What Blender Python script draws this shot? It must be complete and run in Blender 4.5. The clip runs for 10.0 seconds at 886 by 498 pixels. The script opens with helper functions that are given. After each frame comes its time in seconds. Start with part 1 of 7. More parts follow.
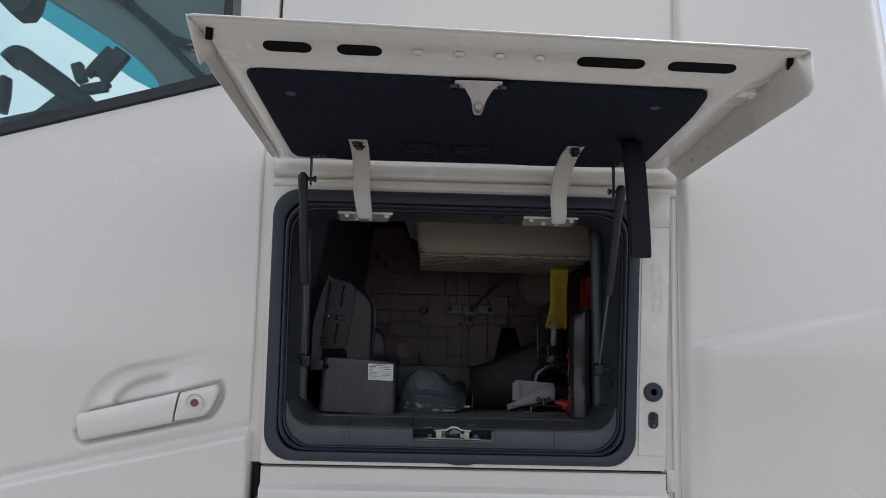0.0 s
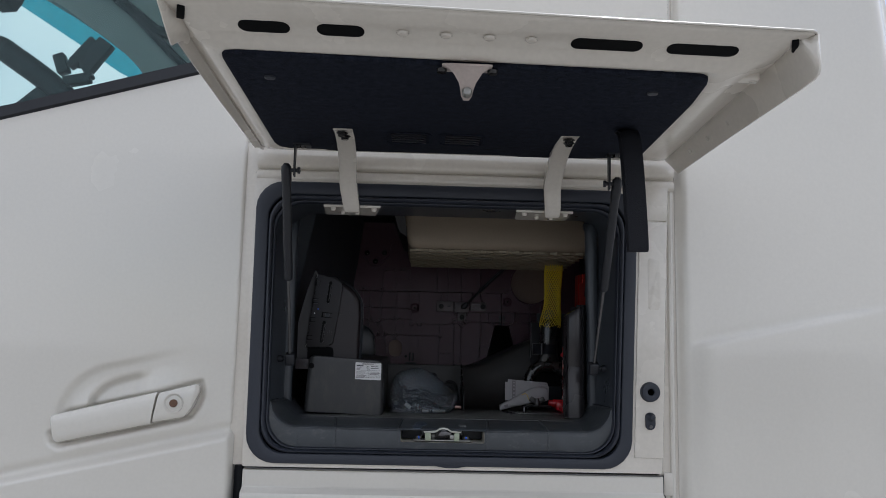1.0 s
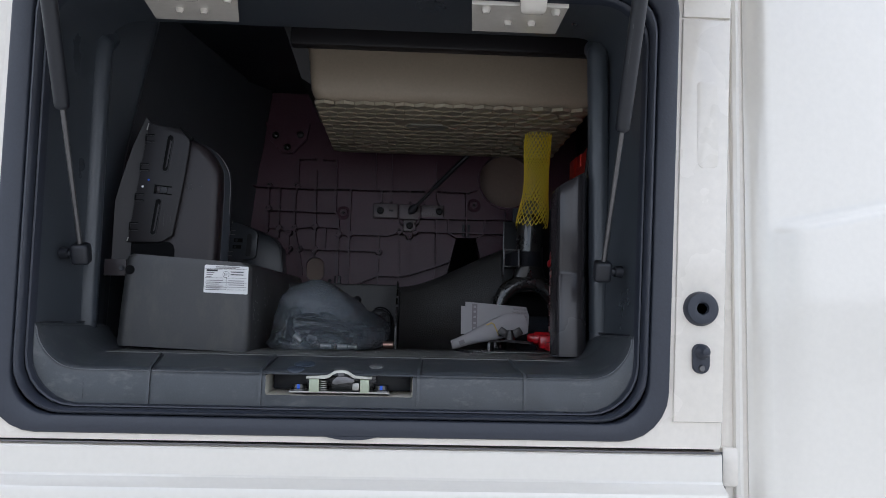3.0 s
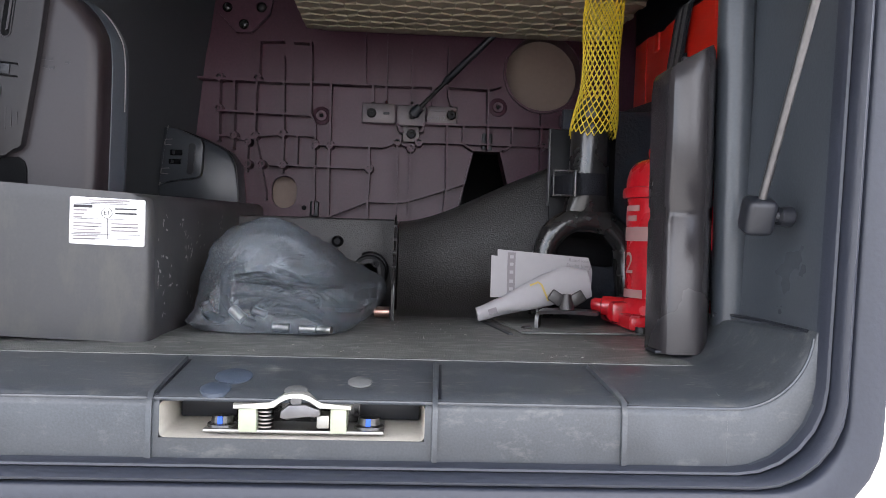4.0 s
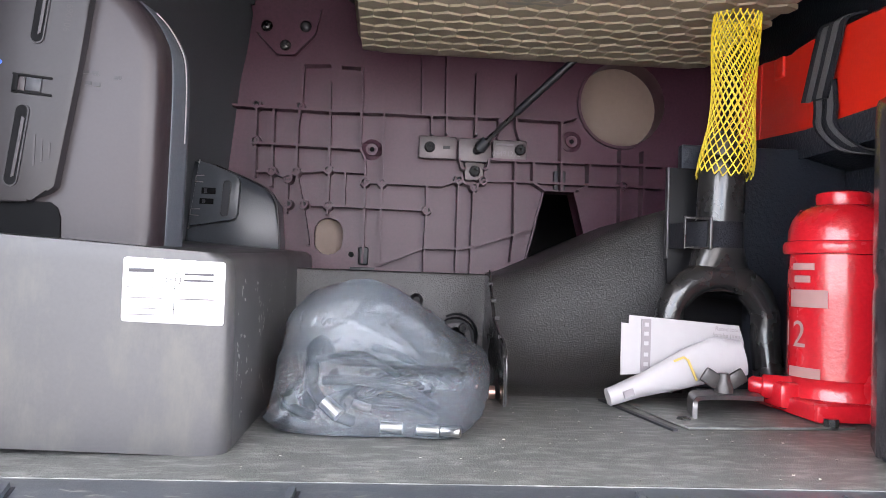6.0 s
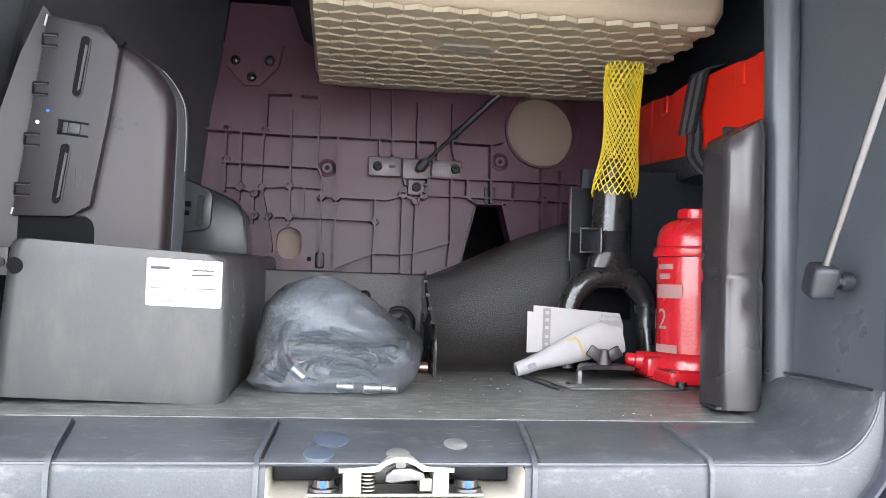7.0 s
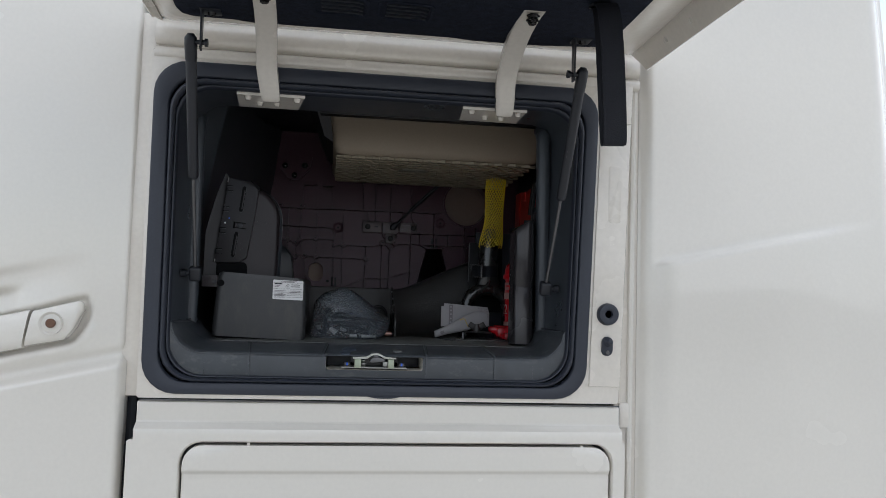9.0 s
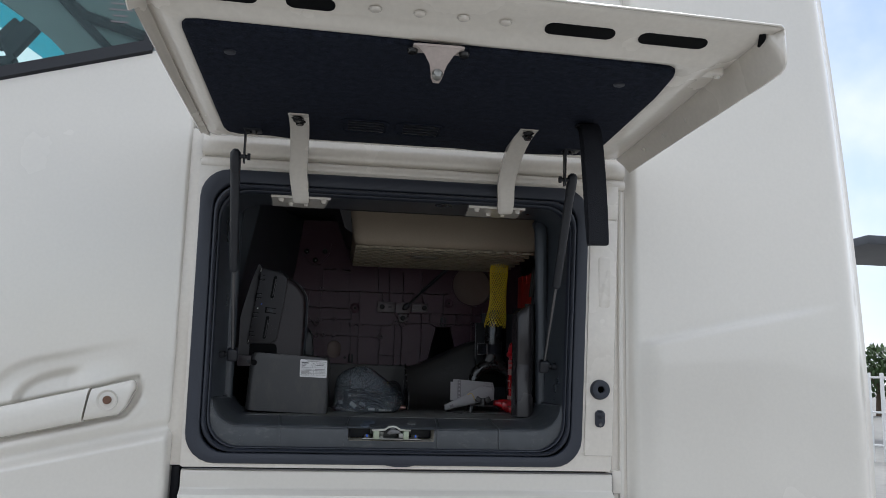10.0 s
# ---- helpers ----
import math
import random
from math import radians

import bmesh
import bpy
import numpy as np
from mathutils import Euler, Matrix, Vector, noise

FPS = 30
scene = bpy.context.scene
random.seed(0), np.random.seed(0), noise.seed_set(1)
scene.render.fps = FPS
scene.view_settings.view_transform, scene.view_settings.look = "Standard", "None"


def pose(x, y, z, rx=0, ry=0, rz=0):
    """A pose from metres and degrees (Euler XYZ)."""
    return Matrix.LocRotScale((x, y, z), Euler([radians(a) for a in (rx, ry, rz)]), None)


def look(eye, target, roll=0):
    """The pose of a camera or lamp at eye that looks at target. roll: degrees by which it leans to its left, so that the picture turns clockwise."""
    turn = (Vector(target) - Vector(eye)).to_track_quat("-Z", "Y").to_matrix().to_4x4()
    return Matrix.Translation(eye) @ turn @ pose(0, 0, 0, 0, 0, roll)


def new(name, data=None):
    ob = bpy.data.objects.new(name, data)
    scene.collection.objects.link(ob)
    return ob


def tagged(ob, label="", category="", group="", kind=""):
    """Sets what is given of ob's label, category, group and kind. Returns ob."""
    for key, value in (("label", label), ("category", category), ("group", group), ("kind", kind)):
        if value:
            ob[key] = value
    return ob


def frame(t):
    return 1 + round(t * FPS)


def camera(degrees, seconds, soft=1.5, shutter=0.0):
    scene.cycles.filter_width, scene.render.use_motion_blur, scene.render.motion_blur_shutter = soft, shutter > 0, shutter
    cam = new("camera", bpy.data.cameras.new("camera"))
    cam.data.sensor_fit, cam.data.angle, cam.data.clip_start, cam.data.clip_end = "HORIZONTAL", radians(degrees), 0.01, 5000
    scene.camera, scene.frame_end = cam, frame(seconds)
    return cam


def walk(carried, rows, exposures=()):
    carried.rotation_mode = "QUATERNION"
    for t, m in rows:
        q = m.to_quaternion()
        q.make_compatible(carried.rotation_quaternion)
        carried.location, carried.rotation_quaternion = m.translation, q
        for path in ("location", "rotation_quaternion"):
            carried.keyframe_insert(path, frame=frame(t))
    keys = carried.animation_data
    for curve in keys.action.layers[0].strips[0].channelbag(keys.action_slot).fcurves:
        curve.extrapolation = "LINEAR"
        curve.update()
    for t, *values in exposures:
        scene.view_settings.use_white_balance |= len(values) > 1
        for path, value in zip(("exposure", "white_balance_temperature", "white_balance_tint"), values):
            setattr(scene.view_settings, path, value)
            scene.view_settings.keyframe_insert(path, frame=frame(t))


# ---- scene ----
cam = camera(57.4, 10.0, soft=0.6)
PATH = [
    (0, (0.021, 0.036, 1.928), (0.073, 2.015, 2.212), 1.3),
    (0.5, (0.019, 0.059, 1.931), (0.074, 2.039, 2.21), 1.3),
    (1, (0.037, 0.102, 1.928), (0.099, 2.081, 2.21), 1.3),
    (1.5, (0.033, 0.169, 1.914), (0.096, 2.149, 2.193), 1.4),
    (2, (0.06, 0.347, 1.879), (0.134, 2.326, 2.158), 1.3),
    (2.5, (0.14, 0.638, 1.875), (0.217, 2.617, 2.152), 1.2),
    (3, (0.181, 0.862, 1.844), (0.266, 2.85, 2.046), 1.3),
    (3.2, (0.193, 0.966, 1.857), (0.286, 2.957, 2.03), 1.3),
    (4.3, (0.155, 1.415, 1.914), (0.258, 3.412, 1.867), 1.8),
    (4.5, (0.143, 1.47, 1.923), (0.243, 3.468, 1.918), 1.8),
    (5, (0.105, 1.52, 1.924), (0.199, 3.518, 1.966), 1.9),
    (6.5, (0.05, 1.428, 1.922), (0.25, 3.417, 2.004), 1.9),
    (7, (0.053, 1.306, 1.913), (0.313, 3.287, 2.003), 1.8),
    (7.5, (0.09, 1.13, 1.876), (0.371, 3.108, 1.968), 1.9),
    (8, (0.053, 0.867, 1.86), (0.341, 2.844, 1.949), 1.9),
    (8.5, (0.008, 0.599, 1.852), (0.303, 2.575, 1.949), 1.8),
    (9, (0.006, 0.348, 1.878), (0.287, 2.322, 2.028), 1.7),
    (9.5, (-0.012, 0.208, 1.891), (0.262, 2.178, 2.104), 1.6),
    (10, (-0.027, 0.146, 1.892), (0.229, 2.104, 2.21), 1.5),
]
EXPOSURES = [(0, 0.2, 5950, 12), (1, 0.16, 5970, 11), (2, 0.42, 5850, 11), (2.5, 0.82, 5800, 11), (3, 1.1, 5780, 11), (4.3, 3.46, 6330, 16), (4.6, 3.92, 6330, 17), (5.2, 4.02, 6330, 17), (6.5, 3.98, 6340, 15), (7, 3.87, 6330, 12), (7.5, 2.5, 6220, 11), (8, 1.38, 6080, 9), (8.5, 0.87, 6070, 9), (9, 0.62, 6030, 9), (9.5, 0.5, 6040, 9), (10, 0.36, 5960, 9)]
walk(cam, [(t, look(eye, target, roll)) for t, eye, target, roll in PATH], EXPOSURES)

# ---- world and light ----
SUN_ELEVATION, SUN_ROTATION = radians(62), radians(72)
world = bpy.data.worlds.new("overcast_sky")
scene.world = world
world.use_nodes = True
wn, wl = world.node_tree.nodes, world.node_tree.links
wn.clear()
sky = wn.new("ShaderNodeTexSky")
sky.sky_type = "NISHITA"
sky.sun_disc = False
sky.sun_elevation, sky.sun_rotation = SUN_ELEVATION, SUN_ROTATION
sky.dust_density, sky.air_density = 2.0, 1.0
# broken white clouds over the blue
cloud_map = wn.new("ShaderNodeTexCoord")
cloud_noise = wn.new("ShaderNodeTexNoise")
cloud_noise.inputs["Scale"].default_value = 2.6
cloud_noise.inputs["Detail"].default_value = 7.0
cloud_ramp = wn.new("ShaderNodeValToRGB")
cloud_ramp.color_ramp.interpolation = "EASE"
cloud_ramp.color_ramp.elements[0].position = 0.29
cloud_ramp.color_ramp.elements[1].position = 0.56
cloud_mix = wn.new("ShaderNodeMix")
cloud_mix.data_type = "RGBA"
cloud_mix.inputs[7].default_value = (6.6, 6.6, 6.7, 1)
back = wn.new("ShaderNodeBackground")
back.inputs["Strength"].default_value = 0.13
world_out = wn.new("ShaderNodeOutputWorld")
wl.new(cloud_map.outputs["Generated"], cloud_noise.inputs["Vector"])
wl.new(cloud_noise.outputs["Fac"], cloud_ramp.inputs["Fac"])
wl.new(cloud_ramp.outputs["Color"], cloud_mix.inputs[0])
wl.new(sky.outputs["Color"], cloud_mix.inputs[6])
wl.new(cloud_mix.outputs[2], back.inputs["Color"])
wl.new(back.outputs["Background"], world_out.inputs["Surface"])
sun = new("sun", bpy.data.lights.new("sun", "SUN"))
sun.data.energy, sun.data.angle, sun.data.color = 1.5, radians(10), (1.0, 0.96, 0.9)
sun_way = Vector((math.sin(SUN_ROTATION) * math.cos(SUN_ELEVATION), math.cos(SUN_ROTATION) * math.cos(SUN_ELEVATION), math.sin(SUN_ELEVATION)))
sun.rotation_euler = sun_way.to_track_quat("Z", "Y").to_euler()


# ---- materials ----
def material(name, color, rough=0.5, metal=0.0, vary=0.12, grain=60.0, bump=0.1, blotch=6.0, coat=0.0, dirt=None, dirt_at=0.62, sheen=0.0, island=0.0, piece=0.0, rough_vary=0.1, stretch=(1, 1, 1), spec=0.5):
    """A procedural surface: base colour varied at two scales, fine relief, and blotches of dirt or wear."""
    m = bpy.data.materials.new(name)
    m.use_nodes = True
    n, l = m.node_tree.nodes, m.node_tree.links
    p = n["Principled BSDF"]
    at = n.new("ShaderNodeTexCoord")
    fine, wide = n.new("ShaderNodeTexNoise"), n.new("ShaderNodeTexNoise")
    for tex, size, detail in ((fine, grain, 6.0), (wide, blotch, 5.0)):
        tex.inputs["Scale"].default_value, tex.inputs["Detail"].default_value = size, detail
        l.new(at.outputs["Object"], tex.inputs["Vector"])
    add = n.new("ShaderNodeMath")
    add.operation = "ADD"
    l.new(fine.outputs["Fac"], add.inputs[0])
    l.new(wide.outputs["Fac"], add.inputs[1])
    span = n.new("ShaderNodeMapRange")
    span.inputs["From Min"].default_value, span.inputs["From Max"].default_value = 0.6, 1.4
    span.inputs["To Min"].default_value, span.inputs["To Max"].default_value = 1 - vary, 1 + vary
    l.new(add.outputs[0], span.inputs["Value"])
    tint = n.new("ShaderNodeVectorMath")
    tint.operation = "SCALE"
    tint.inputs[0].default_value = color
    l.new(span.outputs[0], tint.inputs["Scale"])
    last = tint.outputs[0]
    if island or piece:
        isl = n.new("ShaderNodeMapRange")
        isl.inputs["To Min"].default_value, isl.inputs["To Max"].default_value = 1 - island - piece, 1 + island + piece
        chance = n.new("ShaderNodeNewGeometry").outputs["Random Per Island"] if island else n.new("ShaderNodeObjectInfo").outputs["Random"]
        l.new(chance, isl.inputs["Value"])
        toned = n.new("ShaderNodeVectorMath")
        toned.operation = "SCALE"
        l.new(last, toned.inputs[0])
        l.new(isl.outputs[0], toned.inputs["Scale"])
        last = toned.outputs[0]
    if dirt:
        spot, ramp, mix = n.new("ShaderNodeTexNoise"), n.new("ShaderNodeValToRGB"), n.new("ShaderNodeMix")
        spot.inputs["Scale"].default_value, spot.inputs["Detail"].default_value, spot.inputs["Roughness"].default_value = blotch * 2.3, 9.0, 0.7
        drawn = n.new("ShaderNodeMapping")
        drawn.inputs["Scale"].default_value = stretch
        l.new(at.outputs["Object"], drawn.inputs["Vector"])
        l.new(drawn.outputs["Vector"], spot.inputs["Vector"])
        ramp.color_ramp.elements[0].position, ramp.color_ramp.elements[1].position = dirt_at, min(1.0, dirt_at + 0.16)
        l.new(spot.outputs["Fac"], ramp.inputs["Fac"])
        mix.data_type = "RGBA"
        l.new(ramp.outputs["Color"], mix.inputs[0])
        l.new(last, mix.inputs[6])
        mix.inputs[7].default_value = (*dirt, 1)
        last = mix.outputs[2]
    l.new(last, p.inputs["Base Color"])
    gloss = n.new("ShaderNodeMapRange")
    gloss.inputs["To Min"].default_value, gloss.inputs["To Max"].default_value = max(0.02, rough - rough_vary), min(1, rough + rough_vary)
    l.new(wide.outputs["Fac"], gloss.inputs["Value"])
    l.new(gloss.outputs[0], p.inputs["Roughness"])
    p.inputs["Metallic"].default_value = metal
    p.inputs["Specular IOR Level"].default_value = spec
    p.inputs["Coat Weight"].default_value, p.inputs["Coat Roughness"].default_value = coat, 0.06
    p.inputs["Sheen Weight"].default_value = sheen
    if bump:
        b = n.new("ShaderNodeBump")
        b.inputs["Strength"].default_value, b.inputs["Distance"].default_value = bump, 0.002
        l.new(fine.outputs["Fac"], b.inputs["Height"])
        l.new(b.outputs["Normal"], p.inputs["Normal"])
    return m


PAINT = material("cream_white_paint", (0.712, 0.680, 0.618), 0.24, vary=0.03, grain=140, bump=0.012, blotch=2.2, coat=1.0)
PAINT_INNER = material("cream_primer_paint", (0.700, 0.655, 0.585), 0.26, vary=0.06, grain=120, bump=0.02, blotch=5, coat=0.8, dirt=(0.45, 0.41, 0.35), dirt_at=0.66)
RUBBER = material("dark_grey_rubber", (0.0225, 0.0265, 0.0385), 0.46, vary=0.12, grain=260, bump=0.12, blotch=7)
TUB = material("black_moulded_plastic", (0.0410, 0.0475, 0.0565), 0.31, vary=0.14, grain=420, bump=0.07, blotch=9, dirt=(0.075, 0.075, 0.072), dirt_at=0.68)
# Liner plastic again, colour raised to offset the deep wall's lack of light.
LIFTEDTUB = material("lightened_liner_plastic", (0.057, 0.061, 0.067), 0.40, vary=0.12, grain=420, bump=0.05, blotch=8, dirt=(0.15, 0.15, 0.145), dirt_at=0.70, stretch=(1, 1.5, 0.7))
FLOOR = material("dusty_black_plastic_floor", (0.092, 0.096, 0.091), 0.45, vary=0.4, grain=620, bump=0.35, blotch=34, dirt=(0.205, 0.208, 0.195), dirt_at=0.48, stretch=(0.6, 1.5, 1))
FOAM = material("black_grained_foam", (0.029, 0.028, 0.0275), 0.40, vary=0.25, grain=560, bump=0.45, blotch=8)
BOXPLASTIC = material("charcoal_box_plastic", (0.0345, 0.0350, 0.0372), 0.38, vary=0.12, grain=420, bump=0.02, blotch=9, dirt=(0.050, 0.050, 0.046), dirt_at=0.50, stretch=(1.6, 1.6, 0.6))
GREYPLASTIC = material("grey_moulded_plastic", (0.0195, 0.0152, 0.0172), 0.36, vary=0.12, grain=420, bump=0.03, blotch=7, spec=0.36)
DARKPLASTIC = material("black_smooth_plastic", (0.0115, 0.0130, 0.0180), 0.45, vary=0.15, grain=200, bump=0.1, blotch=10)
# Dark grey plastic with the pink of a glow put into its colour.
PINKCAST = material("pink_cast_plastic", (0.078, 0.0268, 0.0450), 0.42, vary=0.28, grain=260, bump=0.06, blotch=4.5)
BEIGE = material("beige_moulded_foam", (0.31, 0.252, 0.187), 0.62, vary=0.07, grain=220, bump=0.2, blotch=6)
BEIGE_HEX = material("beige_scaled_foam", (0.33, 0.285, 0.205), 0.6, vary=0.08, grain=220, bump=0.15, blotch=30, piece=0.05)
REDPAINT = material("glossy_red_paint", (0.50, 0.010, 0.018), 0.27, vary=0.12, grain=300, bump=0.26, blotch=14, coat=0.6, dirt=(0.30, 0.02, 0.02), dirt_at=0.66)
REDPLASTIC = material("red_plastic", (0.62, 0.018, 0.008), 0.38, vary=0.06, grain=260, bump=0.05, blotch=6)
YELLOW = material("yellow_net_plastic", (0.74, 0.56, 0.03), 0.42, vary=0.1, grain=200, bump=0.05)
ZINC = material("zinc_plated_steel", (0.33, 0.33, 0.31), 0.42, metal=1.0, vary=0.1, grain=180, bump=0.06, blotch=20)
BLACKSTEEL = material("black_painted_steel", (0.020, 0.019, 0.019), 0.27, vary=0.2, grain=220, bump=0.12, blotch=16, coat=0.5, dirt=(0.12, 0.10, 0.085), dirt_at=0.66)
GREYSTEEL = material("worn_grey_steel", (0.13, 0.128, 0.13), 0.38, metal=0.8, vary=0.2, grain=180, bump=0.2, blotch=20)
DARKSTEEL = material("dark_worn_steel", (0.065, 0.061, 0.060), 0.42, metal=0.5, vary=0.25, grain=180, bump=0.2, blotch=20)
PASSIVATE = material("green_passivated_steel", (0.36, 0.40, 0.30), 0.4, metal=0.4, vary=0.1, grain=200, bump=0.06)
# Cream paint darkened for the recess's shade, with blotches of dirt.
SHADEDCREAM = material("shaded_cream_paint", (0.50, 0.475, 0.42), 0.45, vary=0.12, grain=200, bump=0.05, blotch=20, dirt=(0.22, 0.21, 0.18), dirt_at=0.60)
CATCH = material("pale_plated_steel", (0.45, 0.455, 0.41), 0.38, metal=0.55, vary=0.12, grain=200, bump=0.06)
CARPET = material("black_needle_felt", (0.014, 0.017, 0.027), 0.95, vary=0.75, grain=420, bump=0.9, blotch=80, sheen=0.0, dirt=(0.12, 0.125, 0.135), dirt_at=0.62, spec=0.1)
WEBBING = material("navy_black_webbing", (0.006, 0.007, 0.012), 0.8, vary=0.3, grain=500, bump=0.6)
WEBLINE = material("grey_webbing_stripe", (0.085, 0.085, 0.09), 0.8, vary=0.2, grain=500, bump=0.5)
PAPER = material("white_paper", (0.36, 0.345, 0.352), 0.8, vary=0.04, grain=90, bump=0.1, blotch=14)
LABELWHITE = material("white_label_film", (0.70, 0.70, 0.70), 0.35, vary=0.03, grain=90, bump=0.0)
INK = material("black_ink", (0.025, 0.025, 0.03), 0.6, vary=0.1, bump=0)
GREYINK = material("grey_ink", (0.22, 0.20, 0.21), 0.7, vary=0.1, bump=0)
YELLOWINK = material("ochre_ink", (0.50, 0.36, 0.10), 0.7, vary=0.1, bump=0)
BLUEMARK = material("blue_paint_mark", (0.015, 0.09, 0.55), 0.5, vary=0.1, bump=0)
SILVERINK = material("faded_silver_print", (0.36, 0.20, 0.19), 0.5, vary=0.1, bump=0)
COPPER = material("copper_coloured_fitting", (0.62, 0.40, 0.33), 0.3, metal=0.9, vary=0.1, bump=0.03)
BROWNLOCK = material("brown_lock_face", (0.16, 0.09, 0.06), 0.35, metal=0.5, vary=0.15, bump=0.1)
ASPHALT = material("yard_concrete", (0.30, 0.29, 0.27), 0.85, vary=0.18, grain=3.0, bump=0.4, blotch=0.25, dirt=(0.16, 0.155, 0.15), dirt_at=0.6)
BLOCKERGREY = material("light_blocker_grey", (0.27, 0.265, 0.255), 0.85, vary=0.12, grain=6, bump=0.1, blotch=0.4)
LEAF = material("green_foliage", (0.055, 0.095, 0.03), 0.6, vary=0.3, grain=4, bump=0, blotch=0.6, island=0.35)
BARK = material("brown_bark", (0.12, 0.085, 0.06), 0.85, vary=0.3, grain=30, bump=0.5)
ROOFGREY = material("dark_grey_sheet_roof", (0.06, 0.065, 0.075), 0.5, vary=0.15, grain=6, bump=0.1, blotch=0.5)
WHITEPOST = material("white_fence_paint", (0.75, 0.75, 0.74), 0.4, vary=0.06, bump=0.02)
ORANGE = material("orange_cone_plastic", (0.75, 0.16, 0.05), 0.5, vary=0.1, bump=0.02)
TRIMGREY = material("grey_cab_trim", (0.36, 0.37, 0.37), 0.6, vary=0.12, grain=200, bump=0.1, blotch=5)


def clear_material(name, color, through_part, rough, pass_tint=(1, 1, 1)):
    """A thin clear sheet: part of the light goes straight through, the rest is scattered or mirrored."""
    m = bpy.data.materials.new(name)
    m.use_nodes = True
    n, l = m.node_tree.nodes, m.node_tree.links
    p, out = n["Principled BSDF"], n["Material Output"]
    p.inputs["Base Color"].default_value, p.inputs["Roughness"].default_value = (*color, 1), rough
    at, wrinkle, b = n.new("ShaderNodeTexCoord"), n.new("ShaderNodeTexNoise"), n.new("ShaderNodeBump")
    wrinkle.inputs["Scale"].default_value, wrinkle.inputs["Detail"].default_value, wrinkle.inputs["Distortion"].default_value = 11, 3, 1.6
    l.new(at.outputs["Object"], wrinkle.inputs["Vector"])
    b.inputs["Strength"].default_value, b.inputs["Distance"].default_value = (0.06 if rough > 0.1 else 0.0), 0.004
    l.new(wrinkle.outputs["Fac"], b.inputs["Height"])
    l.new(b.outputs["Normal"], p.inputs["Normal"])
    clear, mix = n.new("ShaderNodeBsdfTransparent"), n.new("ShaderNodeMixShader")
    clear.inputs["Color"].default_value = (*pass_tint, 1)
    mix.inputs[0].default_value = 1 - through_part
    l.new(clear.outputs[0], mix.inputs[1])
    l.new(p.outputs[0], mix.inputs[2])
    l.new(mix.outputs[0], out.inputs["Surface"])
    return m


HOSE = material("black_rubber_hose", (0.004, 0.004, 0.005), 0.5, vary=0.1, bump=0.02, spec=0.2)
BAGFILM = clear_material("clear_plastic_film", (0.46, 0.56, 0.67), 0.903, 0.28)
n, l = BAGFILM.node_tree.nodes, BAGFILM.node_tree.links
gleam, rim_gloss, glossed = n.new("ShaderNodeBsdfGlossy"), n.new("ShaderNodeFresnel"), n.new("ShaderNodeMixShader")
gleam.inputs["Roughness"].default_value = 0.11
n["Noise Texture"].inputs["Scale"].default_value, n["Noise Texture"].inputs["Detail"].default_value = 130, 5
n["Noise Texture"].inputs["Distortion"].default_value = 1.2
n["Bump"].inputs["Strength"].default_value = 0.9
l.new(n["Bump"].outputs["Normal"], gleam.inputs["Normal"])
rim_gloss.inputs["IOR"].default_value = 1.50
l.new(rim_gloss.outputs["Fac"], glossed.inputs[0])
l.new(n["Mix Shader"].outputs[0], glossed.inputs[1])
l.new(gleam.outputs[0], glossed.inputs[2])
l.new(glossed.outputs[0], n["Material Output"].inputs["Surface"])
TEAL_BAND = clear_material("teal_tint_film", (0.05, 0.25, 0.29), 0.80, 0.04, (0.28, 0.70, 0.78))
# Pale scattering share puts haze and reflections into the glass colour.
GLASS = clear_material("tinted_cab_glass", (0.17, 0.21, 0.22), 0.86, 0.02, (0.84, 0.97, 0.96))

PILLAR = material("charcoal_pillar_plastic", (0.024, 0.022, 0.024), 0.27, vary=0.1, grain=420, bump=0.06, blotch=7)
BLUEPLUG = material("blue_grey_plug", (0.044, 0.057, 0.080), 0.42, vary=0.2, grain=300, bump=0.08, blotch=40)
PALEPLUG = material("pale_grey_plug", (0.115, 0.119, 0.119), 0.5, vary=0.2, grain=300, bump=0.08, blotch=40)
GRIT = material("pale_grit", (0.26, 0.25, 0.22), 0.8, vary=0.3, bump=0)
# Paler, glossier liner plastic that draws highlight lines on its edges.
HIGHLIGHTTUB = material("highlight_plastic", (0.058, 0.064, 0.072), 0.20, vary=0.2, grain=300, bump=0.03, blotch=20)
SILL = material("scuffed_sill_plastic", (0.0425, 0.0480, 0.0545), 0.33, vary=0.28, grain=600, bump=0.06, blotch=30, dirt=(0.090, 0.094, 0.093), dirt_at=0.54, stretch=(0.6, 1.4, 1))

BLACKFOAM = material("black_pebbled_foam", (0.0185, 0.0215, 0.0290), 0.40, vary=0.2, grain=300, bump=0.45, blotch=8, spec=0.3)
STRIPGREY = material("dark_grey_strip_plastic", (0.0130, 0.0116, 0.0136), 0.42, spec=0.36, vary=0.14, grain=400, bump=0.03, blotch=7)
STAMPED = material("stamped_grey_steel", (0.15, 0.125, 0.13), 0.42, metal=0.3, vary=0.1, grain=240, bump=0.06)
PINKSTEEL = material("worn_pale_steel", (0.50, 0.43, 0.40), 0.42, metal=0.3, vary=0.12, grain=200, bump=0.08, blotch=20)
BADGE = material("grey_beige_badge", (0.22, 0.21, 0.175), 0.55, vary=0.05, grain=200, bump=0.03)
RUBBED = material("rubbed_plastic", (0.150, 0.153, 0.146), 0.6, vary=0.3, bump=0)
SCUFF = material("pale_scuff", (0.30, 0.295, 0.28), 0.7, vary=0.3, bump=0)
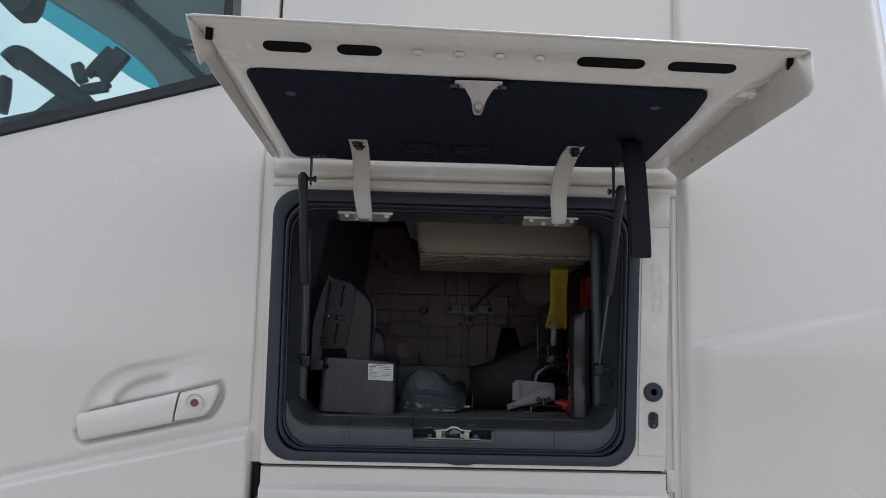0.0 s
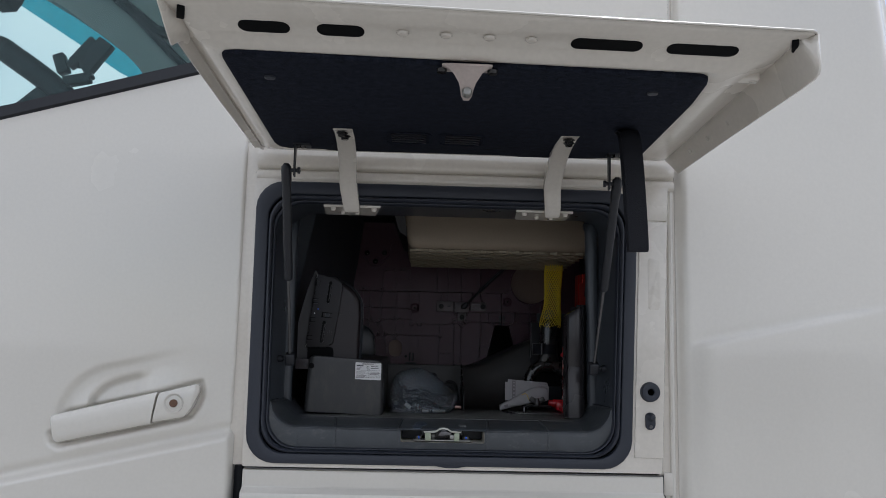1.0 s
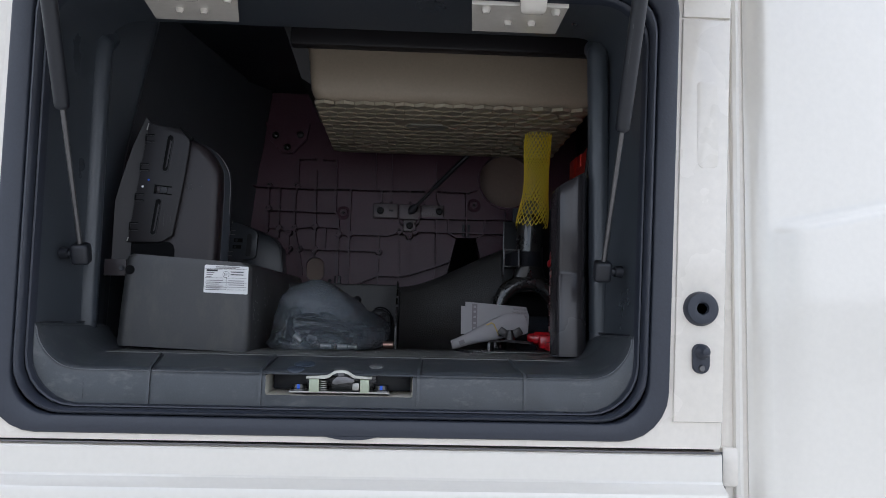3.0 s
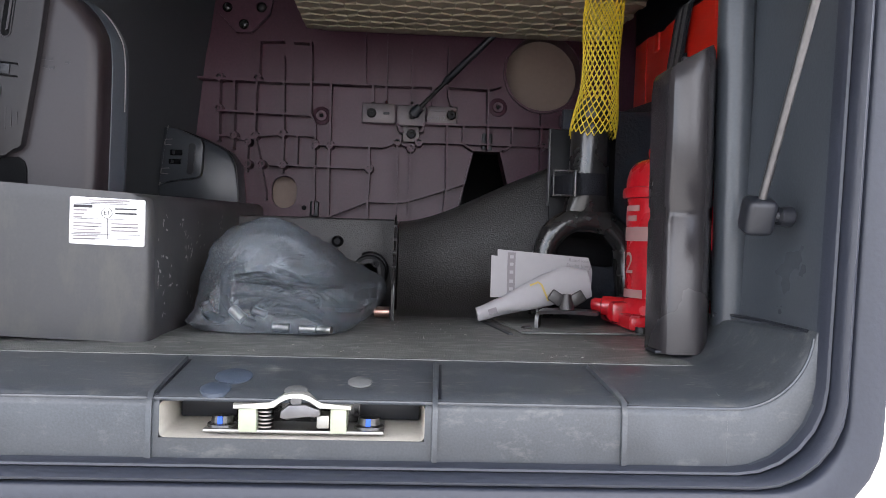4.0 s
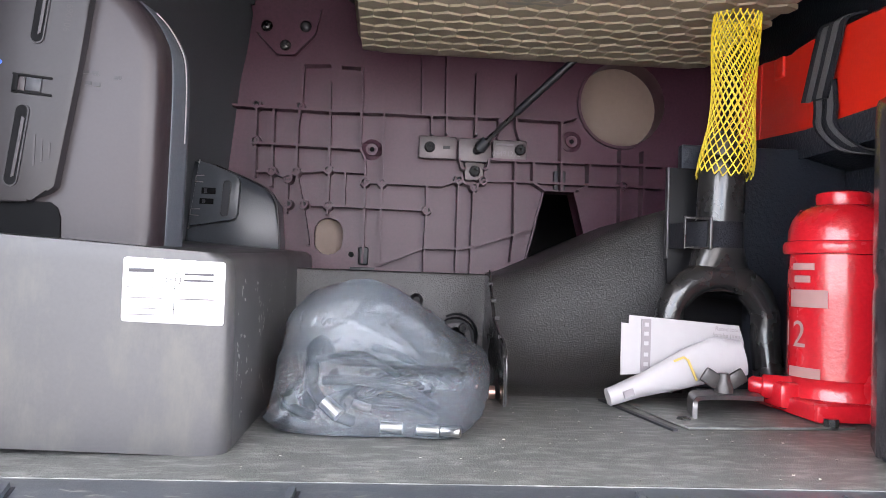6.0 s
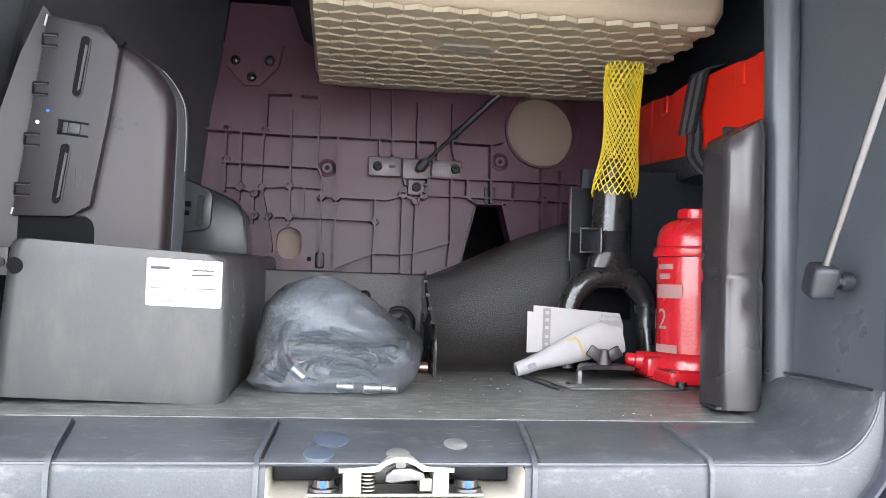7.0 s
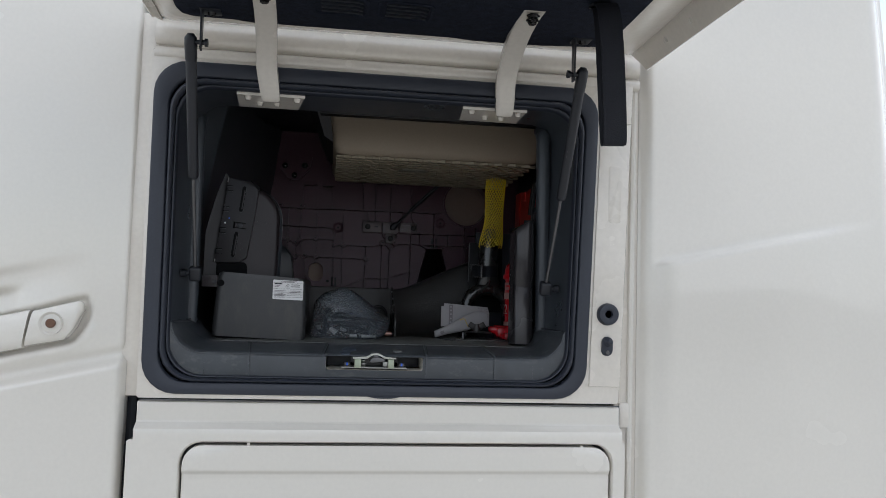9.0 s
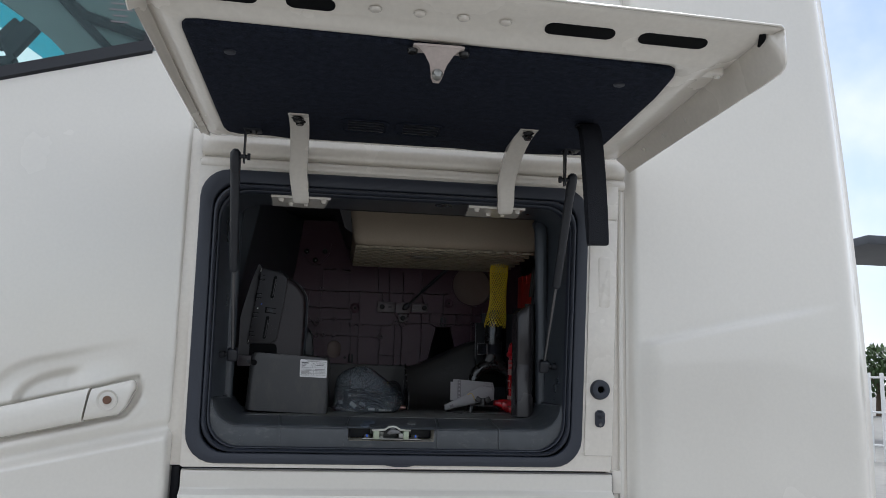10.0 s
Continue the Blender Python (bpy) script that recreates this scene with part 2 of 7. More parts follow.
# Near-black for sheets that paint the shade inside holes, slots and gaps.
SHADEBLACK = material("shade_black", (0.0035, 0.0038, 0.0045), 0.7, vary=0.2, bump=0, spec=0.1)
CABSKIN = material("beige_inner_skin", (0.29, 0.215, 0.175), 0.6, vary=0.08, grain=120, bump=0.05)

# ---- building tools ----
K = 1.25  # the plan below is drawn in units of 1.25 m
origin = {}


def thing(name, at, label, category, group="", kind=""):
    ob = new(name)
    ob.empty_display_size = 0.05
    ob.location = Vector(at) * K
    origin[ob] = Vector(at) * K
    return tagged(ob, label, category, group, kind)


def part(name, bm, mat, parent=None, label="", smooth=40):
    """Links a bmesh, drawn in plan units, as one mesh object under a thing or a part."""
    bmesh.ops.recalc_face_normals(bm, faces=bm.faces)
    base = origin[parent] if parent else Vector()
    bm.transform(Matrix.Translation(-base) @ Matrix.Diagonal((K, K, K, 1)))
    me = bpy.data.meshes.new(name)
    for f in bm.faces:
        f.smooth = True
    for e in bm.edges:
        if len(e.link_faces) == 2 and e.calc_face_angle(0) > radians(smooth):
            e.smooth = False
    bm.to_mesh(me)
    bm.free()
    me.materials.append(mat)
    ob = new(name, me)
    if parent:
        ob.parent = parent
    origin[ob] = base
    if label:
        ob["label"] = label
    return ob


def whole(name, bm, mat, label, category, group="", kind="", smooth=40):
    """A thing that is one mesh."""
    ob = part(name, bm, mat, None, "", smooth)
    return tagged(ob, label, category, group, kind)


def box(x0, x1, y0, y1, z0, z1, bev=0.0, bm=None, turn=None, seg=2):
    own = bmesh.new()
    bmesh.ops.create_cube(own, size=1)
    own.transform(Matrix.Diagonal((x1 - x0, y1 - y0, z1 - z0, 1)))
    if bev:
        bmesh.ops.bevel(own, geom=own.edges[:], offset=bev, segments=seg, profile=0.5, affect="EDGES")
    mid = Matrix.Translation(((x0 + x1) / 2, (y0 + y1) / 2, (z0 + z1) / 2))
    own.transform(mid @ turn if turn else mid)
    return join(bm, own)


def join(bm, own):
    if bm is None:
        return own
    me = bpy.data.meshes.new("joined")
    own.to_mesh(me)
    own.free()
    bm.from_mesh(me)
    bpy.data.meshes.remove(me)
    return bm


def loft(rings, closed=True, cap=False, bm=None):
    """Skins a list of rings of points, each with the same count."""
    bm = bm or bmesh.new()
    rows = [[bm.verts.new(p) for p in ring] for ring in rings]
    for a, b in zip(rows, rows[1:]):
        n = len(a)
        for i in range(n if closed else n - 1):
            j = (i + 1) % n
            bm.faces.new((a[i], a[j], b[j], b[i]))
    if cap:
        bm.faces.new(rows[0])
        bm.faces.new(rows[-1])
    return bm


def prism(outline, y0, y1, bev=0.0, bm=None):
    """An outline in x and z, pushed from y0 to y1."""
    own = loft([[(x, y0, z) for x, z in outline], [(x, y1, z) for x, z in outline]], cap=True)
    if bev:
        rim = [e for e in own.edges if all(abs(v.co.y - y0) < 1e-6 for v in e.verts)]
        bmesh.ops.bevel(own, geom=rim, offset=bev, segments=2, profile=0.5, affect="EDGES")
    return join(bm, own)


def tube(points, r, sides=8, bm=None, cap=True):
    """A round tube along points; r is one radius or one for each point."""
    pts = [Vector(p) for p in points]
    radii = r if isinstance(r, (list, tuple)) else [r] * len(pts)
    rings, up = [], None
    for i, p in enumerate(pts):
        way = (pts[min(i + 1, len(pts) - 1)] - pts[max(i - 1, 0)]).normalized()
        if up is None:
            up = way.orthogonal().normalized()
        side = way.cross(up).normalized()
        up = side.cross(way).normalized()
        rings.append([p + radii[i] * (math.cos(a) * side + math.sin(a) * up) for a in (2 * math.pi * k / sides for k in range(sides))])
    return loft(rings, cap=cap, bm=bm)


def lathe(profile, at, axis="Z", sides=24, bm=None):
    """Turns (radius, height) pairs round an axis through at."""
    turn = {"Z": Matrix(), "Y": pose(0, 0, 0, -90), "X": pose(0, 0, 0, 0, 90)}[axis]
    rings = [[turn @ Vector((max(r, 1e-5) * math.cos(a), max(r, 1e-5) * math.sin(a), h)) + Vector(at) for a in (2 * math.pi * k / sides for k in range(sides))] for r, h in profile]
    return loft(rings, cap=True, bm=bm)


def rounded(x0, x1, z0, z1, r, n=6):
    """A rounded rectangle as (x, z) points, anticlockwise from the lower right corner."""
    pts = []
    for cx, cz, a0 in ((x1 - r, z0 + r, -90), (x1 - r, z1 - r, 0), (x0 + r, z1 - r, 90), (x0 + r, z0 + r, 180)):
        for k in range(n + 1):
            a = radians(a0 + 90 * k / n)
            pts.append((cx + r * math.cos(a), cz + r * math.sin(a)))
    return pts


def bezier(points, steps=8):
    """A smooth line through points."""
    pts = [Vector(p) for p in points]
    out = []
    for i in range(len(pts) - 1):
        p0, p1, p2, p3 = pts[max(i - 1, 0)], pts[i], pts[i + 1], pts[min(i + 2, len(pts) - 1)]
        for k in range(steps):
            t = k / steps
            out.append(0.5 * ((2 * p1) + (p2 - p0) * t + (2 * p0 - 5 * p1 + 4 * p2 - p3) * t * t + (3 * p1 - p0 - 3 * p2 + p3) * t ** 3))
    return out + [pts[-1]]


def ribbon(points, side, width, thick, bm=None):
    """A flat band of that width and thickness along points; side is its direction across."""
    pts, side = [Vector(p) for p in points], Vector(side).normalized()
    rings = []
    for i, p in enumerate(pts):
        way = (pts[min(i + 1, len(pts) - 1)] - pts[max(i - 1, 0)]).normalized()
        out = way.cross(side).normalized()
        rings.append([p + side * width / 2 * a + out * thick / 2 * b for a, b in ((-1, -1), (1, -1), (1, 1), (-1, 1))])
    return loft(rings, cap=True, bm=bm)


def smoothstep(a, b, v):
    t = min(1.0, max(0.0, (v - a) / (b - a)))
    return t * t * (3 - 2 * t)


def field(xs, top, low, rows, height, thick=0.012, back_to=None):
    """A body panel: columns xs from low(x) to top(x), rows are shares of that height, its face at height(x, z), with a turned-in edge behind."""
    grid = [[Vector((x, height(x, low(x) + (top(x) - low(x)) * k), low(x) + (top(x) - low(x)) * k)) for k in rows] for x in xs]
    bm = loft(grid, closed=False)
    rim = grid[0] + [g[-1] for g in grid[1:]] + grid[-1][-2::-1] + [g[0] for g in grid[-2:0:-1]]
    mid = sum(rim, Vector()) / len(rim)
    soft = [p + Vector((0.003 * (1 if p.x > mid.x else -1) * 0, 0.003, 0)) for p in rim]
    loft([rim, soft, [p + Vector((0, thick, 0)) for p in rim]], bm=bm)
    bmesh.ops.remove_doubles(bm, verts=bm.verts, dist=1e-6)
    return bm


def words(text, size, m, mat, parent, name="lettering"):
    """Lettering as a flat mesh, with its middle at the pose m (in plan units)."""
    c = bpy.data.curves.new(name, "FONT")
    c.body, c.size, c.align_x, c.align_y = text, size, "CENTER", "CENTER"
    ob = bpy.data.objects.new(name, c)
    me = bpy.data.meshes.new_from_object(ob)
    bpy.data.objects.remove(ob)
    bm = bmesh.new()
    bm.from_mesh(me)
    bpy.data.meshes.remove(me)
    bm.transform(m)
    return part(name, bm, mat, parent)


FACE = 1.485  # the cab's side lies in this plane

# ---- ground and distance ----
bm = bmesh.new()
bmesh.ops.create_grid(bm, x_segments=2, y_segments=2, size=1500)
whole("ground", bm, ASPHALT, "pale grey concrete yard under the truck", "ground", kind="structure")

# ---- cab body ----
cab = thing("truck_cab", (0.0, FACE, 0.35), "cream-white truck cab side with an open storage locker", "truck")


def slant(x, z):
    """The locker's frame widens a little towards the top."""
    return x + (0.034 * (z - 1.42) if x > 0.08 else -0.010 * (z - 1.42))


def frame_ring(inset, y, r=0.048):
    """The opening's outline, drawn in by inset; the foot and the rear side are narrower than the head."""
    return [(slant(x, z), y, z) for x, z in rounded(-0.251 + 0.84 * inset, 0.404 - 0.78 * inset, 1.372 + 0.64 * inset, 1.855 - 0.86 * inset, max(0.012, r - inset * 0.3))]


def handle_axis(x, z):
    """Distance along and across the line of the door handle, which climbs to the rear."""
    c, s, dx, dz = math.cos(0.226), math.sin(0.226), x + 0.449, z - 1.4490
    return c * dx + s * dz, -s * dx + c * dz


def door_face(x, z):
    y = FACE
    edge = 1.4235 + (x + 0.278) * 0.222
    y -= 0.018 * smoothstep(0.002, -0.014, z - edge)
    y += 0.006 * math.exp(-((z - edge - 0.006) / 0.008) ** 2)
    a, b = handle_axis(x, z)
    # recess that hugs the handle, with a crisp lip round its foot and ends
    ends = smoothstep(-0.139, -0.131, a) * smoothstep(0.134, 0.126, a + 0.026 * min(1.0, max(0.0, (0.020 - b) / 0.045)) ** 2.4)
    foot = -0.031 + 0.024 * smoothstep(0.085, 0.140, a) ** 1.6 + 0.010 * smoothstep(-0.122, -0.139, a)
    top = 0.026 + 0.004 * smoothstep(0.05, 0.12, a) - 0.03 * smoothstep(-0.10, -0.135, a)
    y += 0.010 * ends * smoothstep(foot - 0.003, foot + 0.005, b) * smoothstep(top + 0.005, top - 0.005, b)
    y -= 0.0022 * math.exp(-((b - foot + 0.008) / 0.005) ** 2) * smoothstep(-0.142, -0.128, a) * smoothstep(0.145, 0.11, a)
    # outer bowl that runs out to the rear, and the finger scoop inside it
    u = max(0.0, min(0.999, (-0.020 - a) / 0.102))
    bowl = 0.090 * math.sqrt(1 - u * u)
    fade = smoothstep(0.150, -0.02, a) * smoothstep(-0.1225, -0.112, a)
    y += 0.0085 * smoothstep(bowl + 0.003, bowl - 0.012, b) * smoothstep(bowl - 0.080, bowl - 0.020, b) * fade
    if a > -0.071:
        rim = 0.066 * (1 - min(1.0, abs((a - 0.022) / 0.093)) ** 3) ** 0.4
        y += 0.014 * smoothstep(rim + 0.002, rim - 0.014, b) * smoothstep(-0.01, 0.02, b) * smoothstep(0.046, 0.008, a - 0.2 * (b - 0.03)) * smoothstep(-0.071, -0.060, a)
    y += 0.02 * smoothstep(-0.283, -0.271, x) ** 3
    return y


def window_line(x):
    return 2.066 + (x + 0.352) * 0.28 - 0.012


xs = [-1.9, -1.5, -1.2, -1.0, -0.9, -0.8, -0.75, -0.70, -0.67] + [-0.65 + 0.0045 * k for k in range(80)] + [-0.2895 + 0.003 * k for k in range(7)]
shares = [0.05 * k for k in range(8)] + [0.38 + 0.0022 * k for k in range(128)] + [0.66 + 0.02 * k for k in range(18)]
part("door", field(xs, lambda x: window_line(x) if x < -0.34 else window_line(-0.34), lambda x: 0.75, shares, door_face, 0.03), PAINT, cab, "cream-white cab door with a pressed swage line", 60)
part("door_pillar", box(-0.338, -0.264, FACE + 0.003, FACE + 0.04, window_line(-0.34) + 0.002, 3.2, 0.004), PAINT, cab)

# door handle with its lock


def handle_body(a0, a1, skew, lift):
    c, s = math.cos(0.226), math.sin(0.226)
    rings = []
    for t in [0, 0.006, 0.02, 0.045, 0.08, 0.2, 0.35, 0.5, 0.65, 0.8, 0.92, 0.955, 0.98, 0.994, 1]:
        a = a0 + (a1 - a0) * t
        near = min(t, 1 - t) * (a1 - a0)
        curl = 0.007 - math.sqrt(max(0.0, 0.007 ** 2 - max(0.0, 0.007 - near) ** 2)) if (t < 0.5) == (a0 < 0.03) else 0.0
        half = 0.0235 + 0.002 * t - curl * 0.8
        ring = []
        for k in range(14):
            w = 2 * math.pi * k / 14
            b = half * (abs(math.cos(w)) ** 0.45) * (1 if math.cos(w) > 0 else -1)
            d = (0.013 - curl * 0.9) * (abs(math.sin(w)) ** 0.6) * (1 if math.sin(w) > 0 else -1)
            aa = a + skew * b / half * (t if a0 < 0.03 else 1 - t)
            if a0 > 0.03:
                aa += -0.030 * t * ((1 - b / half) / 2) ** 2.4
            ring.append((-0.449 + c * aa - s * b, FACE - lift - d + 0.006 * (1 - t) * (1 if a0 < 0.03 else 0), 1.4490 + s * aa + c * b))
        rings.append(ring)
    return loft(rings, cap=True)


part("door_handle", handle_body(-0.127, 0.046, 0.010, 0.004), PAINT, cab, "cream-white pull handle", 50)
lock = part("lock_housing", handle_body(0.0495, 0.124, 0.010, 0.003), PAINT, cab, "cream-white lock housing beside the pull handle", 50)
part("lock_collar", lathe([(0.0, 0.004), (0.0085, 0.004), (0.0135, -0.001), (0.016, -0.003), (0.016, 0.004)], (-0.3705, FACE - 0.0155, 1.4680), "Y"), PAINT, lock)
part("lock_barrel", lathe([(0.0, -0.004), (0.0055, -0.004), (0.0065, -0.003), (0.0065, 0.004)], (-0.3705, FACE - 0.0165, 1.4680), "Y"), BROWNLOCK, lock, "brown lock barrel")

# cab window with its black surround
rings = []
for inset, y in ((0.0, FACE - 0.002), (0.0, FACE - 0.006), (0.014, FACE - 0.006), (0.016, FACE + 0.006), (0.016, FACE + 0.03)):
    drop = 0.006 if not rings else 0.0
    rings.append([(-1.9 + inset, y + drop, window_line(-1.9) + inset - drop), (-0.352 - inset, y + drop, window_line(-0.352) + inset * 1.2 - drop), (-0.352 - inset, y, 3.0 - inset), (-1.9 + inset, y, 3.0 - inset)])
side_window = part("window", loft(rings), DARKPLASTIC, cab, "black rubber window surround", 30)
glass = part("pane", prism([(-1.88, window_line(-1.88) + 0.014), (-0.366, window_line(-0.366) + 0.016), (-0.366, 2.985), (-1.88, 2.985)], FACE + 0.008, FACE + 0.012), GLASS, side_window, "tinted side window glass")
glass.visible_shadow = False
for k, w in enumerate((0.034, 0.040, 0.026, 0.030)):
    part("etched_mark", box(-0.412 - w / 2, -0.412 + w / 2, FACE + 0.0065, FACE + 0.0075, 2.137 - 0.011 * k, 2.140 - 0.011 * k), GREYINK, side_window, "small pale safety marks etched in the glass")

# panel round the locker, with the ledge above the opening
rings = []
for inset, y, r in ((-0.020, FACE + 0.016, 0.01), (-0.0045, FACE + 0.014, 0.045), (-0.003, FACE + 0.001, 0.05)):
    rings.append(frame_ring(inset, y, 0.05))


def surround(x0, x1, z0, z1, y):
    return [(slant(x, z), y, z) for x, z in rounded(x0, x1, z0, z1, 0.004)]


bm = loft([frame_ring(0.006, FACE + 0.012), frame_ring(0.004, FACE - 0.0005), surround(-0.2545, 0.4135, 1.3675, 1.862, FACE - 0.0005), surround(-0.256, 0.457, 1.366, 1.870, FACE), surround(-0.256, 0.460, 1.366, 1.873, FACE + 0.004), surround(-0.256, 0.460, 1.366, 1.873, FACE + 0.05)])
part("locker_surround", bm, PAINT_INNER, cab, "cream-painted panel round the locker opening", 50)
bm = loft([[(x, y, z) for x in (-0.257, 0.484)] for y, z in ((1.50, 1.858), (1.487, 1.8585), (1.4830, 1.8605), (1.4815, 1.8640), (1.4820, 1.8690), (1.4845, 1.8735), (1.4895, 1.8765), (1.4930, 1.8785), (1.4905, 1.8805), (1.4850, 1.8825), (1.4825, 1.8865), (1.4820, 1.8930), (1.4835, 1.9020), (1.4875, 1.9110), (1.4945, 1.9190), (1.505, 1.9245), (1.53, 1.926))], closed=False)
part("upper_ledge", bm, PAINT_INNER, cab, "cream-painted ribbed gutter above the opening", 50)
bm = prism([(0.4075, 1.392), (0.4565, 1.392), (0.470, 1.80), (0.4205, 1.80)], FACE - 0.0035, FACE + 0.002, 0.0015)
part("column_cover", bm, PAINT_INNER, cab)
bm = prism([(0.4205, 1.8025), (0.470, 1.8025), (0.4725, 1.864), (0.4245, 1.864)], FACE - 0.0035, FACE + 0.002, 0.0015)
part("column_cover", bm, PAINT_INNER, cab)
part("pressed_pad", prism([(x, z) for x, z in rounded(0.434, 0.455, 1.645, 1.735, 0.006)], FACE - 0.0038, FACE - 0.002, 0.0003), PAINT_INNER, cab)

# rear part of the cab side, with a rounded corner
def rear_edge(z):
    return 0.964 - 0.056 * max(0.0, (z - 1.40) / 0.85) ** 1.6


def rear_face(u, z):
    x = 0.4885 + (rear_edge(z) - 0.4885) * u
    y = FACE - 0.004 + 0.016 * (1 - smoothstep(0.0, 0.022, x - 0.4885)) ** 2
    line = 1.5845 + (x - 0.495) * 0.218
    y -= 0.013 * smoothstep(0.002, -0.010, z - line) * smoothstep(-0.55, -0.02, z - line) * smoothstep(0.505, 0.535, x) * smoothstep(0.90, 0.70, x)
    y += 0.0003 * math.exp(-((z - line - 0.006) / 0.007) ** 2) * smoothstep(0.505, 0.535, x) * smoothstep(0.90, 0.70, x)
    turn = smoothstep(0.86, 1.0, u)
    return Vector((x, y + 0.035 * turn * turn, z))


us = [0, 0.006, 0.012, 0.02, 0.03, 0.04, 0.05, 0.07] + [0.1 + 0.75 * k / 26 for k in range(27)] + [0.86 + 0.14 * k / 10 for k in range(11)]
zs = [0.75 + 0.02 * k for k in range(38)] + [1.51 + 0.004 * k for k in range(45)] + [1.69 + 0.02 * k for k in range(62)]
grid = [[rear_face(u, z) for z in zs] for u in us]
grid.insert(0, [p + Vector((0.0, 0.04, 0)) for p in grid[0]])
grid += [[p + Vector((0.006, 0.03, 0)) for p in grid[-1]], [p + Vector((0.0, 0.5, 0)) for p in grid[-1]], [p + Vector((-0.02, 2.0, 0)) for p in grid[-1]]]
part("rear_panel", loft(grid, closed=False), PAINT, cab, "cream-white rear side panel with a crease", 50)
part("joint_channel", box(0.454, 0.496, FACE + 0.014, FACE + 0.03, 0.75, 3.0, 0.002), PAINT_INNER, cab)
part("seal_strip", tube([(0.4765, FACE + 0.013, 0.76), (0.4800, FACE + 0.013, 1.9), (0.4815, FACE + 0.013, 2.9)], 0.0050), PAINT, cab)
part("door_jamb", box(-0.280, -0.2525, FACE + 0.006, FACE + 0.012, 1.368, 1.925, 0.001), PAINT_INNER, cab)

# panel above the hatch
part("upper_panel", box(-0.2585, 0.480, FACE - 0.002, FACE + 0.03, 1.934, 3.2, 0.006), PAINT, cab, "cream-white panel above the locker hatch")
part("upper_gap", box(0.4805, 0.4845, FACE + 0.012, FACE + 0.02, 1.93, 3.0), PAINT_INNER, cab)

# stepped panel and lower locker door under the opening
bm = loft([[(x, y, z) for x in (-0.2535, 0.457)] for y, z in ((1.53, 1.3605), (1.492, 1.3622), (1.4865, 1.3605), (1.4855, 1.3585), (1.4852, 1.3345), (1.4840, 1.3325), (1.4730, 1.3265), (1.4705, 1.3248), (1.4697, 1.3215), (1.4697, 1.3095))], closed=False)
part("step_panel", bm, PAINT, cab, "cream-painted ledge under the locker opening", 25)
low = [(x, z) for x, z in rounded(-0.190, 0.442, 0.80, 1.3062, 0.030)]
out_low = [(x, z) for x, z in rounded(-0.262, 0.4615, 0.75, 1.3102, 0.004)]
bm = loft([[(x, 1.50, z) for x, z in low], [(x, 1.473, z) for x, z in low], [(x, 1.470, z) for x, z in rounded(-0.192, 0.444, 0.798, 1.3082, 0.031)], [(x, 1.470, z) for x, z in out_low], [(x, 1.50, z) for x, z in out_low]])
part("lower_panel", bm, PAINT, cab, "cream-white lower panel", 50)


def low_face(z):
    return 1.4685 + 0.0045 * smoothstep(0.003, -0.005, z - 1.262)


rows = []
for z in [1.2990, 1.2985, 1.296, 1.291, 1.284, 1.276, 1.268, 1.265, 1.2635, 1.262, 1.2605, 1.259, 1.257, 1.25, 1.20, 1.0, 0.81]:
    cut = 0.028 - math.sqrt(max(0.0, 0.028 ** 2 - max(0.0, z - 1.271) ** 2))
    x0, x1, y = -0.1865 + cut, 0.4385 - cut, low_face(z)
    z += 0.0037
    rows.append([(x0, y + 0.03, z), (x0, y + 0.003, z), (x0 + 0.001, y + 0.0008, z), (x0 + 0.003, y, z)] + [(x0 + (x1 - x0) * k / 8, y, z) for k in range(1, 8)] + [(x1 - 0.003, y, z), (x1 - 0.001, y + 0.0008, z), (x1, y + 0.003, z), (x1, y + 0.03, z)])
rows.insert(0, [(x, y + 0.03, z) for x, y, z in rows[0]])
part("lower_locker_door", loft(rows, closed=False), PAINT, cab, "closed cream-white lower locker door", 50)
part("gap_clip", box(-0.098, -0.094, 1.473, 1.482, 1.2997, 1.3067, 0.001), PAINT_INNER, cab)
part("gap_clip", box(0.393, 0.397, 1.473, 1.482, 1.2977, 1.3047, 0.001), PAINT_INNER, cab)
part("gap_seal", prism([(x, z) for x, z in rounded(-0.195, 0.447, 0.79, 1.3112, 0.03)], 1.492, 1.497), DARKPLASTIC, cab)
part("door_seal", tube(bezier([(-0.2655, 1.512, 1.365), (-0.2655, 1.512, 1.33), (-0.268, 1.510, 1.29), (-0.275, 1.508, 1.25), (-0.275, 1.508, 0.80)]), 0.0085), DARKPLASTIC, cab, "black door seal")
part("corner_filler", box(0.4605, 0.483, 1.494, 1.51, 1.328, 1.367, 0.003), PAINT_INNER, cab)
part("joint_gap", box(0.4545, 0.4640, FACE + 0.010, FACE + 0.0135, 0.78, 1.362, 0.0005), DARKPLASTIC, cab)
part("sealant", tube([(-0.25, 1.4845, 1.3635), (-0.1, 1.4843, 1.3632), (0.2, 1.4845, 1.3628), (0.455, 1.4845, 1.3622)], 0.0010), GREYSTEEL, cab, "grimy sealant bead")

# dark backing behind the joints, and the rest of the cab's shell
bm = loft([frame_ring(0.02, 1.545), surround(-0.275, 0.52, 0.76, 1.93, 1.545)])
part("inner_skin", bm, DARKPLASTIC, cab)

shell = thing("cab_shell", (0.0, 2.4, 0.4), "grey trimmed inside of the truck cab", "truck cab", kind="structure")
part("roof_skin", box(-1.95, 0.93, 1.50, 3.50, 3.20, 3.24, 0.01), PAINT, shell)
part("back_trim", box(-0.33, -0.30, 1.54, 3.40, 1.98, 3.18, 0.01), TRIMGREY, shell)
part("cab_floor", box(-1.95, 0.9, 1.55, 3.48, 0.55, 0.60, 0.01), TRIMGREY, shell)
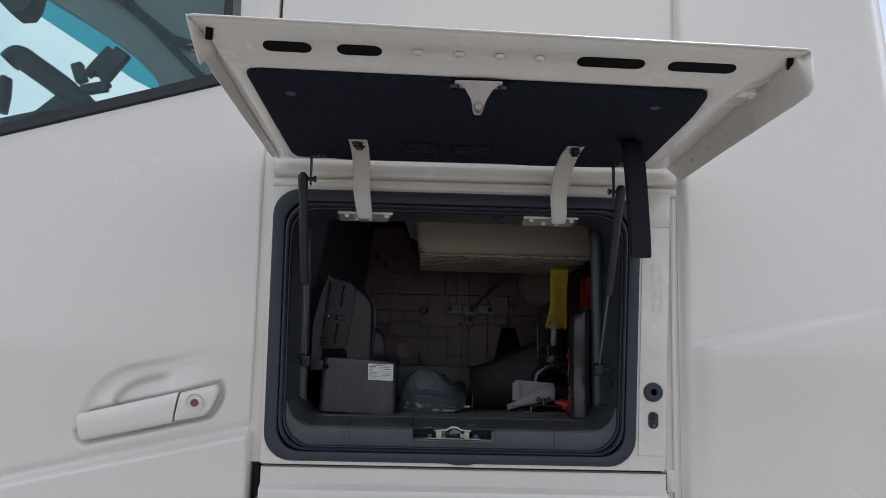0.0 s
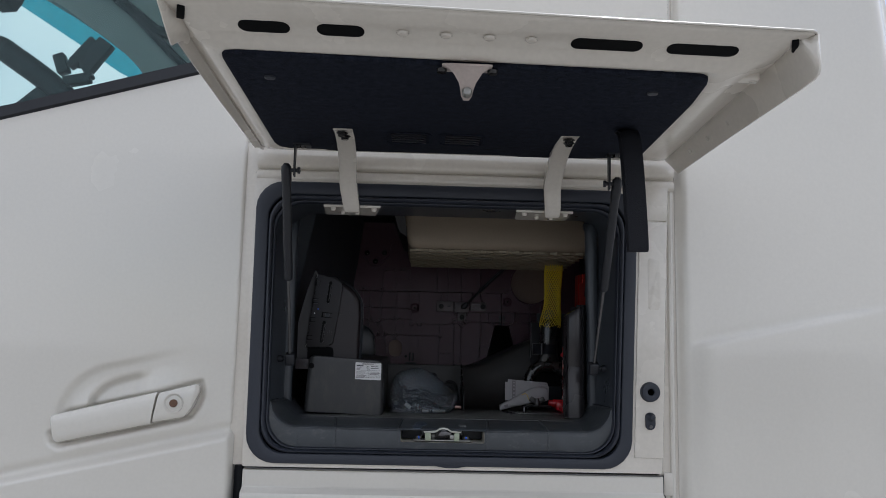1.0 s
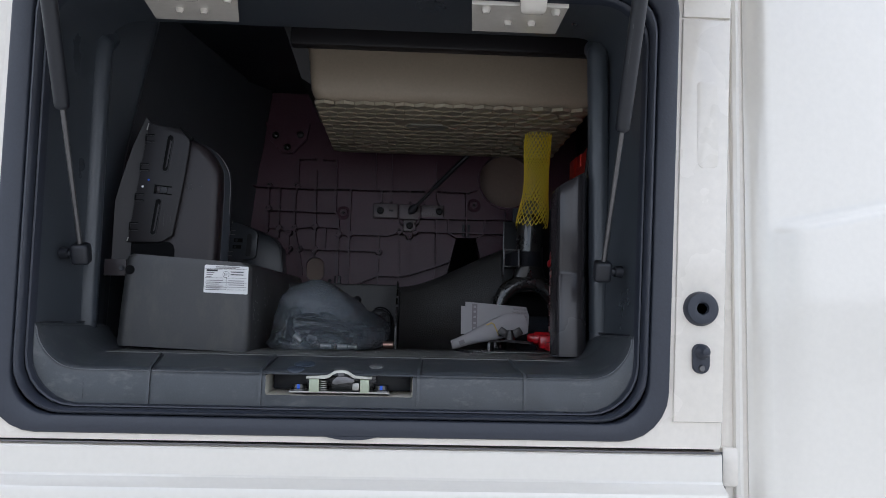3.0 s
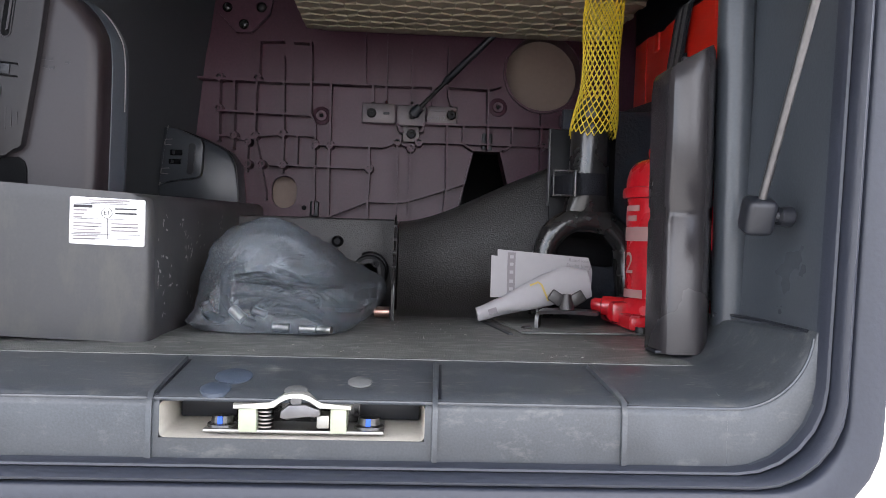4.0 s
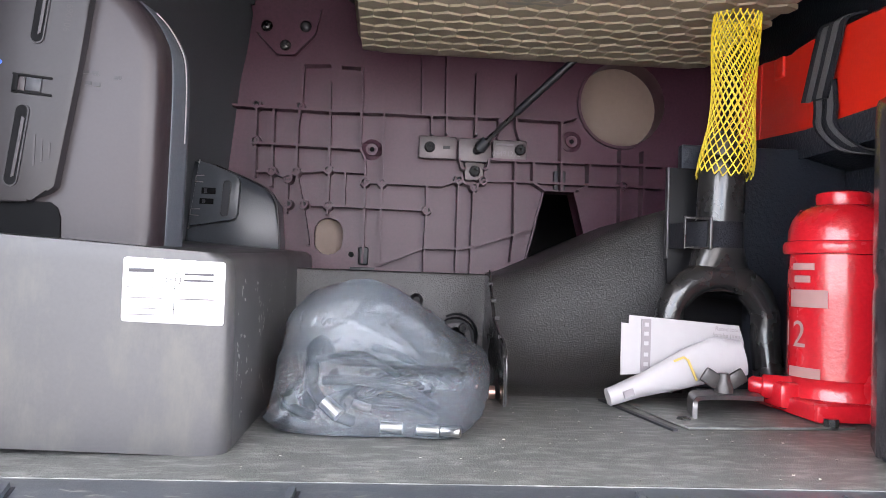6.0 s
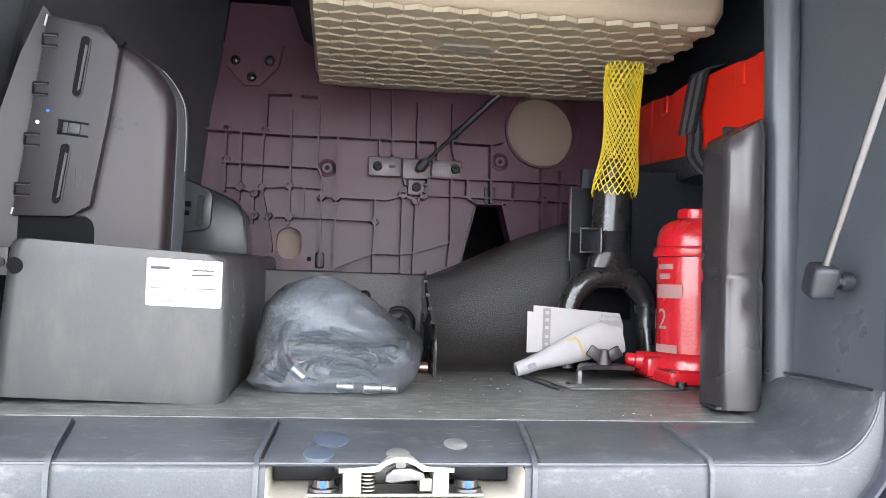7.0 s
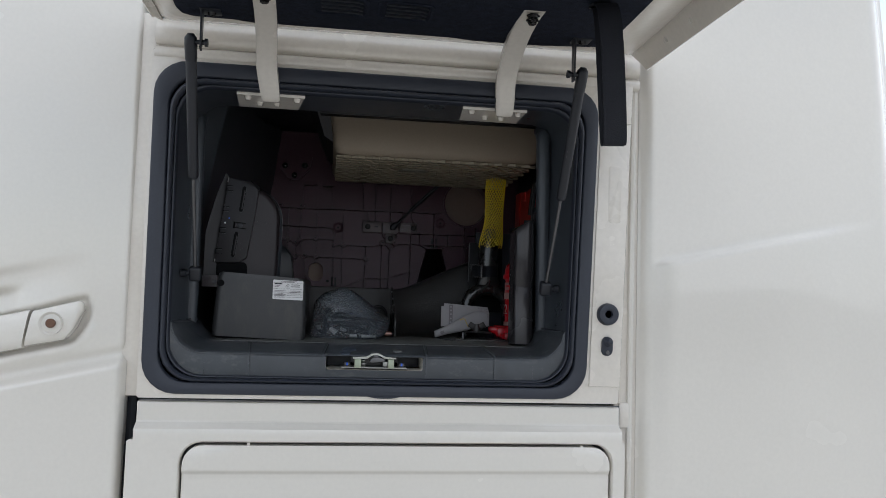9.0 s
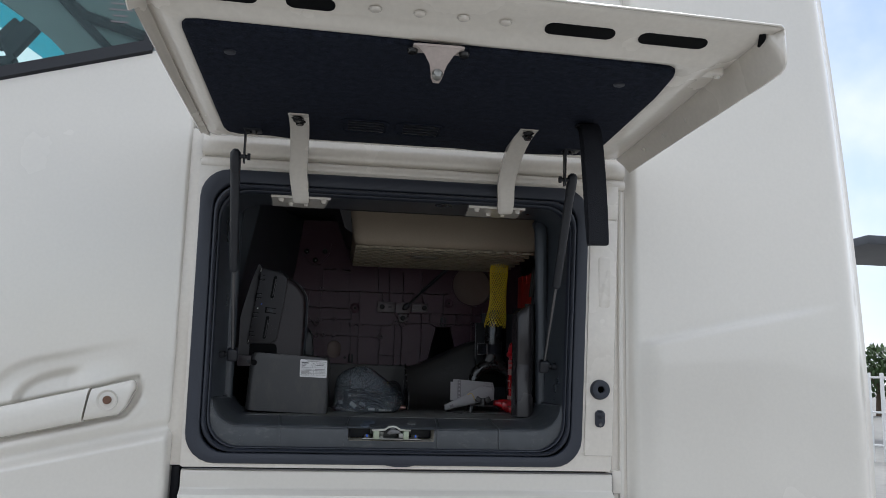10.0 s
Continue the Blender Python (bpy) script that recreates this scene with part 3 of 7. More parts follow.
bm = box(-1.95, 0.93, 3.44, 3.48, 0.60, 1.95, 0.005)
box(-0.62, 0.93, 3.44, 3.48, 1.95, 3.20, 0.005, bm)
part("far_side", bm, TRIMGREY, shell)
part("dashboard", box(-2.0, -1.6, 1.52, 3.48, 1.55, 1.90, 0.03), TRIMGREY, shell)
head = [(-1.166, 2.640), (-1.03, 2.561), (-0.842, 2.439), (-0.795, 2.392), (-0.784, 2.352), (-0.765, 2.25), (-0.70, 2.0), (-0.30, 2.0), (-0.30, 3.19), (-1.9, 3.19), (-1.9, 3.02)]
part("windscreen_header", prism(head, 2.40, 2.46, 0.012), TRIMGREY, shell, "grey trim over the windscreen")
part("sun_band", prism([(-1.90, 3.03), (-1.166, 2.642), (-1.03, 2.563), (-0.842, 2.441), (-0.797, 2.394), (-0.786, 2.362), (-0.815, 2.362), (-0.890, 2.398), (-1.010, 2.478), (-1.200, 2.598), (-1.291, 2.652), (-1.9, 2.98)], 2.47, 2.475), TEAL_BAND, shell, "teal tinted strip of the windscreen")
part("trim_seam", tube([(-0.93, 2.385, 2.66), (-0.86, 2.385, 2.58), (-0.70, 2.388, 2.42), (-0.60, 2.39, 2.33)], 0.012, 8), DARKPLASTIC, shell)
part("grab_rail", tube([(-1.05, 2.38, 2.70), (-0.90, 2.38, 2.61), (-0.76, 2.385, 2.50), (-0.55, 2.39, 2.44)], 0.016, 8), DARKPLASTIC, shell)

# steering wheel, its stalk and a mirror seen through the window
wheel = thing("steering_wheel", (-1.0, 2.2, 2.05), "black steering wheel behind the side window", "steering wheel")
part("rim", tube(bezier([(-1.135, 2.20, 2.342), (-1.112, 2.20, 2.360), (-1.068, 2.20, 2.334), (-0.965, 2.20, 2.262), (-0.885, 2.20, 2.185), (-0.825, 2.20, 2.07), (-0.81, 2.2, 1.95)]), 0.031, 14), DARKPLASTIC, wheel)
part("hub", loft([[(-1.06, 2.19, 1.95), (-0.82, 2.19, 1.95), (-0.89, 2.19, 2.235), (-0.99, 2.19, 2.255), (-1.05, 2.19, 2.20)], [(-1.06, 2.25, 1.95), (-0.82, 2.25, 1.95), (-0.89, 2.23, 2.235), (-0.99, 2.23, 2.255), (-1.05, 2.23, 2.20)]], cap=True), DARKPLASTIC, wheel)
part("stalk", tube([(-1.150, 2.2, 2.20), (-1.142, 2.2, 2.250), (-1.140, 2.2, 2.292), (-1.150, 2.2, 2.300)], [0.024, 0.022, 0.018, 0.008], 10), DARKPLASTIC, wheel)
part("switch_pod", box(-1.20, -0.95, 2.19, 2.23, 2.13, 2.20, 0.012, None, pose(0, 0, 0, 0, -14, 0)), DARKPLASTIC, wheel)
cradle = thing("device_cradle", (-0.87, 2.2, 2.27), "dark device cradle on the dashboard behind the window", "device holder")
for x0, x1, z0, z1, a in ((-0.955, -0.925, 2.290, 2.345, -20), (-0.925, -0.87, 2.318, 2.338, -35), (-0.93, -0.86, 2.262, 2.288, -12), (-0.885, -0.868, 2.275, 2.345, -30), (-0.872, -0.828, 2.300, 2.392, 35)):
    part("arm", box(x0, x1, 2.185, 2.215, z0, z1, 0.004, None, pose(0, 0, 0, 0, a, 0)), DARKPLASTIC, cradle)
part("back_plate", box(-0.905, -0.862, 2.20, 2.212, 2.31, 2.40, 0.006, None, pose(0, 0, 0, 0, 38, 0)), DARKPLASTIC, cradle)
whole("cab_mirror", loft([[(-1.062, y, 2.46), (-1.052, y, 2.415), (-1.025, y, 2.388), (-0.990, y, 2.392), (-0.976, y, 2.415), (-0.968, y, 2.47)] for y in (1.97, 1.98, 2.03, 2.04)], cap=True), DARKPLASTIC, "black mirror head behind the side window", "mirror")

# rubber frame of the locker opening
frame_part = thing("locker_frame", (0.08, FACE, 1.372), "dark grey rubber frame sealing the locker opening", "door frame", kind="structure")
part("flange", loft([frame_ring(i, y) for i, y in ((0.0, 1.489), (0.0, 1.483), (0.0015, 1.4805), (0.004, 1.480), (0.024, 1.4795), (0.0265, 1.481), (0.028, 1.487))]), RUBBER, frame_part, "flat dark grey rubber flange", 50)
part("seal_bead", loft([frame_ring(i, y, 0.056) for i, y in ((0.0275, 1.490), (0.028, 1.483), (0.030, 1.4785), (0.0325, 1.4775), (0.035, 1.4795), (0.0365, 1.484), (0.037, 1.492))]), RUBBER, frame_part, "rounded rubber sealing bead", 50)
part("lip", loft([frame_ring(i, y, 0.06) for i, y in ((0.036, 1.497), (0.0365, 1.490), (0.038, 1.4875), (0.040, 1.488), (0.0415, 1.491), (0.042, 1.500))]), RUBBER, frame_part, "inner rubber lip", 50)
part("drain_tab", prism([(0.066, 1.3730), (0.122, 1.3730), (0.110, 1.3706), (0.104, 1.3698), (0.086, 1.3698), (0.080, 1.3706)], 1.4795, 1.486, 0.0008), RUBBER, frame_part)

# moulded liner: mouth, sill, floor, walls
liner = thing("locker_liner", (0.08, 1.75, 1.40), "black moulded plastic liner of the truck locker", "locker", kind="structure")
mouth = []
for inset, y, r in ((0.041, 1.494, 0.062), (0.043, 1.505, 0.062), (0.045, 1.53, 0.06), (0.051, 1.56, 0.058), (0.057, 1.595, 0.056), (0.058, 1.60, 0.056)):
    low, high = 1.372 + 0.64 * inset, 1.8205
    mouth.append([(slant(x, z), y, z) for x, z in rounded(-0.251 + 0.84 * inset, 0.404 - 0.78 * inset, low, high, r - inset * 0.3)])
part("mouth", loft(mouth), TUB, liner, "", 55)
# sill with a rounded front edge
sill_line = [(1.4965, 1.396), (1.4970, 1.426), (1.4985, 1.4305), (1.502, 1.4335), (1.510, 1.4355), (1.530, 1.4405), (1.5455, 1.4445), (1.5485, 1.4446), (1.5555, 1.4462), (1.560, 1.4464), (1.59, 1.4464), (1.625, 1.4464)]
lat0, lat1 = 0.0085, 0.1525

def wall_line(y):
    """How far the cheeks of the mouth stand in from the seal at depth y."""
    return 0.0008 + 0.004 * smoothstep(1.4965, 1.515, y) + 0.0155 * smoothstep(1.52, 1.62, y)


def corner_cut(side, turn, top=None):
    """The sill's section carried round its end, from the flat (turn 0) up to the cheek (turn 1)."""
    a, cut = turn * math.pi / 2, []
    for y, z in sill_line:
        r = 0.050 if z < 1.40 else 0.046
        wall = -0.2165 + wall_line(y) if side < 0 else 0.3730 - wall_line(y)
        x = wall - side * r * (1 - math.sin(a))
        if turn < 0:
            x = -0.1665 if side < 0 else 0.3225
        lift = r * (1 - math.cos(a)) if turn > 0 else 0.0
        cut.append((x + (0.0012 * side if top else 0.0), y, top if top else min(z + lift, 1.4735)))
    return cut


bm = bmesh.new()
loft([[(x, y, z) for y, z in sill_line] for x in (-0.1665, lat0)], closed=False, bm=bm)
loft([[(x, y, z) for y, z in sill_line] for x in (lat1, 0.3225)], closed=False, bm=bm)
over = [(1.4968, 1.4295)] + sill_line[2:]
under = [(1.4965, 1.396), (1.4966, 1.4095)]
loft([[(lat0, y, z) for y, z in over], [(lat1, y, z) for y, z in over]], closed=False, bm=bm)
loft([[(lat0, y, z) for y, z in under], [(lat1, y, z) for y, z in under]], closed=False, bm=bm)
bmesh.ops.remove_doubles(bm, verts=bm.verts, dist=1e-5)
part("sill", bm, SILL, liner, "black plastic sill with moulded ribs", 50)
for side in (-1, 1):
    part("sill_corner", loft([corner_cut(side, -1)] + [corner_cut(side, k / 14) for k in range(15)] + [corner_cut(side, 1.0, 1.4752)], closed=False), SILL, liner, "swept-up end of the sill", 60)
shoulder = [corner_cut(-1, k / 14)[2] for k in range(13, 0, -1)] + [(-0.16, 1.4985, 1.4305), (0.318, 1.4985, 1.4305)] + [corner_cut(1, k / 14)[2] for k in range(1, 14)]
# Added bead carries the highlight along the sill's shoulder.
part("shoulder_bead", tube([(x, y + 0.0004, z - 0.0001) for x, y, z in shoulder], 0.0011, 8), HIGHLIGHTTUB, liner, "added glossy bead for the highlight on the sill's shoulder")
for x, dx in ((-0.104, -0.004), (0.0035, 0.006), (0.158, 0.002), (0.2635, -0.009)):
    bm = ribbon([(x, 1.4958, 1.397), (x, 1.4962, 1.4275), (x, 1.4995, 1.4325), (x + dx * 0.3, 1.512, 1.4370), (x + dx, 1.545, 1.4455)], (1, 0, 0), 0.0030, 0.0034)
    part("moulded_rib", bm, SILL, liner)
    # Dark ribbon beside the rib paints the shade of its groove.
    part("rib_groove", ribbon([(x + 0.0026, 1.4995, 1.4326), (x + 0.0026 + dx * 0.3, 1.512, 1.4362), (x + 0.0026 + dx, 1.545, 1.4446)], (1, 0, 0), 0.0016, 0.0006), DARKPLASTIC, liner)
for cx, cy, r in ((0.0430, 1.5225, 0.0105), (0.0365, 1.5055, 0.0085), (0.0808, 1.5050, 0.0065), (0.1155, 1.5180, 0.0070)):
    bm = lathe([(0, 0.0001), (r * 0.9, 0.0001), (r, -0.0004), (r, -0.004)], (0, 0, 0), sides=20)
    bm.transform(Matrix.Translation((cx, cy, 1.4355 + (cy - 1.51) * 0.25 + 0.0012)) @ pose(0, 0, 0, 14, 0, 0))
    part("floor_plug", bm, BLUEPLUG if cx < 0.06 else PALEPLUG, liner, "round plug in the sill")
part("floor", loft([[(x, y, z) for y, z in ((1.5545, 1.4464), (1.563, 1.4472), (1.585, 1.4474), (1.597, 1.4478), (1.612, 1.4490), (1.622, 1.4496), (1.630, 1.4498), (1.875, 1.4498), (1.875, 1.430), (1.5545, 1.430))] for x in (-0.205, 0.44)], cap=True), FLOOR, liner, "scuffed black plastic floor with pale dust")
part("floor_groove", ribbon([(0.223, 1.672, 1.4504), (0.209, 1.79, 1.4504)], (1, 0.1, 0), 0.0035, 0.0016), DARKPLASTIC, liner)
part("wall_side", prism([(-0.33, 1.40), (-0.212, 1.40), (-0.212, 1.95), (-0.33, 1.95)], 1.605, 1.64), TUB, liner)
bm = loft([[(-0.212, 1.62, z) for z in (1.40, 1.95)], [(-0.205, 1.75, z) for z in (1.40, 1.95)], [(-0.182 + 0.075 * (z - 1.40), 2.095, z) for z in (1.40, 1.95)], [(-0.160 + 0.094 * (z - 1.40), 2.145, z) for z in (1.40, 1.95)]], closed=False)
part("wall_side", bm, LIFTEDTUB, liner, "scratched plastic side wall, colour lightened for its deep shade")
bm = loft([[(0.372, 1.62, z) for z in (1.40, 1.95)], [(0.446, 1.64, z) for z in (1.40, 1.95)], [(0.451, 2.0, z) for z in (1.40, 1.95)], [(0.446, 2.16, z) for z in (1.40, 1.95)]], closed=False)
part("wall_side", bm, BLACKFOAM, liner, "black pebbled side wall")
part("liner_ceiling", box(-0.34, 0.46, 1.56, 2.60, 1.905, 1.93), DARKPLASTIC, liner)
part("liner_floor", box(-0.30, 0.46, 1.52, 2.60, 1.36, 1.375), DARKPLASTIC, liner)
part("liner_back", box(-0.34, 0.46, 2.58, 2.60, 1.37, 1.93), DARKPLASTIC, liner)
# soft upright ridges on both cheeks of the mouth
for x, z0, z1, lean, side in ((-0.2055, 1.478, 1.79, -0.002, -1), (0.3612, 1.470, 1.80, -0.003, 1)):
    bm = tube(bezier([(x, 1.596, z0 - 0.040), (x, 1.594, z0 - 0.015), (x + lean * 0.1, 1.592, z0 + 0.03), (x + lean, 1.592, z1 - 0.03), (x + lean, 1.598, z1), (x + lean, 1.612, z1 + 0.012)]), 0.0122, 18)
    part("upright_ridge", bm, TUB, liner)
    # Dark tube paints the groove's shade, the paler one its lit lip.
    for r, dz, mat in ((0.0011, 0.0, DARKPLASTIC), (0.0007, -0.0017, HIGHLIGHTTUB)):
        part("moulding_line", tube([(x - 0.0125 * side, 1.590, 1.4772 + dz), (x - 0.004 * side, 1.582, 1.4768 + dz), (x + 0.004 * side, 1.570, 1.4764 + dz), (x + 0.010 * side, 1.505, 1.4746 + dz)], r, 6), mat, liner)
part("cheek", loft([[(-0.216, 1.585, z), (-0.208 + (x + 0.208) * 0.25, 1.612, z), (x - 0.003, 1.655, z), (x, 1.661, z), (x - 0.001, 1.668, z), (x - 0.008, 1.69, z)] for z, x in ((1.85, -0.168), (1.766, -0.184), (1.68, -0.199), (1.56, -0.207), (1.42, -0.209))], closed=False), TUB, liner)
for x0, x1 in ((-0.345, -0.335), (0.455, 0.465)):
    part("liner_side", box(x0, x1, 1.64, 2.60, 1.37, 1.93), DARKPLASTIC, liner)

# latch in the sill
latch = thing("sill_latch", (0.0805, 1.515, 1.41), "zinc-plated hatch latch in a white recess of the sill", "latch")
bm = loft([[(x, 1.4972, z) for x, z in rounded(lat0, lat1, 1.4095, 1.4295, 0.003)], [(x, 1.545, z) for x, z in rounded(lat0 + 0.001, lat1 - 0.001, 1.4125, 1.4335, 0.003)]])
bm.faces.new([v for v in bm.verts if v.co.y > 1.52])
part("recess", bm, SHADEDCREAM, latch, "white-painted recess in paint darkened for its shade")
# Added dark panel paints the shade at the back of the recess.
part("recess_back", box(lat0 + 0.002, lat1 - 0.002, 1.534, 1.5435, 1.4130, 1.4330, 0.001), DARKPLASTIC, latch, "dark panel for the shade at the back of the recess")
part("base_plate", box(0.031, 0.130, 1.5000, 1.532, 1.4118, 1.4138, 0.0007), ZINC, latch)
part("back_plate", prism([(0.045, 1.413), (0.116, 1.413), (0.116, 1.4330), (0.045, 1.4330)], 1.522, 1.526, 0.0008), BLACKSTEEL, latch)
for x0, x1 in ((0.0505, 0.0605), (0.1005, 0.1095)):
    part("lug", box(x0, x1, 1.4985, 1.5205, 1.4125, 1.4262, 0.0008), PASSIVATE, latch, "pale green passivated lug")
bm = prism([(0.0480, 1.4258), (0.0660, 1.4262), (0.0700, 1.4268), (0.0735, 1.4300), (0.0765, 1.4328), (0.0800, 1.4338), (0.0840, 1.4338), (0.0875, 1.4325), (0.0905, 1.4295), (0.0945, 1.4268), (0.1120, 1.4262), (0.1120, 1.4290), (0.0960, 1.4294), (0.0925, 1.4322), (0.0890, 1.4352), (0.0850, 1.4366), (0.0790, 1.4366), (0.0750, 1.4354), (0.0715, 1.4322), (0.0680, 1.4294), (0.0480, 1.4286)], 1.4955, 1.5100, 0.0006)
for v in bm.verts:
    if v.co.z > 1.4294:
        v.co.z = 1.4294 + (v.co.z - 1.4294) * 0.75
part("catch_plate", bm, CATCH, latch, "pale passivated catch plate")
part("pawl", prism([(0.0735, 1.4215), (0.0780, 1.4205), (0.0850, 1.4232), (0.0920, 1.4218), (0.0955, 1.4235), (0.0950, 1.4262), (0.0870, 1.4290), (0.0780, 1.4285), (0.0740, 1.4250)], 1.4945, 1.5000, 0.0010), GREYSTEEL, latch)
part("pivot", lathe([(0, -0.002), (0.0030, -0.002), (0.0034, 0.0), (0.0034, 0.008)], (0.0820, 1.4985, 1.4305), "Y", 12), GREYSTEEL, latch)
for k in range(5):
    part("spring_coil", lathe([(0.0036, -0.0007), (0.0045, -0.0004), (0.0045, 0.0004), (0.0036, 0.0007)], (0.0640, 1.5050, 1.4150 + 0.0021 * k), sides=14), ZINC, latch)
part("pawl_block", box(0.0930, 0.1000, 1.4990, 1.5120, 1.4150, 1.4225, 0.0010), ZINC, latch)
for x in (0.0400, 0.1215):
    bolt = part("bolt_head", lathe([(0.0088, -0.001), (0.0084, 0.001), (0.0066, 0.0018), (0.0060, 0.0055), (0.0, 0.0062)], (x, 1.5100, 1.4142), "Z", 16), BLACKSTEEL, latch, "dark bolt head with a blue paint mark")
    part("paint_mark", box(x - 0.0016, x + 0.0012, 1.5030, 1.5046, 1.4152, 1.4200, 0.0003), BLUEMARK, bolt)

# rubber buffer and switch beside the opening
buffer = thing("rubber_buffer", (0.435, FACE - 0.0036, 1.503), "round grey rubber buffer beside the locker opening", "rubber buffer")
part("disc", lathe([(0.0050, -0.005), (0.0062, -0.0085), (0.0105, -0.0095), (0.0150, -0.0085), (0.0165, -0.006), (0.0172, 0.000), (0.0165, 0.001)], (0.435, FACE - 0.0036, 1.503), "Y", 32), RUBBER, buffer)
part("socket", lathe([(0, 0.0), (0.0052, -0.002)], (0.435, FACE - 0.0066, 1.503), "Y", 16), DARKPLASTIC, buffer)
switch = thing("plunger_switch", (0.4345, FACE - 0.0036, 1.455), "dark grey rubber door switch with a ribbed plunger", "switch")
part("plate", prism([(x, z) for x, z in rounded(0.4262, 0.4430, 1.4395, 1.4685, 0.0075)], FACE - 0.0075, FACE - 0.003, 0.0015), RUBBER, switch)
bm = lathe([(0.0068, 0.0), (0.0074, -0.002), (0.0060, -0.0036), (0.0066, -0.0052), (0.0050, -0.0068), (0.0055, -0.0082), (0.0038, -0.0100), (0.0034, -0.0122), (0.0, -0.0130)], (0.4352, FACE - 0.0075, 1.4608), "Y", 18)
part("plunger", bm, RUBBER, switch)
part("screw", lathe([(0, -0.0018), (0.0028, -0.0018), (0.0034, 0.0)], (0.4347, FACE - 0.0078, 1.4445), "Y", 12), GREYSTEEL, switch)

# ---- hatch, standing open above the locker ----
hatch = thing("locker_hatch", (0.11, 1.46, 1.90), "cream-white locker hatch propped open, lined with black felt", "hatch")
HX0, HX1, HY0, HY1 = -0.2565, 0.4765, 0.892, 1.468


def hatch_rim(inset, z):
    return [(x, y, z) for x, y in rounded(HX0 + inset, HX1 - inset, HY0 + inset, HY1 - inset * 0.6, max(0.004, 0.012 - inset * 0.2), 4)]


rings = [hatch_rim(0.10, 1.9275), hatch_rim(0.02, 1.9265), hatch_rim(0.003, 1.9252), hatch_rim(0.0006, 1.9245), hatch_rim(0.0, 1.9235), hatch_rim(0.0004, 1.9224), hatch_rim(0.0015, 1.9219), hatch_rim(0.0045, 1.9228)]
part("outer_skin", loft(rings, cap=True), PAINT, hatch, "cream-white outer skin", 50)
# inner pressing: rim, sloping web and recessed field
bm = bmesh.new()


def pan_ring(x0, x1, y0, y1, z0, z1, r=0.02):
    """A ring that falls from z0 at the free edge to z1 at the hinge edge."""
    return [(x, y, z0 + (z1 - z0) * (y - y0) / (y1 - y0)) for x, y in rounded(x0, x1, y0, y1, r, 5)]


loft([pan_ring(-0.2525, 0.4725, 0.896, 1.466, 1.9240, 1.920, 0.006), pan_ring(-0.2510, 0.4705, 0.8975, 1.465, 1.9212, 1.914, 0.008), pan_ring(-0.246, 0.464, 0.901, 1.462, 1.9195, 1.910, 0.012), pan_ring(-0.240, 0.458, 0.906, 1.458, 1.9180, 1.905, 0.016),
      pan_ring(-0.236, 0.448, 0.930, 1.450, 1.9135, 1.903, 0.02), pan_ring(-0.233, 0.441, 0.955, 1.440, 1.9092, 1.901, 0.024), pan_ring(-0.229, 0.432, 0.9605, 1.432, 1.9070, 1.899, 0.026), pan_ring(-0.224, 0.420, 0.9665, 1.420, 1.9005, 1.896, 0.028),
      pan_ring(-0.212, 0.400, 0.9725, 1.392, 1.8962, 1.8955, 0.03), pan_ring(-0.208, 0.392, 0.976, 1.388, 1.8960, 1.8960, 0.026), pan_ring(-0.20, 0.38, 0.99, 1.38, 1.8990, 1.8990, 0.02)], bm=bm)
part("inner_pressing", bm, PAINT_INNER, hatch, "cream-painted inner pressing", 42)


def end_flange(cuts):
    """A turned-down end of the hatch: a closed folded edge, rounded where it meets the free edge."""
    rings = []
    for y, xi, zi, xm, zm, xo, zo, xt, zt in cuts:
        rings.append([(xi, y + 0.014, zi), (xi + (xm - xi) * 0.6, y + 0.007, zi + (zm - zi) * 0.52), (xm, y, zm), ((xm + xo) / 2, y - 0.001, zo - 0.0012), (xo, y - 0.001, zo), (xo + (xt - xo) * 0.4, y, zo + 0.008), (xt, y, zt), (xi, y + 0.014, zt)])
    part("end_flange", loft(rings, cap=True), PAINT_INNER, hatch, "cream-painted turned-down end", 42)


end_flange([(0.8955, 0.4640, 1.9215, 0.4680, 1.9150, 0.4715, 1.9140, 0.4725, 1.9225), (0.8955, 0.4610, 1.9195, 0.4685, 1.9025, 0.4745, 1.8985, 0.4750, 1.9230), (0.8965, 0.4575, 1.9180, 0.4688, 1.8950, 0.4755, 1.8880, 0.4755, 1.9230), (0.8985, 0.4560, 1.9170, 0.4690, 1.8905, 0.4760, 1.8825, 0.4757, 1.9230),
            (0.904, 0.4550, 1.9165, 0.4690, 1.8875, 0.4765, 1.8780, 0.4758, 1.9235), (0.915, 0.4545, 1.9160, 0.4690, 1.8858, 0.4766, 1.8758, 0.4758, 1.9240), (0.95, 0.4545, 1.9155, 0.4692, 1.8850, 0.4767, 1.8750, 0.4760, 1.9240), (1.20, 0.4550, 1.9120, 0.4720, 1.8850, 0.4775, 1.8785, 0.4785, 1.9240), (1.450, 0.4620, 1.9080, 0.4780, 1.8860, 0.4838, 1.8830, 0.4820, 1.9220)])
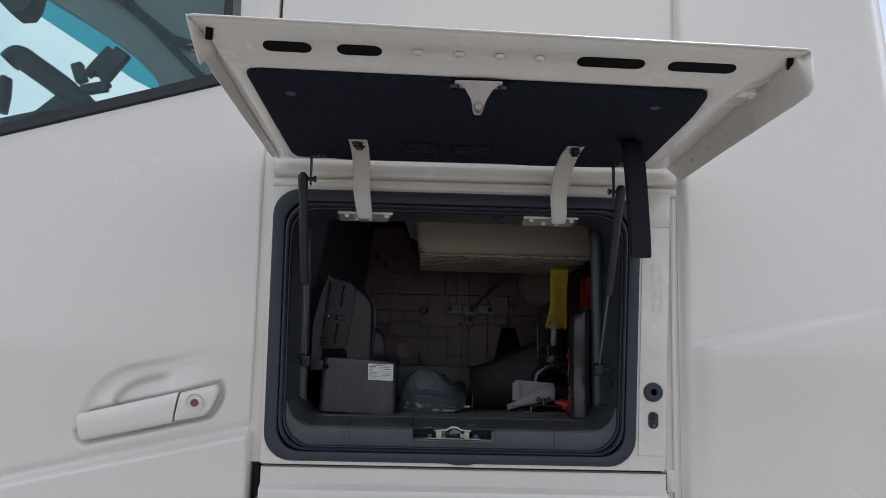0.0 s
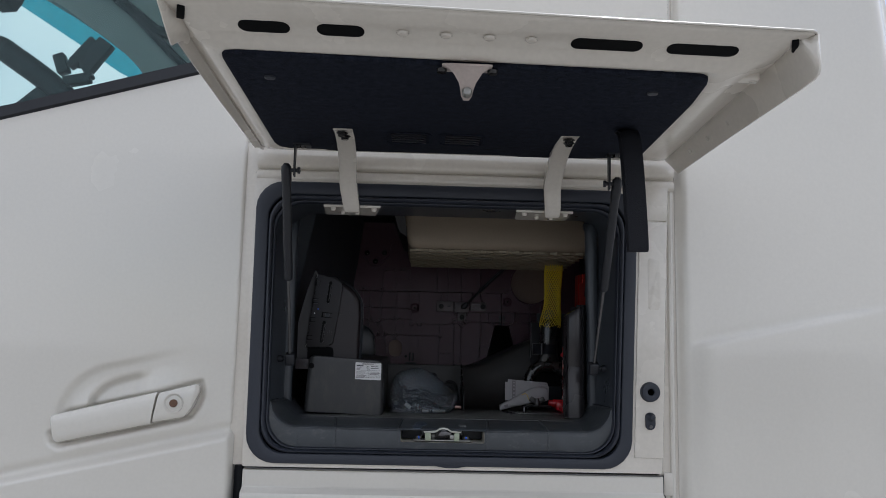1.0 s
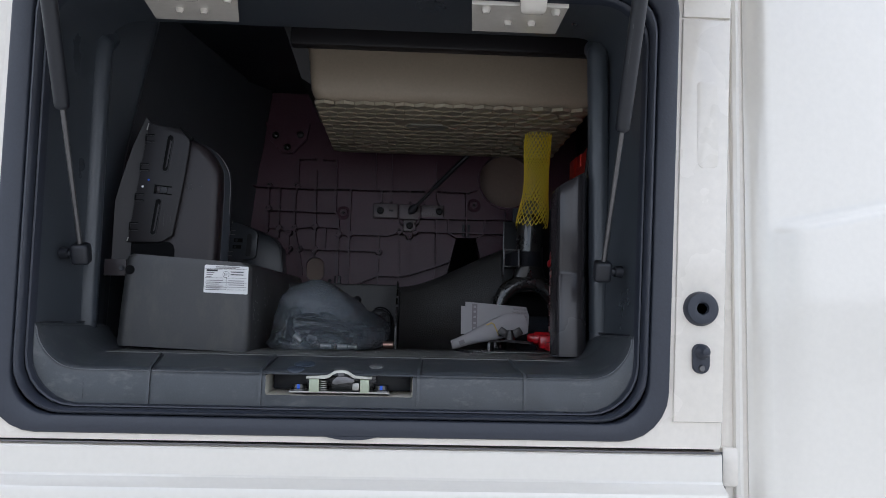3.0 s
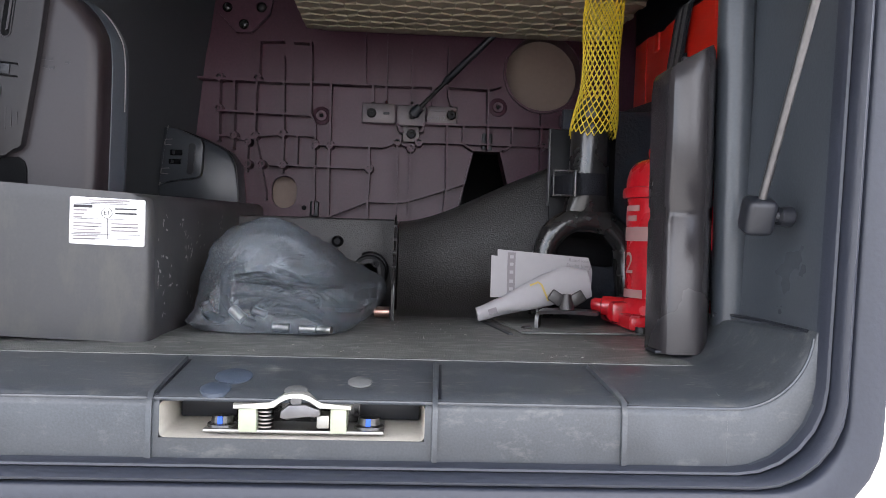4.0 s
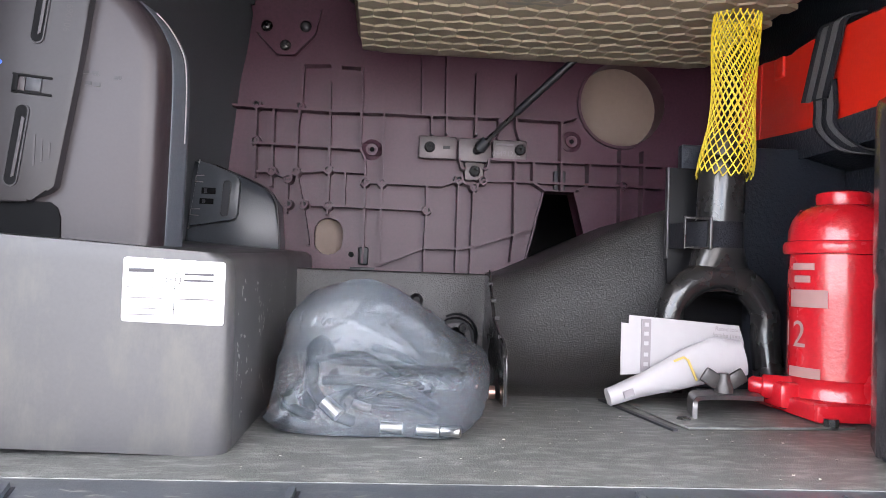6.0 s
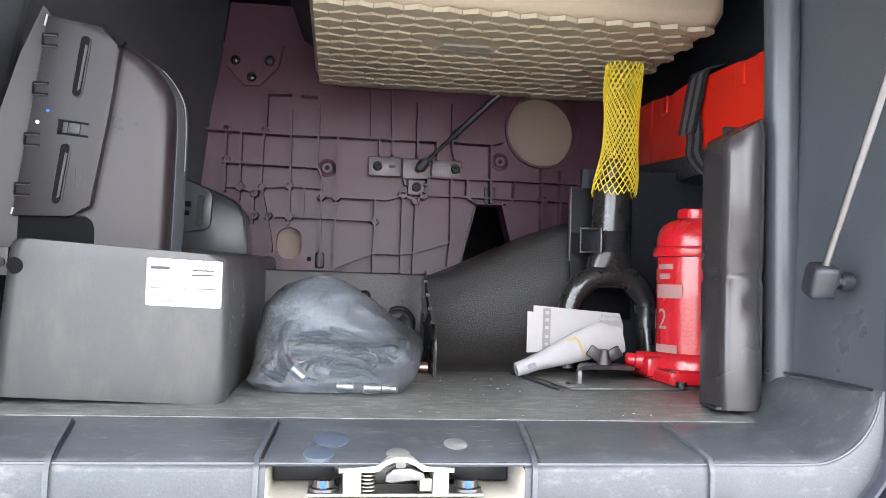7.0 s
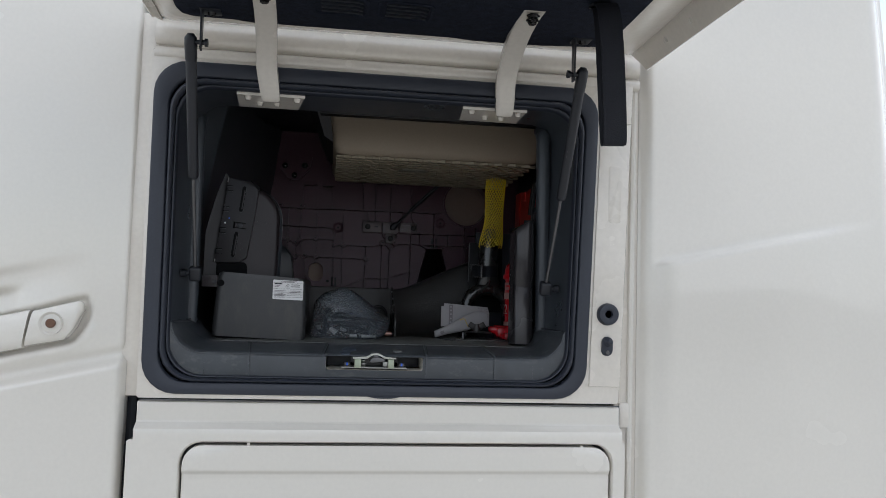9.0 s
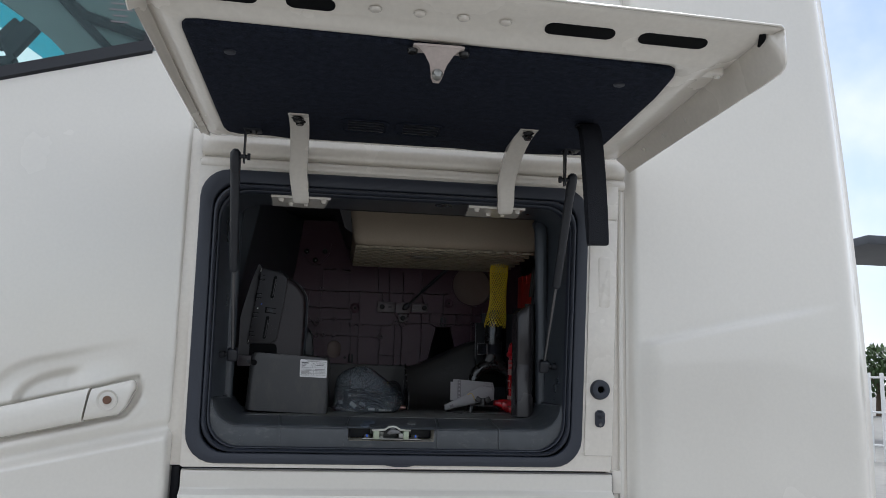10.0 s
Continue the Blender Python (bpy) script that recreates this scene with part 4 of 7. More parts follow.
end_flange([(0.8960, -0.2480, 1.9215, -0.2500, 1.9185, -0.2530, 1.9175, -0.2550, 1.9230), (0.910, -0.2440, 1.9195, -0.2485, 1.9115, -0.2525, 1.9095, -0.2550, 1.9230), (0.926, -0.2410, 1.9175, -0.2490, 1.9035, -0.2525, 1.9010, -0.2550, 1.9230),
            (0.945, -0.2400, 1.9160, -0.2500, 1.8965, -0.2535, 1.8945, -0.2552, 1.9230), (0.962, -0.2405, 1.9150, -0.2510, 1.8935, -0.2550, 1.8915, -0.2560, 1.9235), (0.982, -0.2450, 1.9140, -0.2522, 1.9050, -0.2552, 1.9035, -0.2562, 1.9230),
            (1.20, -0.2460, 1.9110, -0.2525, 1.9045, -0.2560, 1.9030, -0.2570, 1.9220), (1.448, -0.2430, 1.9050, -0.2518, 1.9050, -0.2560, 1.9045, -0.2570, 1.9200)])


def web_z(y):
    """Height of the inner web's face near the free edge."""
    return 1.9169 - (y - 0.912) * 0.179


# Slots are black sheets on the web, painting in their dark insides.
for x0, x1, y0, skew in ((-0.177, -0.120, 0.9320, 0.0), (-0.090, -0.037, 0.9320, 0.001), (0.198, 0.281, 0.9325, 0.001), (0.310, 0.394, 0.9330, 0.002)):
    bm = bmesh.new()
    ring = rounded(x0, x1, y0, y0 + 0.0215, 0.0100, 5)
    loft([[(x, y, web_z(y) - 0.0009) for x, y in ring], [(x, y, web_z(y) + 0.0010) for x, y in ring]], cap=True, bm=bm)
    part("slot", bm, SHADEBLACK, hatch, "long rounded slot in the inner pressing")
for x, y in ((0.006, 0.941), (0.055, 0.941), (0.104, 0.941), (0.152, 0.941)):
    bm = lathe([(0, -0.0030), (0.0052, -0.0030), (0.0060, -0.0024), (0.0064, -0.0012), (0.0064, 0.0)], (x, y, web_z(y)), "Z", 20)
    lathe([(0.0066, -0.0004), (0.0072, -0.0010), (0.0078, -0.0004)], (x, y, web_z(y)), "Z", 20, bm)
    part("plug_button", bm, PAINT_INNER, hatch, "small round cream plug")
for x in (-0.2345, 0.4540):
    part("corner_slot", box(x - 0.0042, x + 0.0042, 0.911, 0.935, 1.9128, 1.9160, 0.001, None, pose(0, 0, 0, -10, 0, -24 if x > 0 else 16)), SHADEBLACK, hatch, "upright slot in the corner of the pressing")
part("pressed_tongue", loft([[(x, y, z) for x, y in rounded(0.405 + d, 0.447 - d, 1.002 + d, 1.024 - d, 0.0085 - d * 0.5, 6)] for d, z in ((0.0, 1.9120), (0.0, 1.9030), (0.0012, 1.9015), (0.004, 1.9010))], cap=True), PAINT_INNER, hatch, "raised rounded tongue of the pressing", 60)
part("grommet", lathe([(0.0010, -0.0008), (0.0018, -0.0018), (0.0040, -0.0020), (0.0050, 0.0)], (0.4395, 1.0130, 1.9010), "Z", 16), PAINT, hatch, "small glossy grommet")
for k in range(3):
    part("hem_clip", box(0.4640, 0.4710, 1.17 + 0.085 * k, 1.176 + 0.085 * k, 1.8935, 1.8965, 0.0006, None, pose(0, 0, 0, 0, 58, 0)), PAINT, hatch, "small folded clip along the end")

felt = [(-0.206, 1.000), (-0.2045, 0.989), (-0.199, 0.980), (-0.186, 0.9765), (0.045, 0.980), (0.058, 0.986), (0.105, 0.987), (0.118, 0.981), (0.350, 0.9835), (0.366, 0.986), (0.376, 0.995), (0.380, 1.010), (0.388, 1.09), (0.395, 1.360), (0.389, 1.390), (0.30, 1.404), (0.20, 1.406), (0.17, 1.400), (-0.08, 1.402), (-0.10, 1.406), (-0.14, 1.396), (-0.190, 1.396), (-0.204, 1.388), (-0.208, 1.37)]
bm = loft([[(x, y, 1.8985) for x, y in felt], [(x, y, 1.8935) for x, y in felt], [(0.095 + (x - 0.095) * 0.99, 1.18 + (y - 1.18) * 0.988, 1.8915) for x, y in felt]], cap=True)
lining = part("felt_lining", bm, CARPET, hatch, "black speckled needle-felt lining")
for cx in (0.010, 0.094):
    for k in range(4):
        y = 1.288 + 0.013 * k
        part("vent_slot", ribbon([(cx - 0.026, y, 1.8908), (cx + 0.020, y, 1.8908), (cx + 0.028, y + 0.004, 1.8908)], (0, 1, 0), 0.0055, 0.0016), DARKPLASTIC, lining, "moulded vent slot")
    ring = rounded(cx - 0.038, cx + 0.036, 1.275, 1.342, 0.014, 4)
    inner = rounded(cx - 0.034, cx + 0.032, 1.279, 1.338, 0.012, 4)
    bm = loft([[(x, y, 1.8918) for x, y in ring], [(x, y, 1.8902) for x, y in ring], [(x, y, 1.8902) for x, y in inner], [(x, y, 1.8918) for x, y in inner]])
    part("vent_rim", bm, CARPET, lining)
for x, y in ((-0.160, 1.052), (0.322, 1.046)):
    bm = lathe([(0, -0.0016), (0.0035, -0.0022), (0.0068, -0.0016), (0.0072, 0.001)], (x, y, 1.8912), "Z", 16)
    part("push_rivet", bm, RUBBER, lining)

# striker under the hatch
striker = thing("hatch_striker", (0.082, 1.01, 1.875), "pale steel T-shaped striker bolted under the hatch", "latch striker")
bm = prism([(0.052, 1.8925), (0.111, 1.8925), (0.111, 1.8890), (0.102, 1.885), (0.094, 1.876), (0.0905, 1.8645), (0.087, 1.8605), (0.079, 1.8605), (0.0755, 1.8645), (0.072, 1.876), (0.063, 1.885), (0.052, 1.8890)], 1.010, 1.014, 0.001)
for v in bm.verts:
    v.co.y += (1.8665 - v.co.z) * 1.1
    v.co.z -= 0.003
    v.co.x = 0.0815 + (v.co.x - 0.0815) * 0.86
part("striker_plate", bm, PINKSTEEL, striker)
part("foot", box(0.052, 0.111, 0.983, 1.006, 1.8870, 1.8898, 0.001), PINKSTEEL, striker)
part("pin", lathe([(0, -0.007), (0.0045, -0.006), (0.0062, -0.003), (0.0062, 0.004)], (0.083, 1.0095, 1.8640), "Y", 16), ZINC, striker, "riveted steel pin")
for x in (0.052, 0.112):
    part("bolt", lathe([(0, -0.004), (0.0055, -0.004), (0.0065, 0.0)], (x, 0.996, 1.8865), "Z", 12), BLACKSTEEL, striker)


# goose-neck hinges
def hinge(cx, lean, p0, p1, far0, far1):
    h = thing("goose_neck_hinge", (cx, 1.487, 1.795), "cream-painted goose-neck hinge carrying the open hatch", "hinge", "hinges of the hatch")
    line = bezier([(cx + lean, 1.270, 1.8890), (cx + lean, 1.315, 1.8885), (cx + lean * 0.8, 1.365, 1.8820), (cx + lean * 0.5, 1.410, 1.868), (cx + lean * 0.2, 1.448, 1.846), (cx + 0.004, 1.474, 1.822), (cx + 0.006, 1.489, 1.8075), (cx + 0.006, 1.4965, 1.8045), (cx + 0.006, 1.5030, 1.8075), (cx + 0.006, 1.5055, 1.8140)], 6)
    bm = bmesh.new()
    rings = []
    for i, p in enumerate(line):
        way = (line[min(i + 1, len(line) - 1)] - line[max(i - 1, 0)]).normalized()
        out = -way.cross(Vector((1, 0, 0))).normalized()
        w = 0.0150 - 0.0035 * smoothstep(0.45, 0.95, i / len(line))
        deep = 0.010 * smoothstep(0.0, 0.3, i / len(line)) * smoothstep(1.0, 0.80, i / len(line)) + 0.002
        rings.append([p + Vector((a * w, 0, 0)) + out * d for a, d in ((-1, deep), (-0.98, 0.002), (-0.85, 0.0004), (-0.5, 0), (0.5, 0), (0.85, 0.0004), (0.98, 0.002), (1, deep), (0.88, deep), (0.80, 0.003), (-0.80, 0.003), (-0.88, deep))])
    loft(rings, cap=True, bm=bm)
    part("arm", bm, PAINT_INNER, h)
    outline = [(cx + p0, 1.5030), (cx + p1, 1.5030), (far1, 1.5750), (far0, 1.5750)]
    p = loft([[(x, y, z + (0.0020 if y < 1.51 else 0.0)) for x, y in outline] for z in (1.8145, 1.8172)], cap=True)
    box(cx + p0, cx + p1, 1.5015, 1.5040, 1.8150, 1.8235, 0.0006, p)
    part("hinge_plate", p, PAINT_INNER, h, "cream-painted mounting plate under the head of the opening")
    for dx in (p0 + 0.016, p1 - 0.012):
        part("plate_bolt", lathe([(0, -0.0055), (0.0035, -0.0055), (0.0052, -0.0015), (0.0052, 0.002)], (cx + dx, 1.5130, 1.8155), "Z", 12), PAINT_INNER, h)
    for dx in (0.012, -0.014):
        part("plate_bolt", lathe([(0, -0.0050), (0.0032, -0.0050), (0.0046, -0.0015), (0.0046, 0.002)], (cx + dx, 1.5450, 1.8150), "Z", 12), PAINT_INNER, h)
    for k in range(2):
        part("arm_bolt", lathe([(0, -0.006), (0.0055, -0.006), (0.0060, -0.002), (0.0088, -0.0015), (0.0088, 0.0)], (cx + lean + (0.002 if k else -0.001), 1.276 + 0.017 * k, 1.8865), "Z", 6), BLACKSTEEL, h, "black hexagon bolt")
    return h


hinge(-0.095, 0.006, -0.045, 0.056, -0.143, -0.0515)
hinge(0.261, -0.004, -0.057, 0.045, 0.210, 0.3047)


# gas struts
def gas_strut(foot, top, side):
    g = thing("gas_strut", foot, "black gas strut holding the locker hatch open", "gas strut", "gas struts of the hatch")
    f, t = Vector(foot), Vector(top)
    way = (t - f).normalized()
    mid = f + (t - f) * 0.44
    part("rod", tube([f, mid + way * 0.01], 0.0026, 10), GREYSTEEL, g, "thin grey steel rod")
    body = part("cylinder", tube([mid - way * 0.002, mid, mid + way * 0.003, t - way * 0.030, t - way * 0.028, t - way * 0.022], [0.0054, 0.0070, 0.0074, 0.0074, 0.0066, 0.0060], 16), DARKPLASTIC, g, "black strut cylinder")
    part("top_socket", tube([t - way * 0.030, t - way * 0.026, t - way * 0.006, t + way * 0.002, t + way * 0.007], [0.0070, 0.0080, 0.0085, 0.0080, 0.0040], 14), DARKPLASTIC, g)
    part("foot_socket", box(f.x - 0.009, f.x + 0.009, f.y - 0.008, f.y + 0.008, f.z - 0.011, f.z + 0.011, 0.004, None, pose(0, 0, 0, 22, 0, 0), 3), DARKPLASTIC, g)
    part("foot_stud", tube([f, f + Vector((side * 0.012, 0, 0)), f + Vector((side * 0.0125, 0, 0)), f + Vector((side * 0.020, 0.002, 0))], [0.0035, 0.0035, 0.0055, 0.0065], 10), DARKPLASTIC, g)
    part("top_stud", tube([t + Vector((-side * 0.004, 0, -0.004)), t + Vector((-side * 0.018, 0, -0.004)), t + Vector((-side * 0.0185, 0, -0.004)), t + Vector((-side * 0.0225, 0, -0.004))], [0.0032, 0.0032, 0.0055, 0.0055], 10), DARKPLASTIC, g)
    bx = t.x - side * 0.0135
    part("bracket", loft([[(bx - 0.0012, t.y - 0.010, 1.893), (bx - 0.0012, t.y + 0.006, 1.893), (bx - 0.0012, t.y + 0.005, t.z - 0.014), (bx - 0.0012, t.y - 0.006, t.z - 0.014)], [(bx + 0.0012, t.y - 0.010, 1.893), (bx + 0.0012, t.y + 0.006, 1.893), (bx + 0.0012, t.y + 0.005, t.z - 0.014), (bx + 0.0012, t.y - 0.006, t.z - 0.014)]], cap=True), DARKPLASTIC, g)
    part("bracket_foot", box(bx - 0.003, bx + 0.024, t.y - 0.012, t.y + 0.012, 1.8895, 1.8920, 0.0008), DARKPLASTIC, g)
    part("bracket_bolt", lathe([(0, -0.004), (0.0045, -0.004), (0.0055, 0.0)], (bx + 0.012, t.y, 1.8895), "Z", 6), BLACKSTEEL, g)
    for k in range(3):
        c = mid + way * (0.075 + 0.0) + Vector(((k - 1) * 0.0034, -0.0072 + 0.0008 * abs(k - 1), 0))
        b = box(-0.0008, 0.0008, -0.0002, 0.0002, -0.022, 0.022)
        b.transform(Matrix.Translation(c) @ way.to_track_quat("Z", "Y").to_matrix().to_4x4())
        part("printed_mark", b, GREYINK, body)
    return g


gas_strut((-0.191, 1.533, 1.546), (-0.187, 1.369, 1.852), -1)
gas_strut((0.347, 1.522, 1.541), (0.353, 1.369, 1.845), 1)

# pull strap
pull = thing("pull_strap", (0.336, 1.2, 1.705), "navy-black webbing pull strap hanging from the hatch", "strap")
run = bezier([(0.330, 1.235, 1.8885), (0.330, 1.212, 1.884), (0.331, 1.198, 1.865), (0.333, 1.191, 1.82), (0.336, 1.190, 1.76), (0.339, 1.194, 1.712), (0.339, 1.200, 1.7065), (0.339, 1.207, 1.712), (0.337, 1.211, 1.76), (0.333, 1.212, 1.83), (0.331, 1.218, 1.875), (0.331, 1.235, 1.8875)], 6)
part("webbing", ribbon(run, (1, -0.25, 0), 0.0270, 0.0016), WEBBING, pull)
part("strap_rivet", lathe([(0, -0.004), (0.006, -0.003), (0.007, 0.001)], (0.331, 1.242, 1.8895), "Z", 14), DARKPLASTIC, pull)

# the open hatch hangs a little askew: lower and nearer to the cab at its rear end
for ob in hatch.children_recursive:
    for v in ob.data.vertices:
        p = v.co + origin[ob]
        along = (p.x / K + 0.25) / 0.72
        v.co.y += K * 0.026 * along * max(0.0, (1.468 - p.y / K) / 0.57)
        v.co.y += K * 0.012 * max(0.0, (p.x / K - 0.435) / 0.040) ** 2 * max(0.0, (1.468 - p.y / K) / 0.57) ** 3
        v.co.z -= K * 0.0035 * along * max(0.0, (1.468 - p.y / K) / 0.57)

# ---- inside the locker: far wall ----
far_wall = thing("wall_back", (0.1, 2.14, 1.53), "ribbed plastic panel closing the locker, a pink glow in its mauve colour", "wall panel", kind="structure")
WALL = 2.14


# the panel with its round hole, small slot and wedge-shaped opening
outline = [(-0.158, 1.50), (0.447, 1.50), (0.447, 1.90), (-0.110, 1.90), (-0.1226, 1.792), (-0.1342, 1.725), (-0.148, 1.67), (-0.157, 1.60)]
holes = [[(0.3212 + 0.0510 * math.cos(a), 1.7510 + 0.0510 * math.sin(a)) for a in (2 * math.pi * k / 32 for k in range(32))],
         [(x, z) for x, z in rounded(-0.0375, -0.0045, 1.5590, 1.6015, 0.0155, 5)],
         [(0.2067, 1.545), (0.2917, 1.545), (0.2794, 1.589), (0.2650, 1.643), (0.2300, 1.643), (0.2111, 1.563)]]


def sheet_with_holes(outline, holes, y):
    own = bmesh.new()
    edges = []
    for loop in [outline] + holes:
        vs = [own.verts.new((x, y, z)) for x, z in loop]
        edges += [own.edges.new((vs[i], vs[(i + 1) % len(vs)])) for i in range(len(vs))]
    bmesh.ops.triangle_fill(own, use_beauty=True, use_dissolve=False, edges=edges)
    return own


bm = sheet_with_holes(outline, holes, WALL)
for loop in [outline] + holes:
    loft([[(x, WALL, z) for x, z in loop], [(x, WALL + 0.012, z) for x, z in loop]], bm=bm)
bmesh.ops.remove_doubles(bm, verts=bm.verts, dist=1e-6)
part("panel", bm, PINKCAST, far_wall)
for loop, w in ((holes[0], 0.003), (holes[2], 0.003)):
    cx, cz = sum(p[0] for p in loop) / len(loop), sum(p[1] for p in loop) / len(loop)
    big = [(x + (x - cx) * w / 0.05, z + (z - cz) * w / 0.05) for x, z in loop]
    part("hole_rim", loft([[(x, WALL + 0.001, z) for x, z in big], [(x, WALL - 0.006, z) for x, z in big], [(x, WALL - 0.006, z) for x, z in loop], [(x, WALL + 0.030, z) for x, z in loop]]), PINKCAST, far_wall)
part("outer_skin_behind", box(0.24, 0.42, WALL + 0.034, WALL + 0.040, 1.68, 1.85, 0.003), CABSKIN, far_wall, "beige surface behind the round hole")
part("outer_skin_behind", box(-0.08, 0.01, WALL + 0.020, WALL + 0.026, 1.54, 1.63, 0.003), CABSKIN, far_wall, "beige surface behind the slot")


def wall_rib(points, w=0.0025, d=0.016):
    d += 0.00045 * (len(far_wall.children) % 7)
    part("moulded_rib", ribbon([(x, WALL - d / 2, z) for x, z in points], (0, 1, 0), d, w), PINKCAST, far_wall)


for pts in ([(-0.1342, 1.7252), (-0.088, 1.7243), (-0.0234, 1.7235), (0.048, 1.7247), (0.0938, 1.7244), (0.1717, 1.7253)],
            [(0.1929, 1.726), (0.2477, 1.7247), (0.2638, 1.7298)],
            [(-0.1069, 1.7275), (-0.1069, 1.6863), (-0.1062, 1.6441)],
            [(-0.0874, 1.7244), (-0.0871, 1.6522), (-0.0872, 1.6339)],
            [(-0.0574, 1.728), (-0.0594, 1.7089), (-0.0596, 1.6525), (-0.051, 1.6161), (-0.0436, 1.5797), (-0.0427, 1.5683)],
            [(-0.0244, 1.7578), (-0.0234, 1.7247), (-0.022, 1.655), (-0.0221, 1.6163), (-0.0224, 1.6043)],
            [(0.011, 1.7783), (0.0126, 1.7248), (0.0125, 1.6828), (0.0192, 1.669), (0.0192, 1.6448), (0.0201, 1.5688), (0.0194, 1.5498)],
            [(0.0385, 1.7244), (0.0388, 1.6436), (0.0384, 1.6137), (0.039, 1.549)],
            [(-0.1068, 1.6832), (0.0125, 1.6815)],
            [(-0.1045, 1.651), (-0.0883, 1.6516), (-0.0681, 1.644), (-0.0596, 1.6519), (-0.0233, 1.6555), (0.019, 1.6544)],
            [(-0.0687, 1.6421), (-0.0688, 1.6042)],
            [(-0.0037, 1.6543), (-0.0039, 1.6156)],
            [(0.0193, 1.6429), (0.0388, 1.6436), (0.1087, 1.6432), (0.1276, 1.6502)],
            [(-0.0409, 1.6145), (-0.0221, 1.615), (0.0916, 1.614)],
            [(0.0908, 1.6439), (0.0916, 1.614), (0.0902, 1.5707), (0.091, 1.5422)],
            [(0.0377, 1.5484), (0.0902, 1.5707), (0.1297, 1.5706), (0.1455, 1.5735), (0.1931, 1.5895), (0.2173, 1.5986)],
            [(0.1276, 1.6483), (0.1278, 1.5432)],
            [(0.1456, 1.6437), (0.1444, 1.5436)],
            [(0.1276, 1.6502), (0.1456, 1.6431), (0.1557, 1.6511), (0.1948, 1.6517), (0.2624, 1.6512), (0.3207, 1.6518), (0.3696, 1.6507)],
            [(0.1929, 1.6759), (0.1943, 1.5928), (0.1913, 1.5576)],
            [(0.2147, 1.6754), (0.2147, 1.651), (0.2291, 1.6425)],
            [(0.2464, 1.726), (0.2477, 1.6437)],
            [(0.2806, 1.6762), (0.2805, 1.6511), (0.2678, 1.6437)],
            [(0.3191, 1.6949), (0.3199, 1.6041)],
            [(0.3459, 1.6939), (0.3463, 1.6152)],
            [(0.1621, 1.6762), (0.1929, 1.6759), (0.2489, 1.6765), (0.3202, 1.6769), (0.3691, 1.6765)],
            [(0.0811, 1.7937), (0.0835, 1.726)],
            [(0.1097, 1.7949), (0.1115, 1.7033)],
            [(0.0938, 1.7244), (0.0944, 1.7015)],
            [(0.1448, 1.7769), (0.1454, 1.7032)],
            [(0.1724, 1.7253), (0.173, 1.6997)],
            [(0.1929, 1.7788), (0.1929, 1.726), (0.1939, 1.7132), (0.198, 1.7005)],
            [(-0.0564, 1.777), (-0.0249, 1.7782)],
            [(-0.0123, 1.7774), (0.0111, 1.777)],
            [(-0.0557, 1.777), (-0.0562, 1.728)],
            [(0.1269, 1.6751), (0.1304, 1.6643), (0.1355, 1.6638)],
            [(0.1621, 1.6762), (0.1598, 1.6653), (0.1547, 1.6645)]):
    wall_rib(pts)
for x, z in ((-0.1069, 1.7275), (-0.0581, 1.728), (-0.1069, 1.6863), (-0.0871, 1.6516), (-0.0596, 1.6525), (-0.0681, 1.644), (-0.0233, 1.6562), (0.0193, 1.6436), (0.0388, 1.6436), (-0.0497, 1.6155), (-0.0672, 1.615), (-0.0221, 1.615), (0.0916, 1.614), (0.1276, 1.6508), (0.1557, 1.6511), (0.1456, 1.6431), (0.322, 1.6524)):
    part("screw_boss", lathe([(0.0030, -0.004), (0.0032, -0.0185), (0.0054, -0.0185), (0.0064, 0.002)], (x, WALL, z), "Y", 14), PINKCAST, far_wall)
    part("boss_core", lathe([(0, -0.0150), (0.0031, -0.0150), (0.0031, -0.004)], (x, WALL, z), "Y", 10), SHADEBLACK, far_wall)
for x, z in ((0.0257, 1.6832), (0.2612, 1.7033)):
    part("boss_ring", lathe([(0.0028, -0.003), (0.0034, -0.004), (0.0070, -0.0042), (0.0078, -0.0030), (0.0120, -0.0014), (0.0130, 0.002)], (x, WALL, z), "Y", 24), PINKCAST, far_wall, "round screw boss", 12)
    part("boss_core", lathe([(0, -0.0045), (0.0024, -0.0045), (0.0028, 0.0)], (x, WALL, z), "Y", 10), SHADEBLACK, far_wall)
part("locating_pin", box(0.2405, 0.2455, WALL - 0.009, WALL, 1.6445, 1.6668, 0.001), DARKPLASTIC, far_wall)
part("locating_pin", box(0.0145, 0.0260, WALL - 0.009, WALL, 1.5486, 1.5690, 0.002), DARKPLASTIC, far_wall)
part("locating_pin", box(0.2490, 0.2540, WALL - 0.009, WALL, 1.6445, 1.6668, 0.001), DARKPLASTIC, far_wall)
part("edge_slot", box(0.0050, 0.0335, WALL - 0.008, WALL, 1.5417, 1.5455, 0.001), DARKPLASTIC, far_wall)
part("small_hole", lathe([(0, -0.0012), (0.0032, -0.0012), (0.0032, 0.0)], (0.0060, WALL, 1.5602), "Y", 14), SHADEBLACK, far_wall)
for x, z in ((-0.0991, 1.8185), (-0.0549, 1.8203), (-0.0773, 1.7973)):
    part("corner_screw", lathe([(0, -0.003), (0.0035, -0.003), (0.0060, -0.001), (0.0070, 0.002)], (x, 2.125, z), "Y", 12), BLACKSTEEL, far_wall, "screw head")
part("corner_bracket", prism([(-0.118, 1.842), (-0.038, 1.842), (-0.044, 1.812), (-0.067, 1.787), (-0.087, 1.787), (-0.110, 1.811)], 2.126, 2.134), PINKCAST, far_wall, "flat corner bracket")

